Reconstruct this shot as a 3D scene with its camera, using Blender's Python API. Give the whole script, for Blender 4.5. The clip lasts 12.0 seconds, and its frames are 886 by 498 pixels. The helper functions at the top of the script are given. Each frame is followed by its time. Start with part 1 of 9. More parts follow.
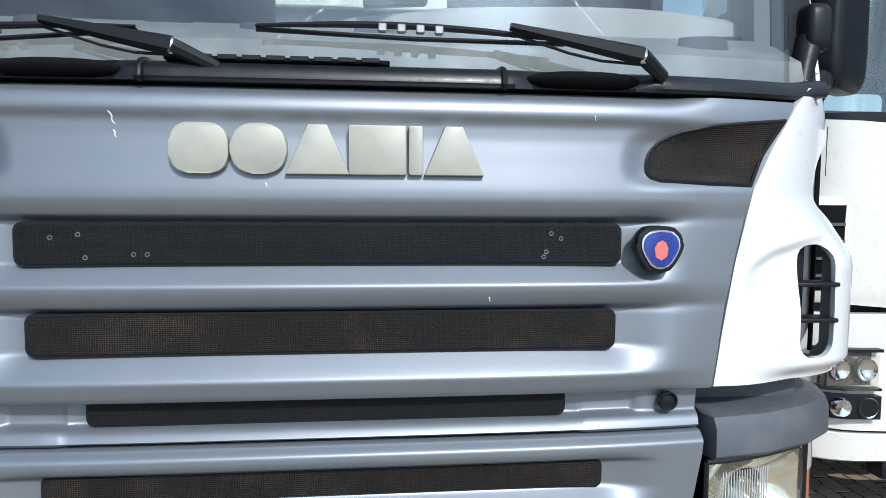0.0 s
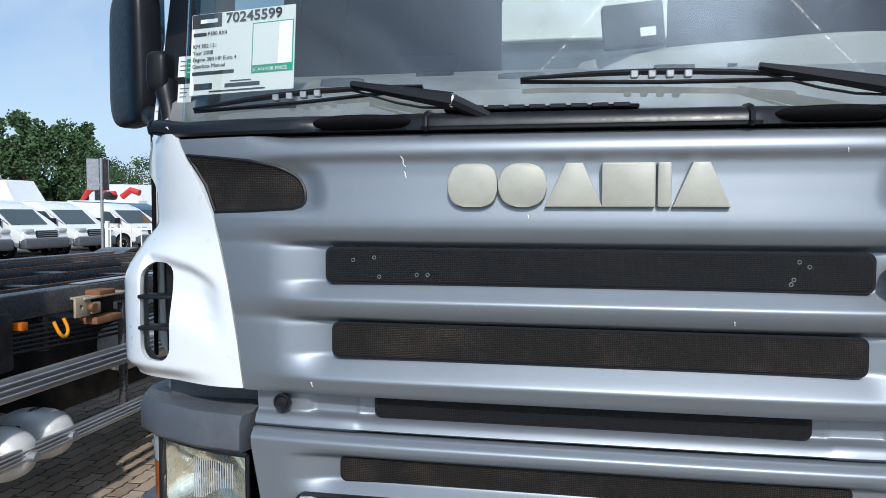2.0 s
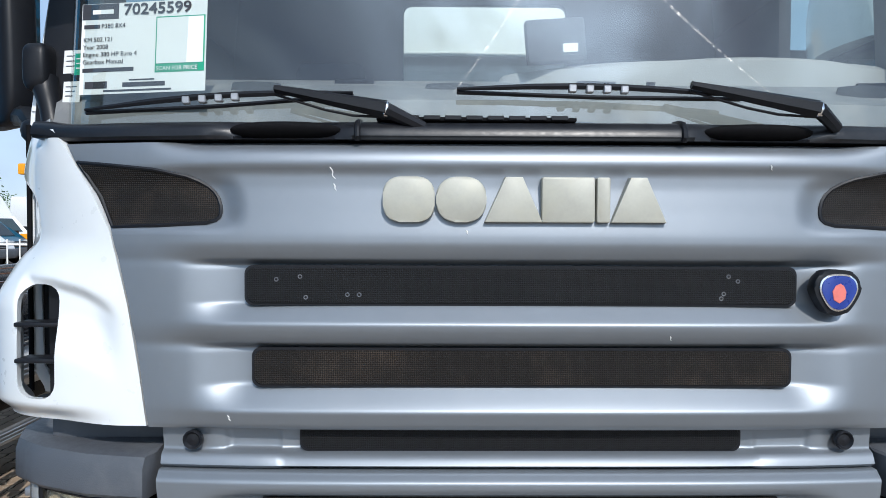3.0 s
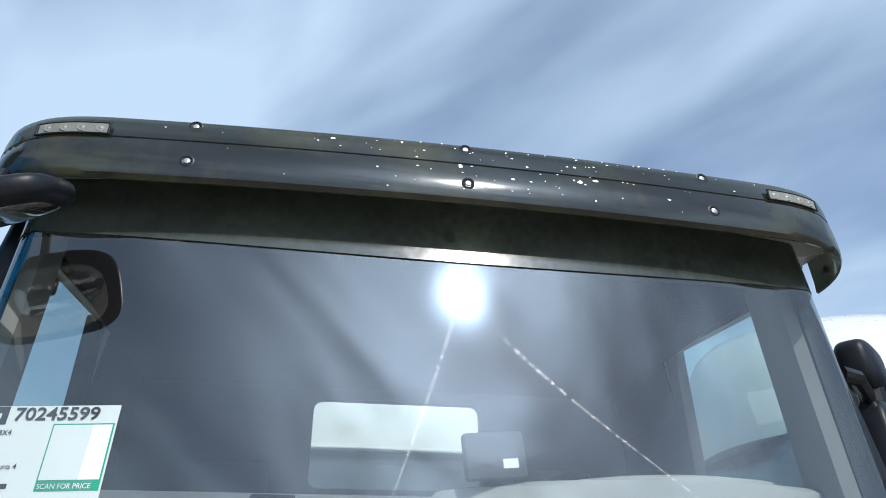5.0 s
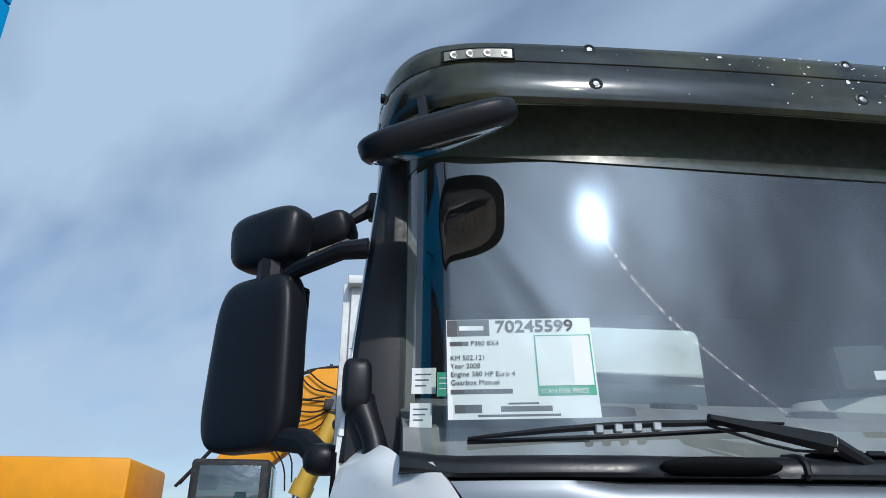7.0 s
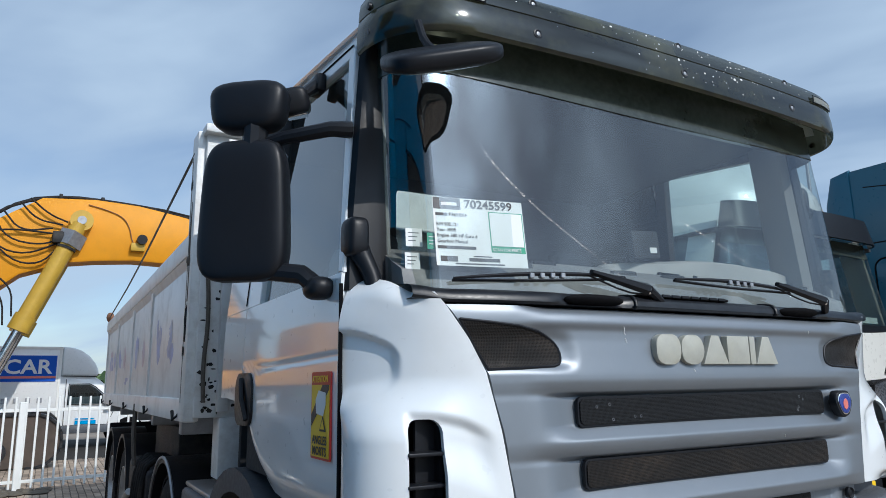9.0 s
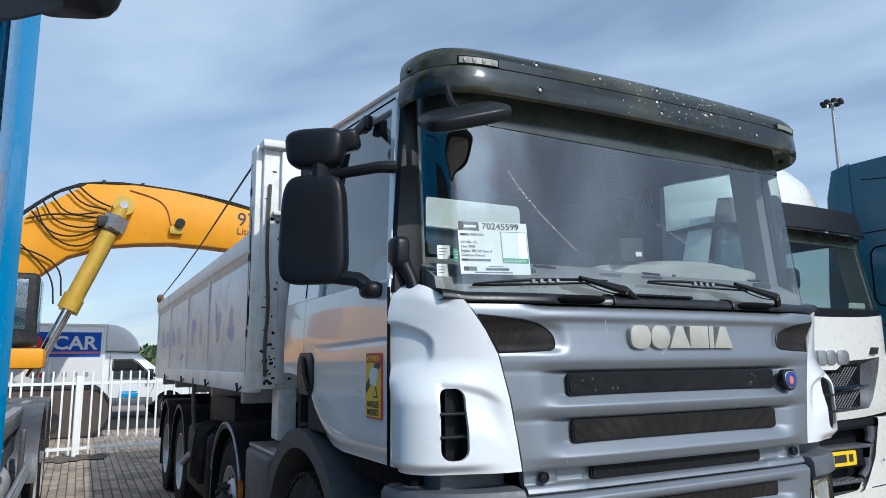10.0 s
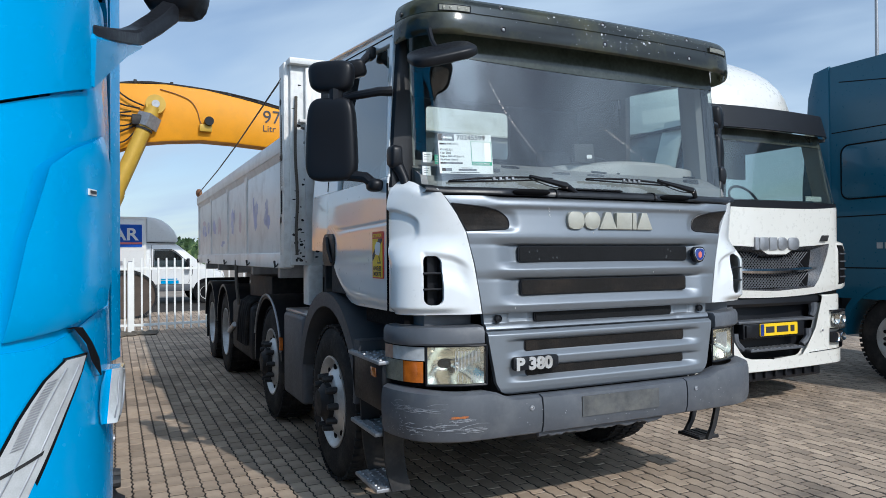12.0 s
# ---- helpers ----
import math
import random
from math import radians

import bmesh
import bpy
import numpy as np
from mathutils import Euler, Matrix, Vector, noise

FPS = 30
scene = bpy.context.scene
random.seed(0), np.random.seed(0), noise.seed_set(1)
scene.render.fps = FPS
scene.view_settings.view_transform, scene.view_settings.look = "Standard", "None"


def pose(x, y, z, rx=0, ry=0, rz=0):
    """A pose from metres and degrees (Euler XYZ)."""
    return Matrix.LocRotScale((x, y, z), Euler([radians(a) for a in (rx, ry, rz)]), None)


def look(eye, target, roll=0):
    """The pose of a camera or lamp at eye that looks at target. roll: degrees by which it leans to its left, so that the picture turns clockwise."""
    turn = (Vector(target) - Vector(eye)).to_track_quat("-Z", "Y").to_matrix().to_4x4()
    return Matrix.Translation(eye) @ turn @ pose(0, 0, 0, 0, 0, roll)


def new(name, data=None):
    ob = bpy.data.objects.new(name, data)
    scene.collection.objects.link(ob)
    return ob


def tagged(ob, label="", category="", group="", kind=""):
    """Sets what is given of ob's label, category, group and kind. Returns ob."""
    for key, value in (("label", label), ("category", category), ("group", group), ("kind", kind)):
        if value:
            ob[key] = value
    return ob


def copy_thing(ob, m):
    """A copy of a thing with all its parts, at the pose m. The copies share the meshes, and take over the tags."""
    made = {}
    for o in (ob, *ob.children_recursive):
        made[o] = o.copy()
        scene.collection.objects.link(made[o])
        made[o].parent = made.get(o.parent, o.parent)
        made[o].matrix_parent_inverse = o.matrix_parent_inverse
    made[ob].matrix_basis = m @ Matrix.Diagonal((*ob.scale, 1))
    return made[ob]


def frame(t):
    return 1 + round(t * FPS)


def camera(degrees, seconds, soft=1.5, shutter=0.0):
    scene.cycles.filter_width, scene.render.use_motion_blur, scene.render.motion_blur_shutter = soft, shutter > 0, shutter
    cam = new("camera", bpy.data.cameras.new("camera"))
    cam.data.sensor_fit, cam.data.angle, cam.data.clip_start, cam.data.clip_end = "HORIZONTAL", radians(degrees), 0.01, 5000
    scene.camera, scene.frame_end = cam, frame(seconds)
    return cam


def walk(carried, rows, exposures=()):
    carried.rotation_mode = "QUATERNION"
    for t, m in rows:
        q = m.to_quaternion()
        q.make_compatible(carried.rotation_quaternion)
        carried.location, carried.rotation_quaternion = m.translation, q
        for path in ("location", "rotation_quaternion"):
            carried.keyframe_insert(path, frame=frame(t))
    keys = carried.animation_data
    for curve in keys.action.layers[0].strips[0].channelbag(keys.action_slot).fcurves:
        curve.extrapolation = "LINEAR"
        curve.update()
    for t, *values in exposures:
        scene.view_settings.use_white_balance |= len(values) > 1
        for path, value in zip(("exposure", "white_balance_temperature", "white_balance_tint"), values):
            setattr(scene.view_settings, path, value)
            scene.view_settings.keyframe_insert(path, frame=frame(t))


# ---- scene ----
cam = camera(65.7, 12.0, soft=0.8)
PATH = [
    (0, (0.078, -1.314, 1.585), (0.287, 0.67, 1.437), 0.4),
    (0.5, (0.051, -1.365, 1.597), (0.271, 0.621, 1.529), -0.0),
    (1, (0.139, -1.455, 1.611), (0.142, 0.544, 1.529), 0.2),
    (1.5, (0.108, -1.514, 1.611), (-0.162, 0.466, 1.512), 0.5),
    (2, (-0.048, -1.485, 1.611), (-0.386, 0.483, 1.511), 0.2),
    (2.5, (-0.178, -1.47, 1.602), (-0.495, 0.503, 1.515), -0.1),
    (2.7, (-0.192, -1.453, 1.603), (-0.36, 0.538, 1.519), -0.4),
    (4.3, (-0.107, -1.25, 1.721), (0.141, 0.671, 2.221), 0.1),
    (4.5, (-0.149, -1.258, 1.728), (0.124, 0.61, 2.39), 0.0),
    (5, (-0.309, -1.282, 1.729), (0.008, 0.435, 2.705), -0.6),
    (5.5, (-0.463, -1.318, 1.745), (-0.207, 0.382, 2.767), -0.6),
    (6, (-0.668, -1.231, 1.711), (-0.75, 0.511, 2.691), -0.6),
    (6.5, (-0.915, -1.165, 1.679), (-1.032, 0.599, 2.614), 0.7),
    (6.7, (-1.007, -1.187, 1.685), (-1.011, 0.614, 2.557), 0.2),
    (8.3, (-1.723, -1.153, 1.585), (-0.833, 0.549, 2.143), -0.4),
    (8.5, (-1.773, -1.241, 1.575), (-0.8, 0.463, 1.963), -0.8),
    (9, (-1.925, -1.533, 1.58), (-0.953, 0.172, 1.965), -0.9),
    (9.5, (-2.057, -1.813, 1.607), (-1.127, -0.079, 1.967), -0.8),
    (10, (-2.241, -2.1, 1.588), (-1.325, -0.352, 1.909), -0.6),
    (10.5, (-2.327, -2.384, 1.577), (-1.433, -0.611, 1.815), -0.6),
    (11, (-2.405, -2.668, 1.534), (-1.512, -0.88, 1.615), -0.5),
    (11.5, (-2.492, -2.903, 1.494), (-1.599, -1.114, 1.567), -0.5),
    (12, (-2.492, -3.03, 1.493), (-1.629, -1.225, 1.51), -0.4),
]
walk(cam, [(t, look(eye, target, roll)) for t, eye, target, roll in PATH],
     [(0, 0.07, 5820, 9), (1.0, -0.08, 5850, 9), (2.7, -0.03, 5880, 10), (4.5, 0.14, 5850, 10), (5.5, -0.18, 5830, 10), (6.0, -0.29, 5800, 9), (6.7, -0.40, 5780, 9),
      (8.5, -0.34, 5750, 9), (9.5, -0.26, 5780, 9), (10.5, -0.12, 5780, 9), (12, -0.20, 5800, 9)])

# ---------------------------------------------------------------- light
SUN = Vector((0.19, -0.765, 0.615)).normalized()
world = bpy.data.worlds.new("sky")
scene.world = world
world.use_nodes = True
wn, wl = world.node_tree.nodes, world.node_tree.links
wn.clear()
sky = wn.new("ShaderNodeTexSky")
sky.sky_type, sky.sun_disc = "NISHITA", False
sky.sun_elevation = math.asin(SUN.z)
sky.sun_rotation = math.atan2(SUN.x, SUN.y)
sky.air_density, sky.dust_density, sky.ozone_density = 1.0, 0.6, 0.8
coord = wn.new("ShaderNodeTexCoord")
sep = wn.new("ShaderNodeSeparateXYZ")
wl.new(coord.outputs["Generated"], sep.inputs[0])
lift = wn.new("ShaderNodeMath"); lift.operation = "ADD"; lift.inputs[1].default_value = 0.22
wl.new(sep.outputs["Z"], lift.inputs[0])
dome = wn.new("ShaderNodeMath"); dome.operation = "MAXIMUM"; dome.inputs[1].default_value = 0.05
wl.new(lift.outputs[0], dome.inputs[0])
flat = []
for axis in ("X", "Y"):
    d = wn.new("ShaderNodeMath"); d.operation = "DIVIDE"
    wl.new(sep.outputs[axis], d.inputs[0]); wl.new(dome.outputs[0], d.inputs[1])
    flat.append(d)
plane = wn.new("ShaderNodeCombineXYZ")
wl.new(flat[0].outputs[0], plane.inputs[0]); wl.new(flat[1].outputs[0], plane.inputs[1])
turn = wn.new("ShaderNodeMapping")
turn.vector_type = "TEXTURE"
turn.inputs["Rotation"].default_value = (0, 0, radians(128))
turn.inputs["Scale"].default_value = (1.9, 0.85, 1.0)
turn.inputs["Location"].default_value = (0.7, -0.55, 0.0)
wl.new(plane.outputs[0], turn.inputs[0])
veil = wn.new("ShaderNodeTexNoise")
veil.inputs["Scale"].default_value, veil.inputs["Detail"].default_value = 1.5, 6.0
veil.inputs["Roughness"].default_value, veil.inputs["Distortion"].default_value = 0.46, 0.45
wl.new(turn.outputs[0], veil.inputs["Vector"])
ramp = wn.new("ShaderNodeValToRGB")
ramp.color_ramp.elements[0].position, ramp.color_ramp.elements[0].color = 0.37, (0.20, 0.20, 0.20, 1)
ramp.color_ramp.elements[1].position, ramp.color_ramp.elements[1].color = 0.615, (0.97, 0.97, 0.97, 1)
wisp = wn.new("ShaderNodeTexNoise")
wisp.inputs["Scale"].default_value, wisp.inputs["Detail"].default_value, wisp.inputs["Distortion"].default_value = 3.6, 2.5, 0.5
wl.new(turn.outputs[0], wisp.inputs["Vector"])
blend = wn.new("ShaderNodeMix"); blend.inputs["Factor"].default_value = 0.30
wl.new(veil.outputs["Fac"], blend.inputs["A"]); wl.new(wisp.outputs["Fac"], blend.inputs["B"])
wl.new(blend.outputs["Result"], ramp.inputs[0])
toward = wn.new("ShaderNodeVectorMath"); toward.operation = "DOT_PRODUCT"
toward.inputs[1].default_value = SUN
wl.new(coord.outputs["Generated"], toward.inputs[0])
near = wn.new("ShaderNodeMath"); near.operation = "MAXIMUM"; near.inputs[1].default_value = 0.0
wl.new(toward.outputs["Value"], near.inputs[0])
glow = None
for power, amount in ((4.0, 1.1), (24.0, 5.0), (1400.0, 40.0)):
    halo = wn.new("ShaderNodeMath"); halo.operation = "POWER"; halo.inputs[1].default_value = power
    wl.new(near.outputs[0], halo.inputs[0])
    gain = wn.new("ShaderNodeMath"); gain.operation = "MULTIPLY_ADD"; gain.inputs[1].default_value = amount
    gain.inputs[2].default_value = 1.0
    wl.new(halo.outputs[0], gain.inputs[0])
    if glow is not None:
        wl.new(glow.outputs[0], gain.inputs[2])
    glow = gain
lit = wn.new("ShaderNodeVectorMath"); lit.operation = "SCALE"
lit.inputs[0].default_value = (4.75, 5.75, 6.7)
puff = wn.new("ShaderNodeTexNoise")
puff.inputs["Scale"].default_value, puff.inputs["Detail"].default_value, puff.inputs["Distortion"].default_value = 2.3, 5.0, 0.7
wl.new(turn.outputs[0], puff.inputs["Vector"])
thick = wn.new("ShaderNodeMapRange")
thick.inputs["From Min"].default_value, thick.inputs["From Max"].default_value = 0.34, 0.66
thick.inputs["To Min"].default_value, thick.inputs["To Max"].default_value = 0.15, 1.75
wl.new(puff.outputs["Fac"], thick.inputs["Value"])
halo = wn.new("ShaderNodeMath"); halo.operation = "SUBTRACT"; halo.inputs[1].default_value = 1.0
wl.new(glow.outputs[0], halo.inputs[0])
shaded = wn.new("ShaderNodeMath"); shaded.operation = "MULTIPLY_ADD"; shaded.inputs[2].default_value = 1.0
wl.new(halo.outputs[0], shaded.inputs[0]); wl.new(thick.outputs[0], shaded.inputs[1])
wl.new(shaded.outputs[0], lit.inputs["Scale"])
cloud = wn.new("ShaderNodeMix"); cloud.data_type = "RGBA"
wl.new(lit.outputs[0], cloud.inputs["B"])
wl.new(ramp.outputs[0], cloud.inputs["Factor"]); wl.new(sky.outputs[0], cloud.inputs["A"])
back = wn.new("ShaderNodeBackground"); back.inputs["Strength"].default_value = 0.132
wl.new(cloud.outputs["Result"], back.inputs["Color"])
wout = wn.new("ShaderNodeOutputWorld")
wl.new(back.outputs[0], wout.inputs["Surface"])

sun = new("sun", bpy.data.lights.new("sun", "SUN"))
sun.data.energy, sun.data.angle, sun.data.color = 3.5, radians(0.55), (1.0, 0.89, 0.75)
sun.matrix_world = look(SUN * 50, (0, 0, 0))


# ---------------------------------------------------------------- materials
def material(name, colour, rough=0.5, metal=0.0, spread=0.15, grain=8.0, bump=0.0, bump_scale=200.0, coat=0.0, dirt=None, dirt_amount=0.0, dirt_scale=3.0, spec=0.5, random=0.0, uneven=0.15):
    """A principled surface with tone variation at two scales, optional dirt and fine relief."""
    m = bpy.data.materials.new(name)
    m.use_nodes = True
    n, l = m.node_tree.nodes, m.node_tree.links
    p = n["Principled BSDF"]
    tc = n.new("ShaderNodeTexCoord")
    big = n.new("ShaderNodeTexNoise"); big.inputs["Scale"].default_value = grain; big.inputs["Detail"].default_value = 5
    small = n.new("ShaderNodeTexNoise"); small.inputs["Scale"].default_value = grain * 11; small.inputs["Detail"].default_value = 3
    l.new(tc.outputs["Object"], big.inputs["Vector"]); l.new(tc.outputs["Object"], small.inputs["Vector"])
    add = n.new("ShaderNodeMath"); add.operation = "MULTIPLY_ADD"
    add.inputs[1].default_value = 0.4
    l.new(small.outputs["Fac"], add.inputs[0]); l.new(big.outputs["Fac"], add.inputs[2])
    span = n.new("ShaderNodeMapRange")
    span.inputs["From Min"].default_value, span.inputs["From Max"].default_value = 0.35, 1.05
    span.inputs["To Min"].default_value, span.inputs["To Max"].default_value = 1 - spread, 1 + spread
    l.new(add.outputs[0], span.inputs["Value"])
    tone = span.outputs[0]
    if random:
        info = n.new("ShaderNodeObjectInfo")
        island = n.new("ShaderNodeNewGeometry")
        both = n.new("ShaderNodeMath"); both.operation = "ADD"
        l.new(info.outputs["Random"], both.inputs[0]); l.new(island.outputs["Random Per Island"], both.inputs[1])
        part_ = n.new("ShaderNodeMath"); part_.operation = "FRACT"; l.new(both.outputs[0], part_.inputs[0])
        vary = n.new("ShaderNodeMapRange"); vary.inputs["To Min"].default_value, vary.inputs["To Max"].default_value = 1 - random, 1 + random
        l.new(part_.outputs[0], vary.inputs["Value"])
        mul = n.new("ShaderNodeMath"); mul.operation = "MULTIPLY"
        l.new(tone, mul.inputs[0]); l.new(vary.outputs[0], mul.inputs[1]); tone = mul.outputs[0]
    scale = n.new("ShaderNodeVectorMath"); scale.operation = "SCALE"
    scale.inputs[0].default_value = colour
    l.new(tone, scale.inputs["Scale"])
    col = scale.outputs[0]
    if dirt:
        spot = n.new("ShaderNodeTexNoise"); spot.inputs["Scale"].default_value = dirt_scale; spot.inputs["Detail"].default_value = 8; spot.inputs["Roughness"].default_value = 0.65
        l.new(tc.outputs["Object"], spot.inputs["Vector"])
        cut = n.new("ShaderNodeMapRange"); cut.inputs["From Min"].default_value, cut.inputs["From Max"].default_value = 0.48, 0.72
        cut.inputs["To Max"].default_value = dirt_amount
        l.new(spot.outputs["Fac"], cut.inputs["Value"])
        mix = n.new("ShaderNodeMix"); mix.data_type = "RGBA"; mix.inputs["B"].default_value = (*dirt, 1)
        l.new(cut.outputs[0], mix.inputs["Factor"]); l.new(col, mix.inputs["A"]); col = mix.outputs["Result"]
    l.new(col, p.inputs["Base Color"])
    p.inputs["Metallic"].default_value = metal
    p.inputs["Specular IOR Level"].default_value = spec
    p.inputs["Coat Weight"].default_value = coat
    p.inputs["Coat Roughness"].default_value = 0.05
    gloss = n.new("ShaderNodeMapRange")
    gloss.inputs["From Min"].default_value, gloss.inputs["From Max"].default_value = 0.3, 0.7
    gloss.inputs["To Min"].default_value, gloss.inputs["To Max"].default_value = max(0.02, rough * (1 - uneven)), min(1, rough * (1 + uneven))
    l.new(small.outputs["Fac"], gloss.inputs["Value"]); l.new(gloss.outputs[0], p.inputs["Roughness"])
    if bump:
        fine = n.new("ShaderNodeTexNoise"); fine.inputs["Scale"].default_value = bump_scale; fine.inputs["Detail"].default_value = 3
        l.new(tc.outputs["Object"], fine.inputs["Vector"])
        b = n.new("ShaderNodeBump"); b.inputs["Strength"].default_value = bump; b.inputs["Distance"].default_value = 0.004
        l.new(fine.outputs["Fac"], b.inputs["Height"]); l.new(b.outputs[0], p.inputs["Normal"])
    return m


def glass_material(name, tint, rough=0.0, film=0.0, film_colour=(0.5, 0.5, 0.48), reflect=0.085, swept=()):
    """A thin pane: clear with a tint, mirror gloss by Fresnel, and a little dust on it."""
    m = bpy.data.materials.new(name)
    m.use_nodes = True
    n, l = m.node_tree.nodes, m.node_tree.links
    n.clear()
    out = n.new("ShaderNodeOutputMaterial")
    clear = n.new("ShaderNodeBsdfTransparent"); clear.inputs["Color"].default_value = (*tint, 1)
    shine = n.new("ShaderNodeBsdfGlossy"); shine.inputs["Roughness"].default_value = rough
    edge = n.new("ShaderNodeLayerWeight"); edge.inputs["Blend"].default_value = 0.5
    steep = n.new("ShaderNodeMath"); steep.operation = "POWER"; steep.inputs[1].default_value = 4.0
    l.new(edge.outputs["Facing"], steep.inputs[0])
    fres = n.new("ShaderNodeMath"); fres.operation = "MULTIPLY_ADD"
    fres.inputs[1].default_value, fres.inputs[2].default_value = 0.95 - reflect, reflect
    l.new(steep.outputs[0], fres.inputs[0])
    mix = n.new("ShaderNodeMixShader")
    l.new(fres.outputs[0], mix.inputs[0]); l.new(clear.outputs[0], mix.inputs[1]); l.new(shine.outputs[0], mix.inputs[2])
    last = mix.outputs[0]
    if film:
        tc = n.new("ShaderNodeTexCoord")
        spot = n.new("ShaderNodeTexNoise"); spot.inputs["Scale"].default_value = 5; spot.inputs["Detail"].default_value = 8
        l.new(tc.outputs["Object"], spot.inputs["Vector"])
        cut = n.new("ShaderNodeMapRange"); cut.inputs["From Min"].default_value, cut.inputs["From Max"].default_value = 0.3, 0.75
        cut.inputs["To Min"].default_value, cut.inputs["To Max"].default_value = film * 0.4, film
        l.new(spot.outputs["Fac"], cut.inputs["Value"])
        dust = n.new("ShaderNodeBsdfDiffuse"); dust.inputs["Color"].default_value = (*film_colour, 1)
        top = n.new("ShaderNodeMixShader")
        l.new(cut.outputs[0], top.inputs[0]); l.new(last, top.inputs[1]); l.new(dust.outputs[0], top.inputs[2]); last = top.outputs[0]
    for pivot in swept:
        # fine arcs left by a wiper: a faint gloss stretched across the arcs round its pivot
        where = n.new("ShaderNodeNewGeometry")
        arm = n.new("ShaderNodeVectorMath"); arm.operation = "SUBTRACT"; arm.inputs[1].default_value = pivot
        l.new(where.outputs["Position"], arm.inputs[0])
        along = n.new("ShaderNodeVectorMath"); along.operation = "CROSS_PRODUCT"; along.inputs[1].default_value = (0, 1, -0.11)
        l.new(arm.outputs[0], along.inputs[0])
        reach = n.new("ShaderNodeVectorMath"); reach.operation = "LENGTH"; l.new(arm.outputs[0], reach.inputs[0])
        bands = n.new("ShaderNodeTexNoise"); bands.noise_dimensions = "1D"; bands.inputs["Scale"].default_value = 60; bands.inputs["Detail"].default_value = 6
        l.new(reach.outputs["Value"], bands.inputs["W"])
        much = n.new("ShaderNodeMapRange"); much.inputs["From Min"].default_value, much.inputs["From Max"].default_value = 0.36, 0.72
        much.inputs["To Max"].default_value = 0.006
        l.new(bands.outputs["Fac"], much.inputs["Value"])
        worn = n.new("ShaderNodeMapRange"); worn.inputs["From Min"].default_value, worn.inputs["From Max"].default_value = 0.78, 0.70
        l.new(reach.outputs["Value"], worn.inputs["Value"])
        both = n.new("ShaderNodeMath"); both.operation = "MULTIPLY"; l.new(much.outputs[0], both.inputs[0]); l.new(worn.outputs[0], both.inputs[1])
        streak = n.new("ShaderNodeBsdfAnisotropic"); streak.inputs["Roughness"].default_value, streak.inputs["Anisotropy"].default_value = 0.15, 1.0
        l.new(along.outputs[0], streak.inputs["Tangent"])
        over = n.new("ShaderNodeMixShader")
        l.new(both.outputs[0], over.inputs[0]); l.new(last, over.inputs[1]); l.new(streak.outputs[0], over.inputs[2]); last = over.outputs[0]
    l.new(last, out.inputs["Surface"])
    return m


def mesh_material(name, metal_colour, dust, dust_amount):
    """Perforated sheet: round holes in a 7 mm hexagonal pitch, with dust caught between them."""
    m = material(name, metal_colour, 0.55, 0.0, 0.2, 6.0, spec=0.22, dirt=dust, dirt_amount=dust_amount, dirt_scale=7.0)
    n, l = m.node_tree.nodes, m.node_tree.links
    p = n["Principled BSDF"]
    tc = n.new("ShaderNodeTexCoord")
    shear = n.new("ShaderNodeMapping"); shear.inputs["Scale"].default_value = (1.0, 0.0, 1.155)
    l.new(tc.outputs["Object"], shear.inputs[0])
    cells = n.new("ShaderNodeTexVoronoi"); cells.inputs["Scale"].default_value = 215; cells.inputs["Randomness"].default_value = 0.12
    l.new(shear.outputs[0], cells.inputs["Vector"])
    hole = n.new("ShaderNodeMapRange"); hole.inputs["From Min"].default_value, hole.inputs["From Max"].default_value = 0.30, 0.46
    l.new(cells.outputs["Distance"], hole.inputs["Value"])
    base = p.inputs["Base Color"].links[0].from_socket
    mix = n.new("ShaderNodeMix"); mix.data_type = "RGBA"; mix.inputs["A"].default_value = (0.006, 0.006, 0.006, 1)
    l.new(hole.outputs[0], mix.inputs["Factor"]); l.new(base, mix.inputs["B"]); l.new(mix.outputs["Result"], p.inputs["Base Color"])
    b = n.new("ShaderNodeBump"); b.inputs["Strength"].default_value = 0.7; b.inputs["Distance"].default_value = 0.002
    l.new(hole.outputs[0], b.inputs["Height"]); l.new(b.outputs[0], p.inputs["Normal"])
    return m


GREY = material("grey_satin_paint", (0.214, 0.236, 0.262), 0.44, 0.60, 0.05, 3.0, bump=0.02, bump_scale=900, uneven=0.03, spec=0.4, dirt=(0.30, 0.30, 0.30), dirt_amount=0.10, dirt_scale=5)
WHITE = material("white_paint", (0.695, 0.715, 0.72), 0.32, 0, 0.03, 2.5, coat=1.0, dirt=(0.55, 0.53, 0.50), dirt_amount=0.12, dirt_scale=4)
BUMPER = material("dark_grey_plastic", (0.075, 0.082, 0.095), 0.5, 0, 0.18, 5.0, bump=0.12, bump_scale=300, dirt=(0.19, 0.19, 0.19), dirt_amount=0.35, dirt_scale=6)
ARCH = material("dark_arch_plastic", (0.064, 0.069, 0.078), 0.55, 0, 0.2, 5.0, bump=0.1, spec=0.3, dirt=(0.10, 0.09, 0.08), dirt_amount=0.3, dirt_scale=6)
BLACK = material("black_plastic", (0.010, 0.011, 0.014), 0.40, 0, 0.08, 6.0, bump=0.03, bump_scale=900, spec=0.24)
COWL = material("weathered_black_plastic", (0.009, 0.010, 0.013), 0.34, 0, 0.3, 9.0, bump=0.05, spec=0.35, dirt=(0.10, 0.10, 0.10), dirt_amount=0.10, dirt_scale=14)
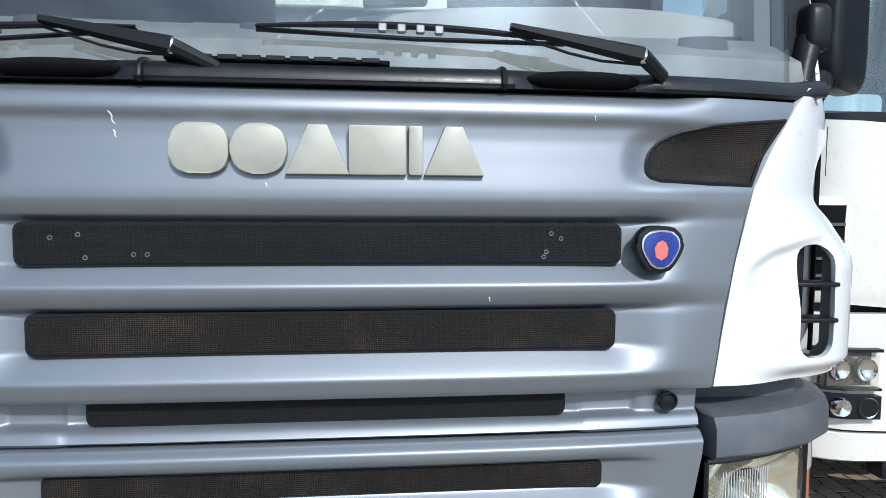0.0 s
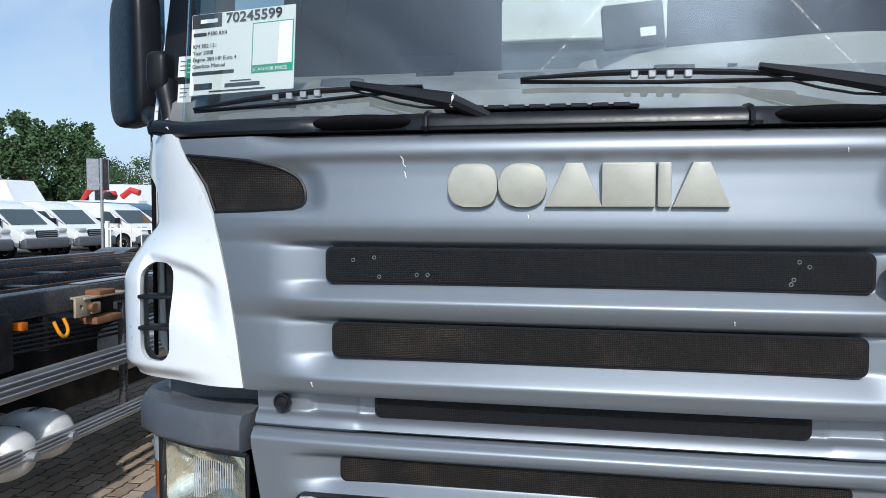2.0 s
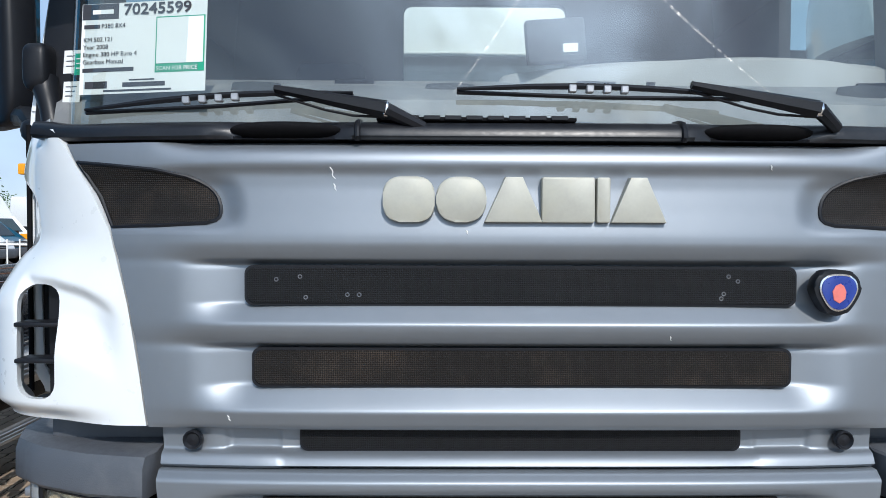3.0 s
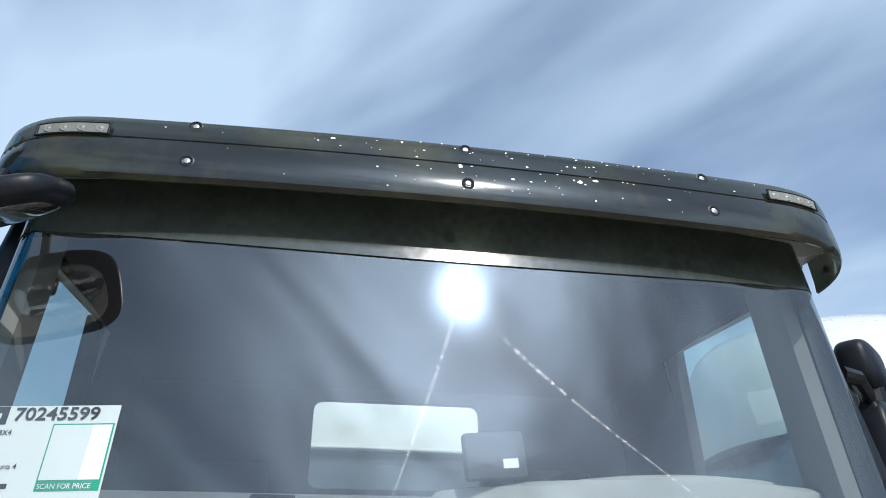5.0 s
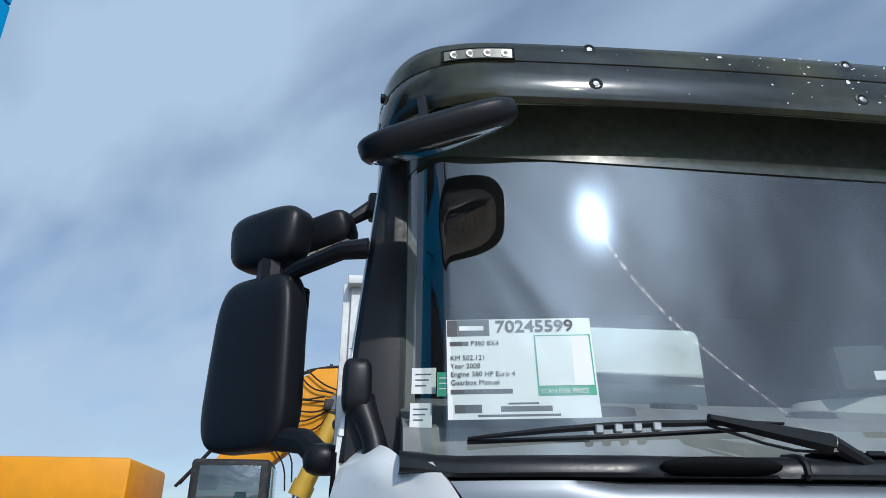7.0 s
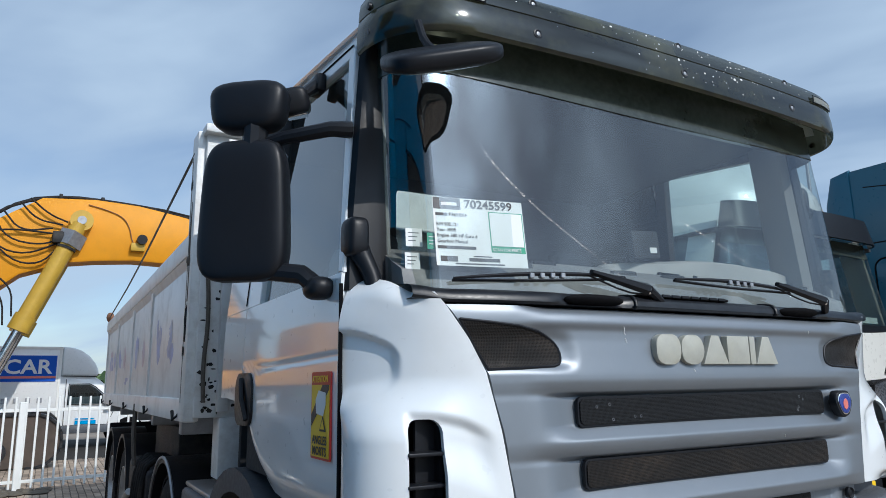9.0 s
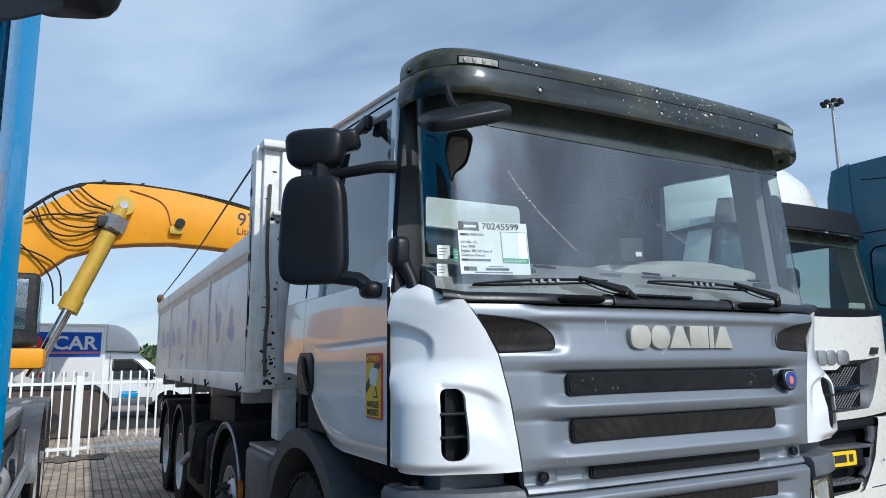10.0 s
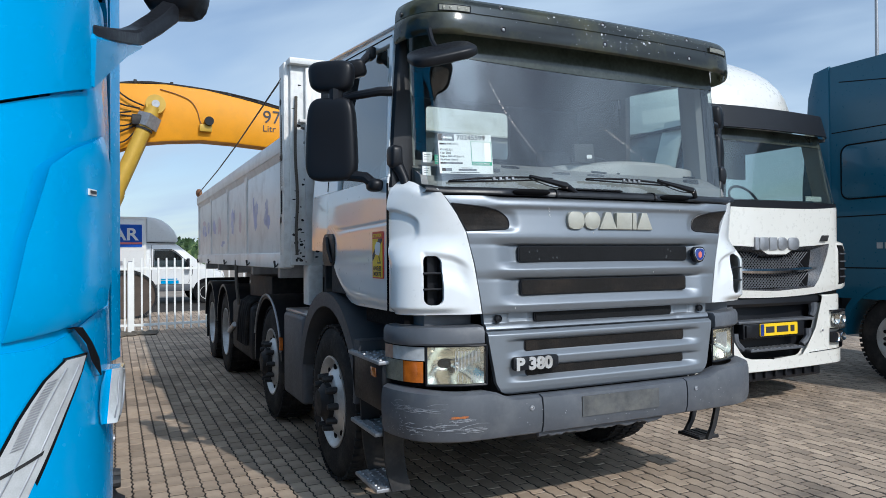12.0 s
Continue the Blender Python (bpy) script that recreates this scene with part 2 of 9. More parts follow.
GAP = material("dark_gap", (0.006, 0.006, 0.007), 0.8, 0, 0.1, spec=0.08)
# The dirt tone here paints olive patches for light showing through the acrylic.
VISOR = material("smoked_acrylic", (0.020, 0.022, 0.020), 0.12, 0, 0.6, 2.0, coat=0.9, dirt=(0.145, 0.140, 0.062), dirt_amount=0.85, dirt_scale=2.6)
smoke = VISOR.node_tree
seep = smoke.nodes.new("ShaderNodeBsdfTranslucent"); seep.inputs["Color"].default_value = (0.24, 0.24, 0.165, 1)
thin = smoke.nodes.new("ShaderNodeBsdfTransparent"); thin.inputs["Color"].default_value = (0.45, 0.48, 0.42, 1)
inner = smoke.nodes.new("ShaderNodeMixShader"); inner.inputs[0].default_value = 0.5
outer = smoke.nodes.new("ShaderNodeMixShader"); outer.inputs[0].default_value = 0.46
smoke.links.new(seep.outputs[0], inner.inputs[1]); smoke.links.new(thin.outputs[0], inner.inputs[2])
smoke.links.new(smoke.nodes["Principled BSDF"].outputs[0], outer.inputs[1]); smoke.links.new(inner.outputs[0], outer.inputs[2])
smoke.links.new(outer.outputs[0], smoke.nodes["Material Output"].inputs["Surface"])
FRIT = material("black_glass_edge", (0.040, 0.047, 0.038), 0.14, 0, 0.6, 4.0, spec=0.5)
ORANGE = material("orange_paint_scrape", (0.42, 0.13, 0.03), 0.6, 0, 0.4, 60)
SCUFF = material("pale_plastic_scuff", (0.24, 0.25, 0.27), 0.7, 0, 0.3, 30)
CHIP = material("bare_chip", (0.72, 0.72, 0.70), 0.6, 0, 0.1, 40)
MESH_DARK = mesh_material("dark_grille_mesh", (0.009, 0.010, 0.012), (0.020, 0.019, 0.019), 0.4)
MESH_BROWN = mesh_material("dusty_grille_mesh", (0.017, 0.014, 0.012), (0.062, 0.046, 0.034), 0.75)
EMBLEM = material("aged_silver", (0.37, 0.365, 0.315), 0.50, 0.15, 0.14, 14.0, dirt=(0.42, 0.40, 0.30), dirt_amount=0.4, dirt_scale=12)
CHROME = material("chrome", (0.75, 0.76, 0.78), 0.12, 1.0, 0.08, 8.0)
ALU = material("brushed_aluminium", (0.55, 0.56, 0.58), 0.38, 0.85, 0.18, 5.0, bump=0.08, dirt=(0.25, 0.23, 0.2), dirt_amount=0.4)
STEEL = material("galvanised_steel", (0.33, 0.34, 0.36), 0.5, 0.7, 0.3, 12.0, bump=0.1)
TYRE = material("tyre_rubber", (0.018, 0.018, 0.019), 0.85, spec=0.2, metal=0, spread=0.3, grain=8.0, bump=0.2, bump_scale=120, dirt=(0.10, 0.085, 0.07), dirt_amount=0.4, dirt_scale=6)
RIM = material("silver_rim", (0.58, 0.58, 0.57), 0.4, 0.5, 0.15, 10.0, dirt=(0.2, 0.16, 0.12), dirt_amount=0.5, dirt_scale=9)
FRAME = material("black_chassis_paint", (0.018, 0.019, 0.021), 0.6, 0, 0.4, 7.0, bump=0.1, spec=0.25, dirt=(0.12, 0.10, 0.08), dirt_amount=0.4, dirt_scale=5)
CLEAR_GLASS = glass_material("clear_glass", (0.90, 0.94, 0.93), 0.0, 0.03)
GLASS = glass_material("windscreen_glass", (0.82, 0.88, 0.86), 0.0, 0.014, reflect=0.130, swept=((-0.21, 0.10, 1.83), (0.665, 0.12, 1.83)))
PLAIN_GLASS = glass_material("lorry_glass", (0.82, 0.88, 0.86), 0.0, 0.014, reflect=0.09)
SIDE_GLASS = glass_material("tinted_side_glass", (0.64, 0.80, 0.83), 0.0, 0.02, reflect=0.18)
DARK_GLASS = glass_material("dark_side_glass", (0.20, 0.26, 0.28), 0.0, 0.03)
LAMP_GLASS = glass_material("lamp_glass", (0.95, 0.95, 0.90), 0.03, 0.06, (0.75, 0.71, 0.60), 0.06)
MIRROR = material("mirror_silver", (0.85, 0.86, 0.87), 0.02, 1.0, 0.02)
AMBER = material("amber_lens", (0.46, 0.12, 0.012), 0.15, 0, 0.45, 22, coat=0.6)
LENS_PINK = material("pale_amber_lens", (0.42, 0.27, 0.20), 0.2, 0, 0.2, 30, coat=0.6)
LENS_CLEAR = material("clear_ribbed_lens", (0.19, 0.185, 0.145), 0.30, 0.1, 0.25, 40, coat=0.6)
LAMP_CLEAR = material("clear_lamp_glass", (0.44, 0.455, 0.46), 0.10, 0.0, 0.25, 30, coat=0.8)
REFLECTOR = material("lamp_reflector", (0.88, 0.85, 0.74), 0.15, 0.9, 0.2, 25, bump=0.15, bump_scale=30)
DASH = material("grey_dashboard", (0.165, 0.170, 0.172), 0.6, 0, 0.12, 8, bump=0.1, dirt=(0.36, 0.345, 0.32), dirt_amount=0.5, dirt_scale=9)
DASH_LIGHT = material("light_dashboard_top", (0.29, 0.295, 0.29), 0.6, 0, 0.08, 8, bump=0.1)
CABIN = material("cabin_lining", (0.036, 0.038, 0.041), 0.85, 0, 0.10, 6, spec=0.2)
SEAT = material("seat_fabric", (0.06, 0.065, 0.075), 0.9, 0, 0.2, 30)
PAPER = material("paper_sheet", (0.70, 0.71, 0.70), 0.5, 0, 0.02, 4)
INK = material("printed_ink", (0.03, 0.03, 0.035), 0.5, 0, 0.1)
GREEN_INK = material("green_print", (0.02, 0.30, 0.17), 0.5, 0, 0.05)
RED_INK = material("red_print", (0.55, 0.035, 0.03), 0.4, 0, 0.08)
YELLOW_INK = material("yellow_print", (0.78, 0.52, 0.02), 0.4, 0, 0.06)
BLUE_INK = material("blue_print", (0.015, 0.04, 0.24), 0.3, 0, 0.08, coat=0.4)
SIGN_BLUE = material("blue_sign_print", (0.010, 0.085, 0.46), 0.6, 0, 0.05, spec=0.25)
SILVER_TANK = material("silver_tank_paint", (0.66, 0.66, 0.65), 0.35, 0.2, 0.12, 9, dirt=(0.30, 0.28, 0.25), dirt_amount=0.35, dirt_scale=12)
CHASSIS = material("glossy_chassis_paint", (0.052, 0.056, 0.064), 0.28, 0, 0.35, 6, bump=0.06, spec=0.6, dirt=(0.17, 0.13, 0.10), dirt_amount=0.45, dirt_scale=7)
PINK_INK = material("coral_print", (0.62, 0.16, 0.13), 0.4, 0, 0.15, 60)
BODY_ALU = material("worn_tipper_aluminium", (0.80, 0.795, 0.78), 0.40, 0.12, 0.10, 2.5, bump=0.05, bump_scale=40, dirt=(0.38, 0.34, 0.31), dirt_amount=0.45, dirt_scale=3.5)
BODY_WHITE = material("worn_white_steel", (0.73, 0.73, 0.71), 0.45, 0, 0.08, 3, bump=0.08, dirt=(0.25, 0.20, 0.15), dirt_amount=0.35, dirt_scale=9)
ROPE = material("weathered_rope", (0.10, 0.085, 0.07), 0.9, 0, 0.3, 60)
BLUE = material("bright_blue_paint", (0.0, 0.285, 0.60), 0.25, 0.0, 0.04, 2, coat=0.25, spec=0.25)
TEAL = material("dark_teal_paint", (0.006, 0.080, 0.140), 0.32, 0.0, 0.08, 2, coat=0.35, spec=0.35)
IVORY = material("ivory_white_paint", (0.69, 0.68, 0.63), 0.3, 0, 0.03, 2, coat=0.6)
YELLOW = material("excavator_yellow", (0.70, 0.285, 0.004), 0.55, 0, 0.08, 2.0, spec=0.3, dirt=(0.48, 0.22, 0.02), dirt_amount=0.3, dirt_scale=2.5)
OCHRE = material("faded_yellow_steel", (0.50, 0.31, 0.035), 0.45, 0.1, 0.15, 5)
PLATE = material("yellow_number_plate", (0.83, 0.55, 0.01), 0.35, 0, 0.05)
FENCE = material("white_fence_paint", (0.78, 0.78, 0.75), 0.5, 0, 0.06, 6)
VAN_WHITE = material("van_white_paint", (0.72, 0.73, 0.73), 0.3, 0, 0.04, 1.5, coat=0.5)
RUST = material("rusty_steel", (0.22, 0.10, 0.05), 0.8, 0.1, 0.4, 14, bump=0.3)
TRACK = material("worn_track_steel", (0.075, 0.055, 0.042), 0.8, 0.1, 0.4, 6, bump=0.3)
EARTH = material("dirt", (0.10, 0.085, 0.065), 0.95, 0, 0.4, 3, bump=0.5, bump_scale=20)
BARK = material("bark", (0.09, 0.07, 0.05), 0.9, 0, 0.3, 6, bump=0.4, bump_scale=30)
LEAF = material("tree_leaves", (0.046, 0.084, 0.032), 0.75, 0, 0.35, 0.5, random=0.30, spec=0.25)
GRASS = material("rough_grass", (0.11, 0.16, 0.05), 0.9, 0, 0.4, 0.8, bump=0.4, bump_scale=8)
STONE = material("concrete_paver", (0.385, 0.300, 0.222), 0.8, 0, 0.34, 2.2, bump=0.4, bump_scale=90, dirt=(0.075, 0.062, 0.050), dirt_amount=0.9, dirt_scale=1.1, random=0.25)
YARD = material("distant_block_paving", (0.25, 0.205, 0.160), 0.85, 0, 0.3, 0.6, bump=0.3, bump_scale=12, dirt=(0.09, 0.078, 0.064), dirt_amount=0.6, dirt_scale=0.5)
JOINT = material("dirt_filled_joints", (0.022, 0.017, 0.013), 0.95, 0, 0.4, 1.5, bump=0.4, bump_scale=60)


# ---------------------------------------------------------------- building helpers
def clamp01(v):
    return max(0.0, min(1.0, v))


def ease(a, b, v):
    t = clamp01((v - a) / (b - a))
    return t * t * (3 - 2 * t)


def line(points, v):
    """Piecewise linear through (key, value) points, keys rising."""
    if v <= points[0][0]:
        return points[0][1]
    for (a, fa), (b, fb) in zip(points, points[1:]):
        if v <= b:
            return fa + (fb - fa) * (v - a) / (b - a)
    return points[-1][1]


def rounded(points, radius=0.004):
    """The piecewise line through points with its corners rounded off, as a function."""
    at = np.arange(points[0][0] - 0.02, points[-1][0] + 0.02, 0.0005)
    raw = np.interp(at, [p[0] for p in points], [p[1] for p in points])
    k = np.exp(-0.5 * (np.arange(-40, 41) * 0.0005 / radius) ** 2)
    soft = np.convolve(np.pad(raw, 40, mode="edge"), k / k.sum(), mode="valid")
    return lambda v: float(np.interp(v, at, soft))


def thing(name, label, category, at=(0, 0, 0), group="", kind=""):
    ob = new(name)
    ob.empty_display_size = 0.2
    ob.location = at
    return tagged(ob, label, category, group, kind)


def finish(bm, angle=35):
    bmesh.ops.recalc_face_normals(bm, faces=bm.faces)
    me = bpy.data.meshes.new("mesh")
    bm.to_mesh(me)
    bm.free()
    me.polygons.foreach_set("use_smooth", [True] * len(me.polygons))
    me.set_sharp_from_angle(angle=radians(angle))
    return me


def part(name, bm, mat, parent=None, label="", at=None, angle=35):
    """Links a bmesh (or a finished mesh) as one mesh object under a thing or a part."""
    me = finish(bm, angle) if isinstance(bm, bmesh.types.BMesh) else bm
    if not me.materials:
        me.materials.append(mat)
    ob = new(name, me)
    if parent is not None:
        ob.parent = parent
        if parent.type == "EMPTY" and parent.parent is None:
            ob.matrix_parent_inverse = parent.matrix_basis.inverted()
        elif at is None:
            ob.matrix_parent_inverse = parent.matrix_basis.inverted()
    if at is not None:
        ob.matrix_basis = at
    if label:
        ob["label"] = label
    return ob


def B():
    return bmesh.new()


def box(bm, lo, hi, bevel=0.0, seg=2, m=None):
    lo, hi = Vector(lo), Vector(hi)
    made = bmesh.ops.create_cube(bm, size=1.0)["verts"]
    for v in made:
        v.co = Vector([(lo[i] + hi[i]) / 2 + v.co[i] * (hi[i] - lo[i]) for i in range(3)])
        if m:
            v.co = m @ v.co
    if bevel:
        edges = {e for v in made for e in v.link_edges}
        bmesh.ops.bevel(bm, geom=list(edges), offset=bevel, segments=seg, affect="EDGES", profile=0.5)
    return bm


def loft(bm, rings, ring_closed=True, cap=True, ends=False):
    """Skins a list of rings of points."""
    rows = [[bm.verts.new(p) for p in r] for r in rings]
    n = len(rows[0])
    for a, b in zip(rows, rows[1:]):
        for i in range(n if ring_closed else n - 1):
            j = (i + 1) % n
            try:
                bm.faces.new((a[i], a[j], b[j], b[i]))
            except ValueError:
                pass
    if ends:
        a, b = rows[-1], rows[0]
        for i in range(n if ring_closed else n - 1):
            j = (i + 1) % n
            bm.faces.new((a[i], a[j], b[j], b[i]))
    elif cap and ring_closed:
        bm.faces.new(rows[0]); bm.faces.new(rows[-1])
    return bm


def cyl(bm, p0, p1, r, r1=None, seg=20, cap=True):
    p0, p1 = Vector(p0), Vector(p1)
    r1 = r if r1 is None else r1
    q = (p1 - p0).to_track_quat("Z", "Y")
    ring = [q @ Vector((math.cos(a), math.sin(a), 0)) for a in (2 * math.pi * i / seg for i in range(seg))]
    return loft(bm, [[p0 + r * v for v in ring], [p1 + r1 * v for v in ring]], True, cap)


def lathe(bm, profile, axis_at=(0, 0, 0), seg=40, axis="X"):
    """Turns (along, radius) points round an axis."""
    c = Vector(axis_at)
    rings = []
    for i in range(seg):
        a = 2 * math.pi * i / seg
        ring = []
        for s, r in profile:
            u, w = r * math.cos(a), r * math.sin(a)
            ring.append(c + (Vector((s, u, w)) if axis == "X" else Vector((u, s, w)) if axis == "Y" else Vector((u, w, s))))
        rings.append(ring)
    return loft(bm, rings, False, False, True)


def tube(bm, pts, r, seg=8, smooth=0):
    pts = [Vector(p) for p in pts]
    for _ in range(smooth):
        pts = [pts[0]] + [q for a, b in zip(pts, pts[1:]) for q in (a.lerp(b, 0.25), a.lerp(b, 0.75))] + [pts[-1]]
    rings, side = [], None
    for i, p in enumerate(pts):
        d = (pts[min(i + 1, len(pts) - 1)] - pts[max(i - 1, 0)]).normalized()
        ref = side if side is not None else (Vector((0, 0, 1)) if abs(d.z) < 0.9 else Vector((1, 0, 0)))
        u = d.cross(ref).normalized() if side is None else (ref - d * ref.dot(d)).normalized()
        side = u
        w = d.cross(u)
        rad = line([(j / (len(r) - 1), q) for j, q in enumerate(r)], i / (len(pts) - 1)) if isinstance(r, (list, tuple)) else r
        rings.append([p + rad * (math.cos(a) * u + math.sin(a) * w) for a in (2 * math.pi * k / seg for k in range(seg))])
    return loft(bm, rings)


def prism(bm, poly, axis, a, b, bevel=0.0, seg=2):
    """Extrudes a polygon along x, y or z from a to b."""
    def at(p, s):
        return (s, p[0], p[1]) if axis == "x" else (p[0], s, p[1]) if axis == "y" else (p[0], p[1], s)
    lo = [bm.verts.new(at(p, a)) for p in poly]
    hi = [bm.verts.new(at(p, b)) for p in poly]
    faces = [bm.faces.new(lo), bm.faces.new(hi)]
    n = len(poly)
    for i in range(n):
        j = (i + 1) % n
        faces.append(bm.faces.new((lo[i], lo[j], hi[j], hi[i])))
    if bevel:
        bmesh.ops.bevel(bm, geom=list({e for f in faces[:2] for e in f.edges}), offset=bevel, segments=seg, affect="EDGES", profile=0.5)
    return bm


def round_rect(x0, z0, x1, z1, r, n=5):
    pts = []
    for cx, cz, a0 in ((x1 - r, z1 - r, 0), (x0 + r, z1 - r, 90), (x0 + r, z0 + r, 180), (x1 - r, z0 + r, 270)):
        for i in range(n + 1):
            a = radians(a0 + 90 * i / n)
            pts.append((cx + r * math.cos(a), cz + r * math.sin(a)))
    return pts


def sheet(bm, fn, us, vs, thick=None):
    """A surface fn(u, v) over a grid; thick: a vector by which its back is set off."""
    rows = [[bm.verts.new(fn(u, v)) for u in us] for v in vs]
    for a, b in zip(rows, rows[1:]):
        for i in range(len(us) - 1):
            bm.faces.new((a[i], a[i + 1], b[i + 1], b[i]))
    if thick is not None:
        t = Vector(thick)
        back = [[bm.verts.new(v.co + t) for v in r] for r in rows]
        for a, b in zip(back, back[1:]):
            for i in range(len(us) - 1):
                bm.faces.new((a[i], b[i], b[i + 1], a[i + 1]))
        for r, s in ((rows[0], back[0]), (rows[-1], back[-1])):
            for i in range(len(us) - 1):
                bm.faces.new((r[i], r[i + 1], s[i + 1], s[i]))
        for k in (0, -1):
            for j in range(len(vs) - 1):
                bm.faces.new((rows[j][k], rows[j + 1][k], back[j + 1][k], back[j][k]))
    return bm


def steps(a, b, n):
    return [a + (b - a) * i / n for i in range(n + 1)]


def carved(bm, cutter, thick=0.0):
    """The mesh of bm, made solid if thick is given, with the cutter taken out of it."""
    a = new("temp_a", finish(bm)); b = new("temp_b", finish(cutter))
    if thick:
        s = a.modifiers.new("solid", "SOLIDIFY"); s.thickness = thick; s.offset = -1
    c = a.modifiers.new("cut", "BOOLEAN"); c.object = b; c.operation = "DIFFERENCE"; c.solver = "EXACT"
    bpy.context.view_layer.update()
    me = bpy.data.meshes.new_from_object(a.evaluated_get(bpy.context.evaluated_depsgraph_get()))
    bpy.data.objects.remove(a); bpy.data.objects.remove(b)
    me.polygons.foreach_set("use_smooth", [True] * len(me.polygons))
    me.set_sharp_from_angle(angle=radians(32))
    return me


def writing(text, size, depth=0.001, align="LEFT", bold=0.0):
    """The mesh of a line of text, upright in the xz plane, facing -y."""
    cu = bpy.data.curves.new("text", "FONT")
    cu.body, cu.size, cu.extrude, cu.align_x = text, size, depth, align
    cu.resolution_u, cu.offset = 3, bold
    ob = new("temp_text", cu)
    bpy.context.view_layer.update()
    me = bpy.data.meshes.new_from_object(ob.evaluated_get(bpy.context.evaluated_depsgraph_get()))
    bpy.data.objects.remove(ob)
    me.transform(pose(0, 0, 0, 90, 0, 0))
    return me


def pod(bm, c, sx, sy, sz, m=None, n=20, e=3.2, taper=0.0):
    """A soft-edged box: a superellipsoid."""
    rows = []
    for i in range(1, n // 2):
        b = math.pi * (i / (n // 2)) - math.pi / 2
        row = []
        for j in range(n):
            a = 2 * math.pi * j / n
            f = lambda v: math.copysign(abs(v) ** (2 / e), v)
            p = Vector((sx * f(math.cos(b)) * f(math.cos(a)), sy * f(math.cos(b)) * f(math.sin(a)), sz * f(math.sin(b))))
            p.x *= 1 + taper * p.z / sz
            row.append((m @ p if m else p) + Vector(c))
        rows.append(row)
    return loft(bm, rows)


# ---------------------------------------------------------------- ground
ground = new("ground", finish(sheet(B(), lambda u, v: (u, v, -0.012), [-400, -60, -20, -8, -4, 0, 4, 8, 20, 60, 400], [-400, -60, -20, -8, -3, 0, 4, 9, 16, 30, 60, 400])))
ground.data.materials.append(YARD)
tagged(ground, "sandy paved ground of a vehicle storage yard", "ground", kind="structure")

# ---------------------------------------------------------------- the tipper truck
truck = thing("tipper_truck", "white and grey four-axle tipper truck with a worn aluminium body", "truck", (0, 4.5, 0))


def edge_x(z):
    """Half width of the grey front panel."""
    return line([(1.18, 0.795), (1.30, 0.812), (1.45, 0.838), (1.608, 0.878), (1.70, 0.925), (1.79, 0.985), (1.82, 1.010), (1.85, 1.034), (1.87, 1.050)], z)


def front_base(x):
    return 0.018 + 0.07 * (abs(x) / 0.98) ** 4


SIDE_MESH = [(0.972, 1.756), (0.957, 1.754), (0.867, 1.746), (0.780, 1.737), (0.713, 1.723), (0.690, 1.714), (0.668, 1.702), (0.654, 1.690), (0.645, 1.677), (0.640, 1.662), (0.639, 1.648), (0.641, 1.638), (0.648, 1.630), (0.667, 1.624), (0.772, 1.619), (0.882, 1.616), (0.930, 1.68)]


def inside_depth(p, poly):
    """Distance to the outline of poly, positive inside."""
    best, inside = 9.0, False
    for i in range(len(poly)):
        a, b = Vector(poly[i - 1]), Vector(poly[i])
        ab = b - a
        t = clamp01((p - a).dot(ab) / ab.length_squared)
        best = min(best, (a + ab * t - p).length)
        if (a.y > p.y) != (b.y > p.y) and p.x < (b.x - a.x) * (p.y - a.y) / (b.y - a.y) + a.x:
            inside = not inside
    return best if inside else -best


upper_line = rounded([(1.188, 0.014), (1.192, 0.004), (1.228, -0.007), (1.245, -0.006), (1.335, 0.006), (1.352, 0.008), (1.368, 0.014), (1.384, 0.002), (1.400, -0.005), (1.414, -0.007), (1.44, -0.004), (1.530, 0.006), (1.546, 0.012), (1.562, 0.002), (1.580, -0.005), (1.60, -0.004), (1.65, 0.004), (1.70, 0.011), (1.733, 0.012), (1.742, 0.003), (1.75, 0.001), (1.77, 0.006), (1.785, 0.017), (1.797, 0.042)], 0.005)
slot_high = rounded([(1.408, 0), (1.414, 0), (1.455, 0.032), (1.539, 0.030), (1.547, 0), (1.56, 0)], 0.003)
slot_low = rounded([(1.22, 0), (1.229, 0), (1.281, 0.034), (1.361, 0.030), (1.369, 0), (1.38, 0)], 0.003)


def front_y(x, z):
    a = abs(x)
    y = front_base(x) + upper_line(z) * (1 - 0.75 * ease(0.66, 0.80, a))
    y += slot_high(z) * (1 - ease(0.590, 0.735, a))
    y += slot_low(z) * (1 - ease(0.578, 0.715, a))
    if z > 1.56 and a > 0.5:
        d = inside_depth(Vector((a, z)), SIDE_MESH)
        y += 0.016 * ease(-0.065, 0.0, d) * ease(1.60, 1.64, z) * (1 - ease(1.70, 1.745, z))
    return y


zs = sorted(steps(1.188, 1.236, 16) + steps(1.2395, 1.345, 24) + steps(1.3475, 1.462, 46) + steps(1.466, 1.524, 10) + steps(1.5265, 1.60, 30) + steps(1.6065, 1.795, 30))
us = sorted(steps(-1, -0.60, 44) + steps(-0.57, 0.57, 14) + steps(0.60, 1, 44))
front_panel = part("front_panel", sheet(B(), lambda u, z: (u * edge_x(z), front_y(u * edge_x(z), z), z), us, zs, (0, 0.03, 0)), GREY, truck, "grey satin upper front panel with slotted vents", angle=60)


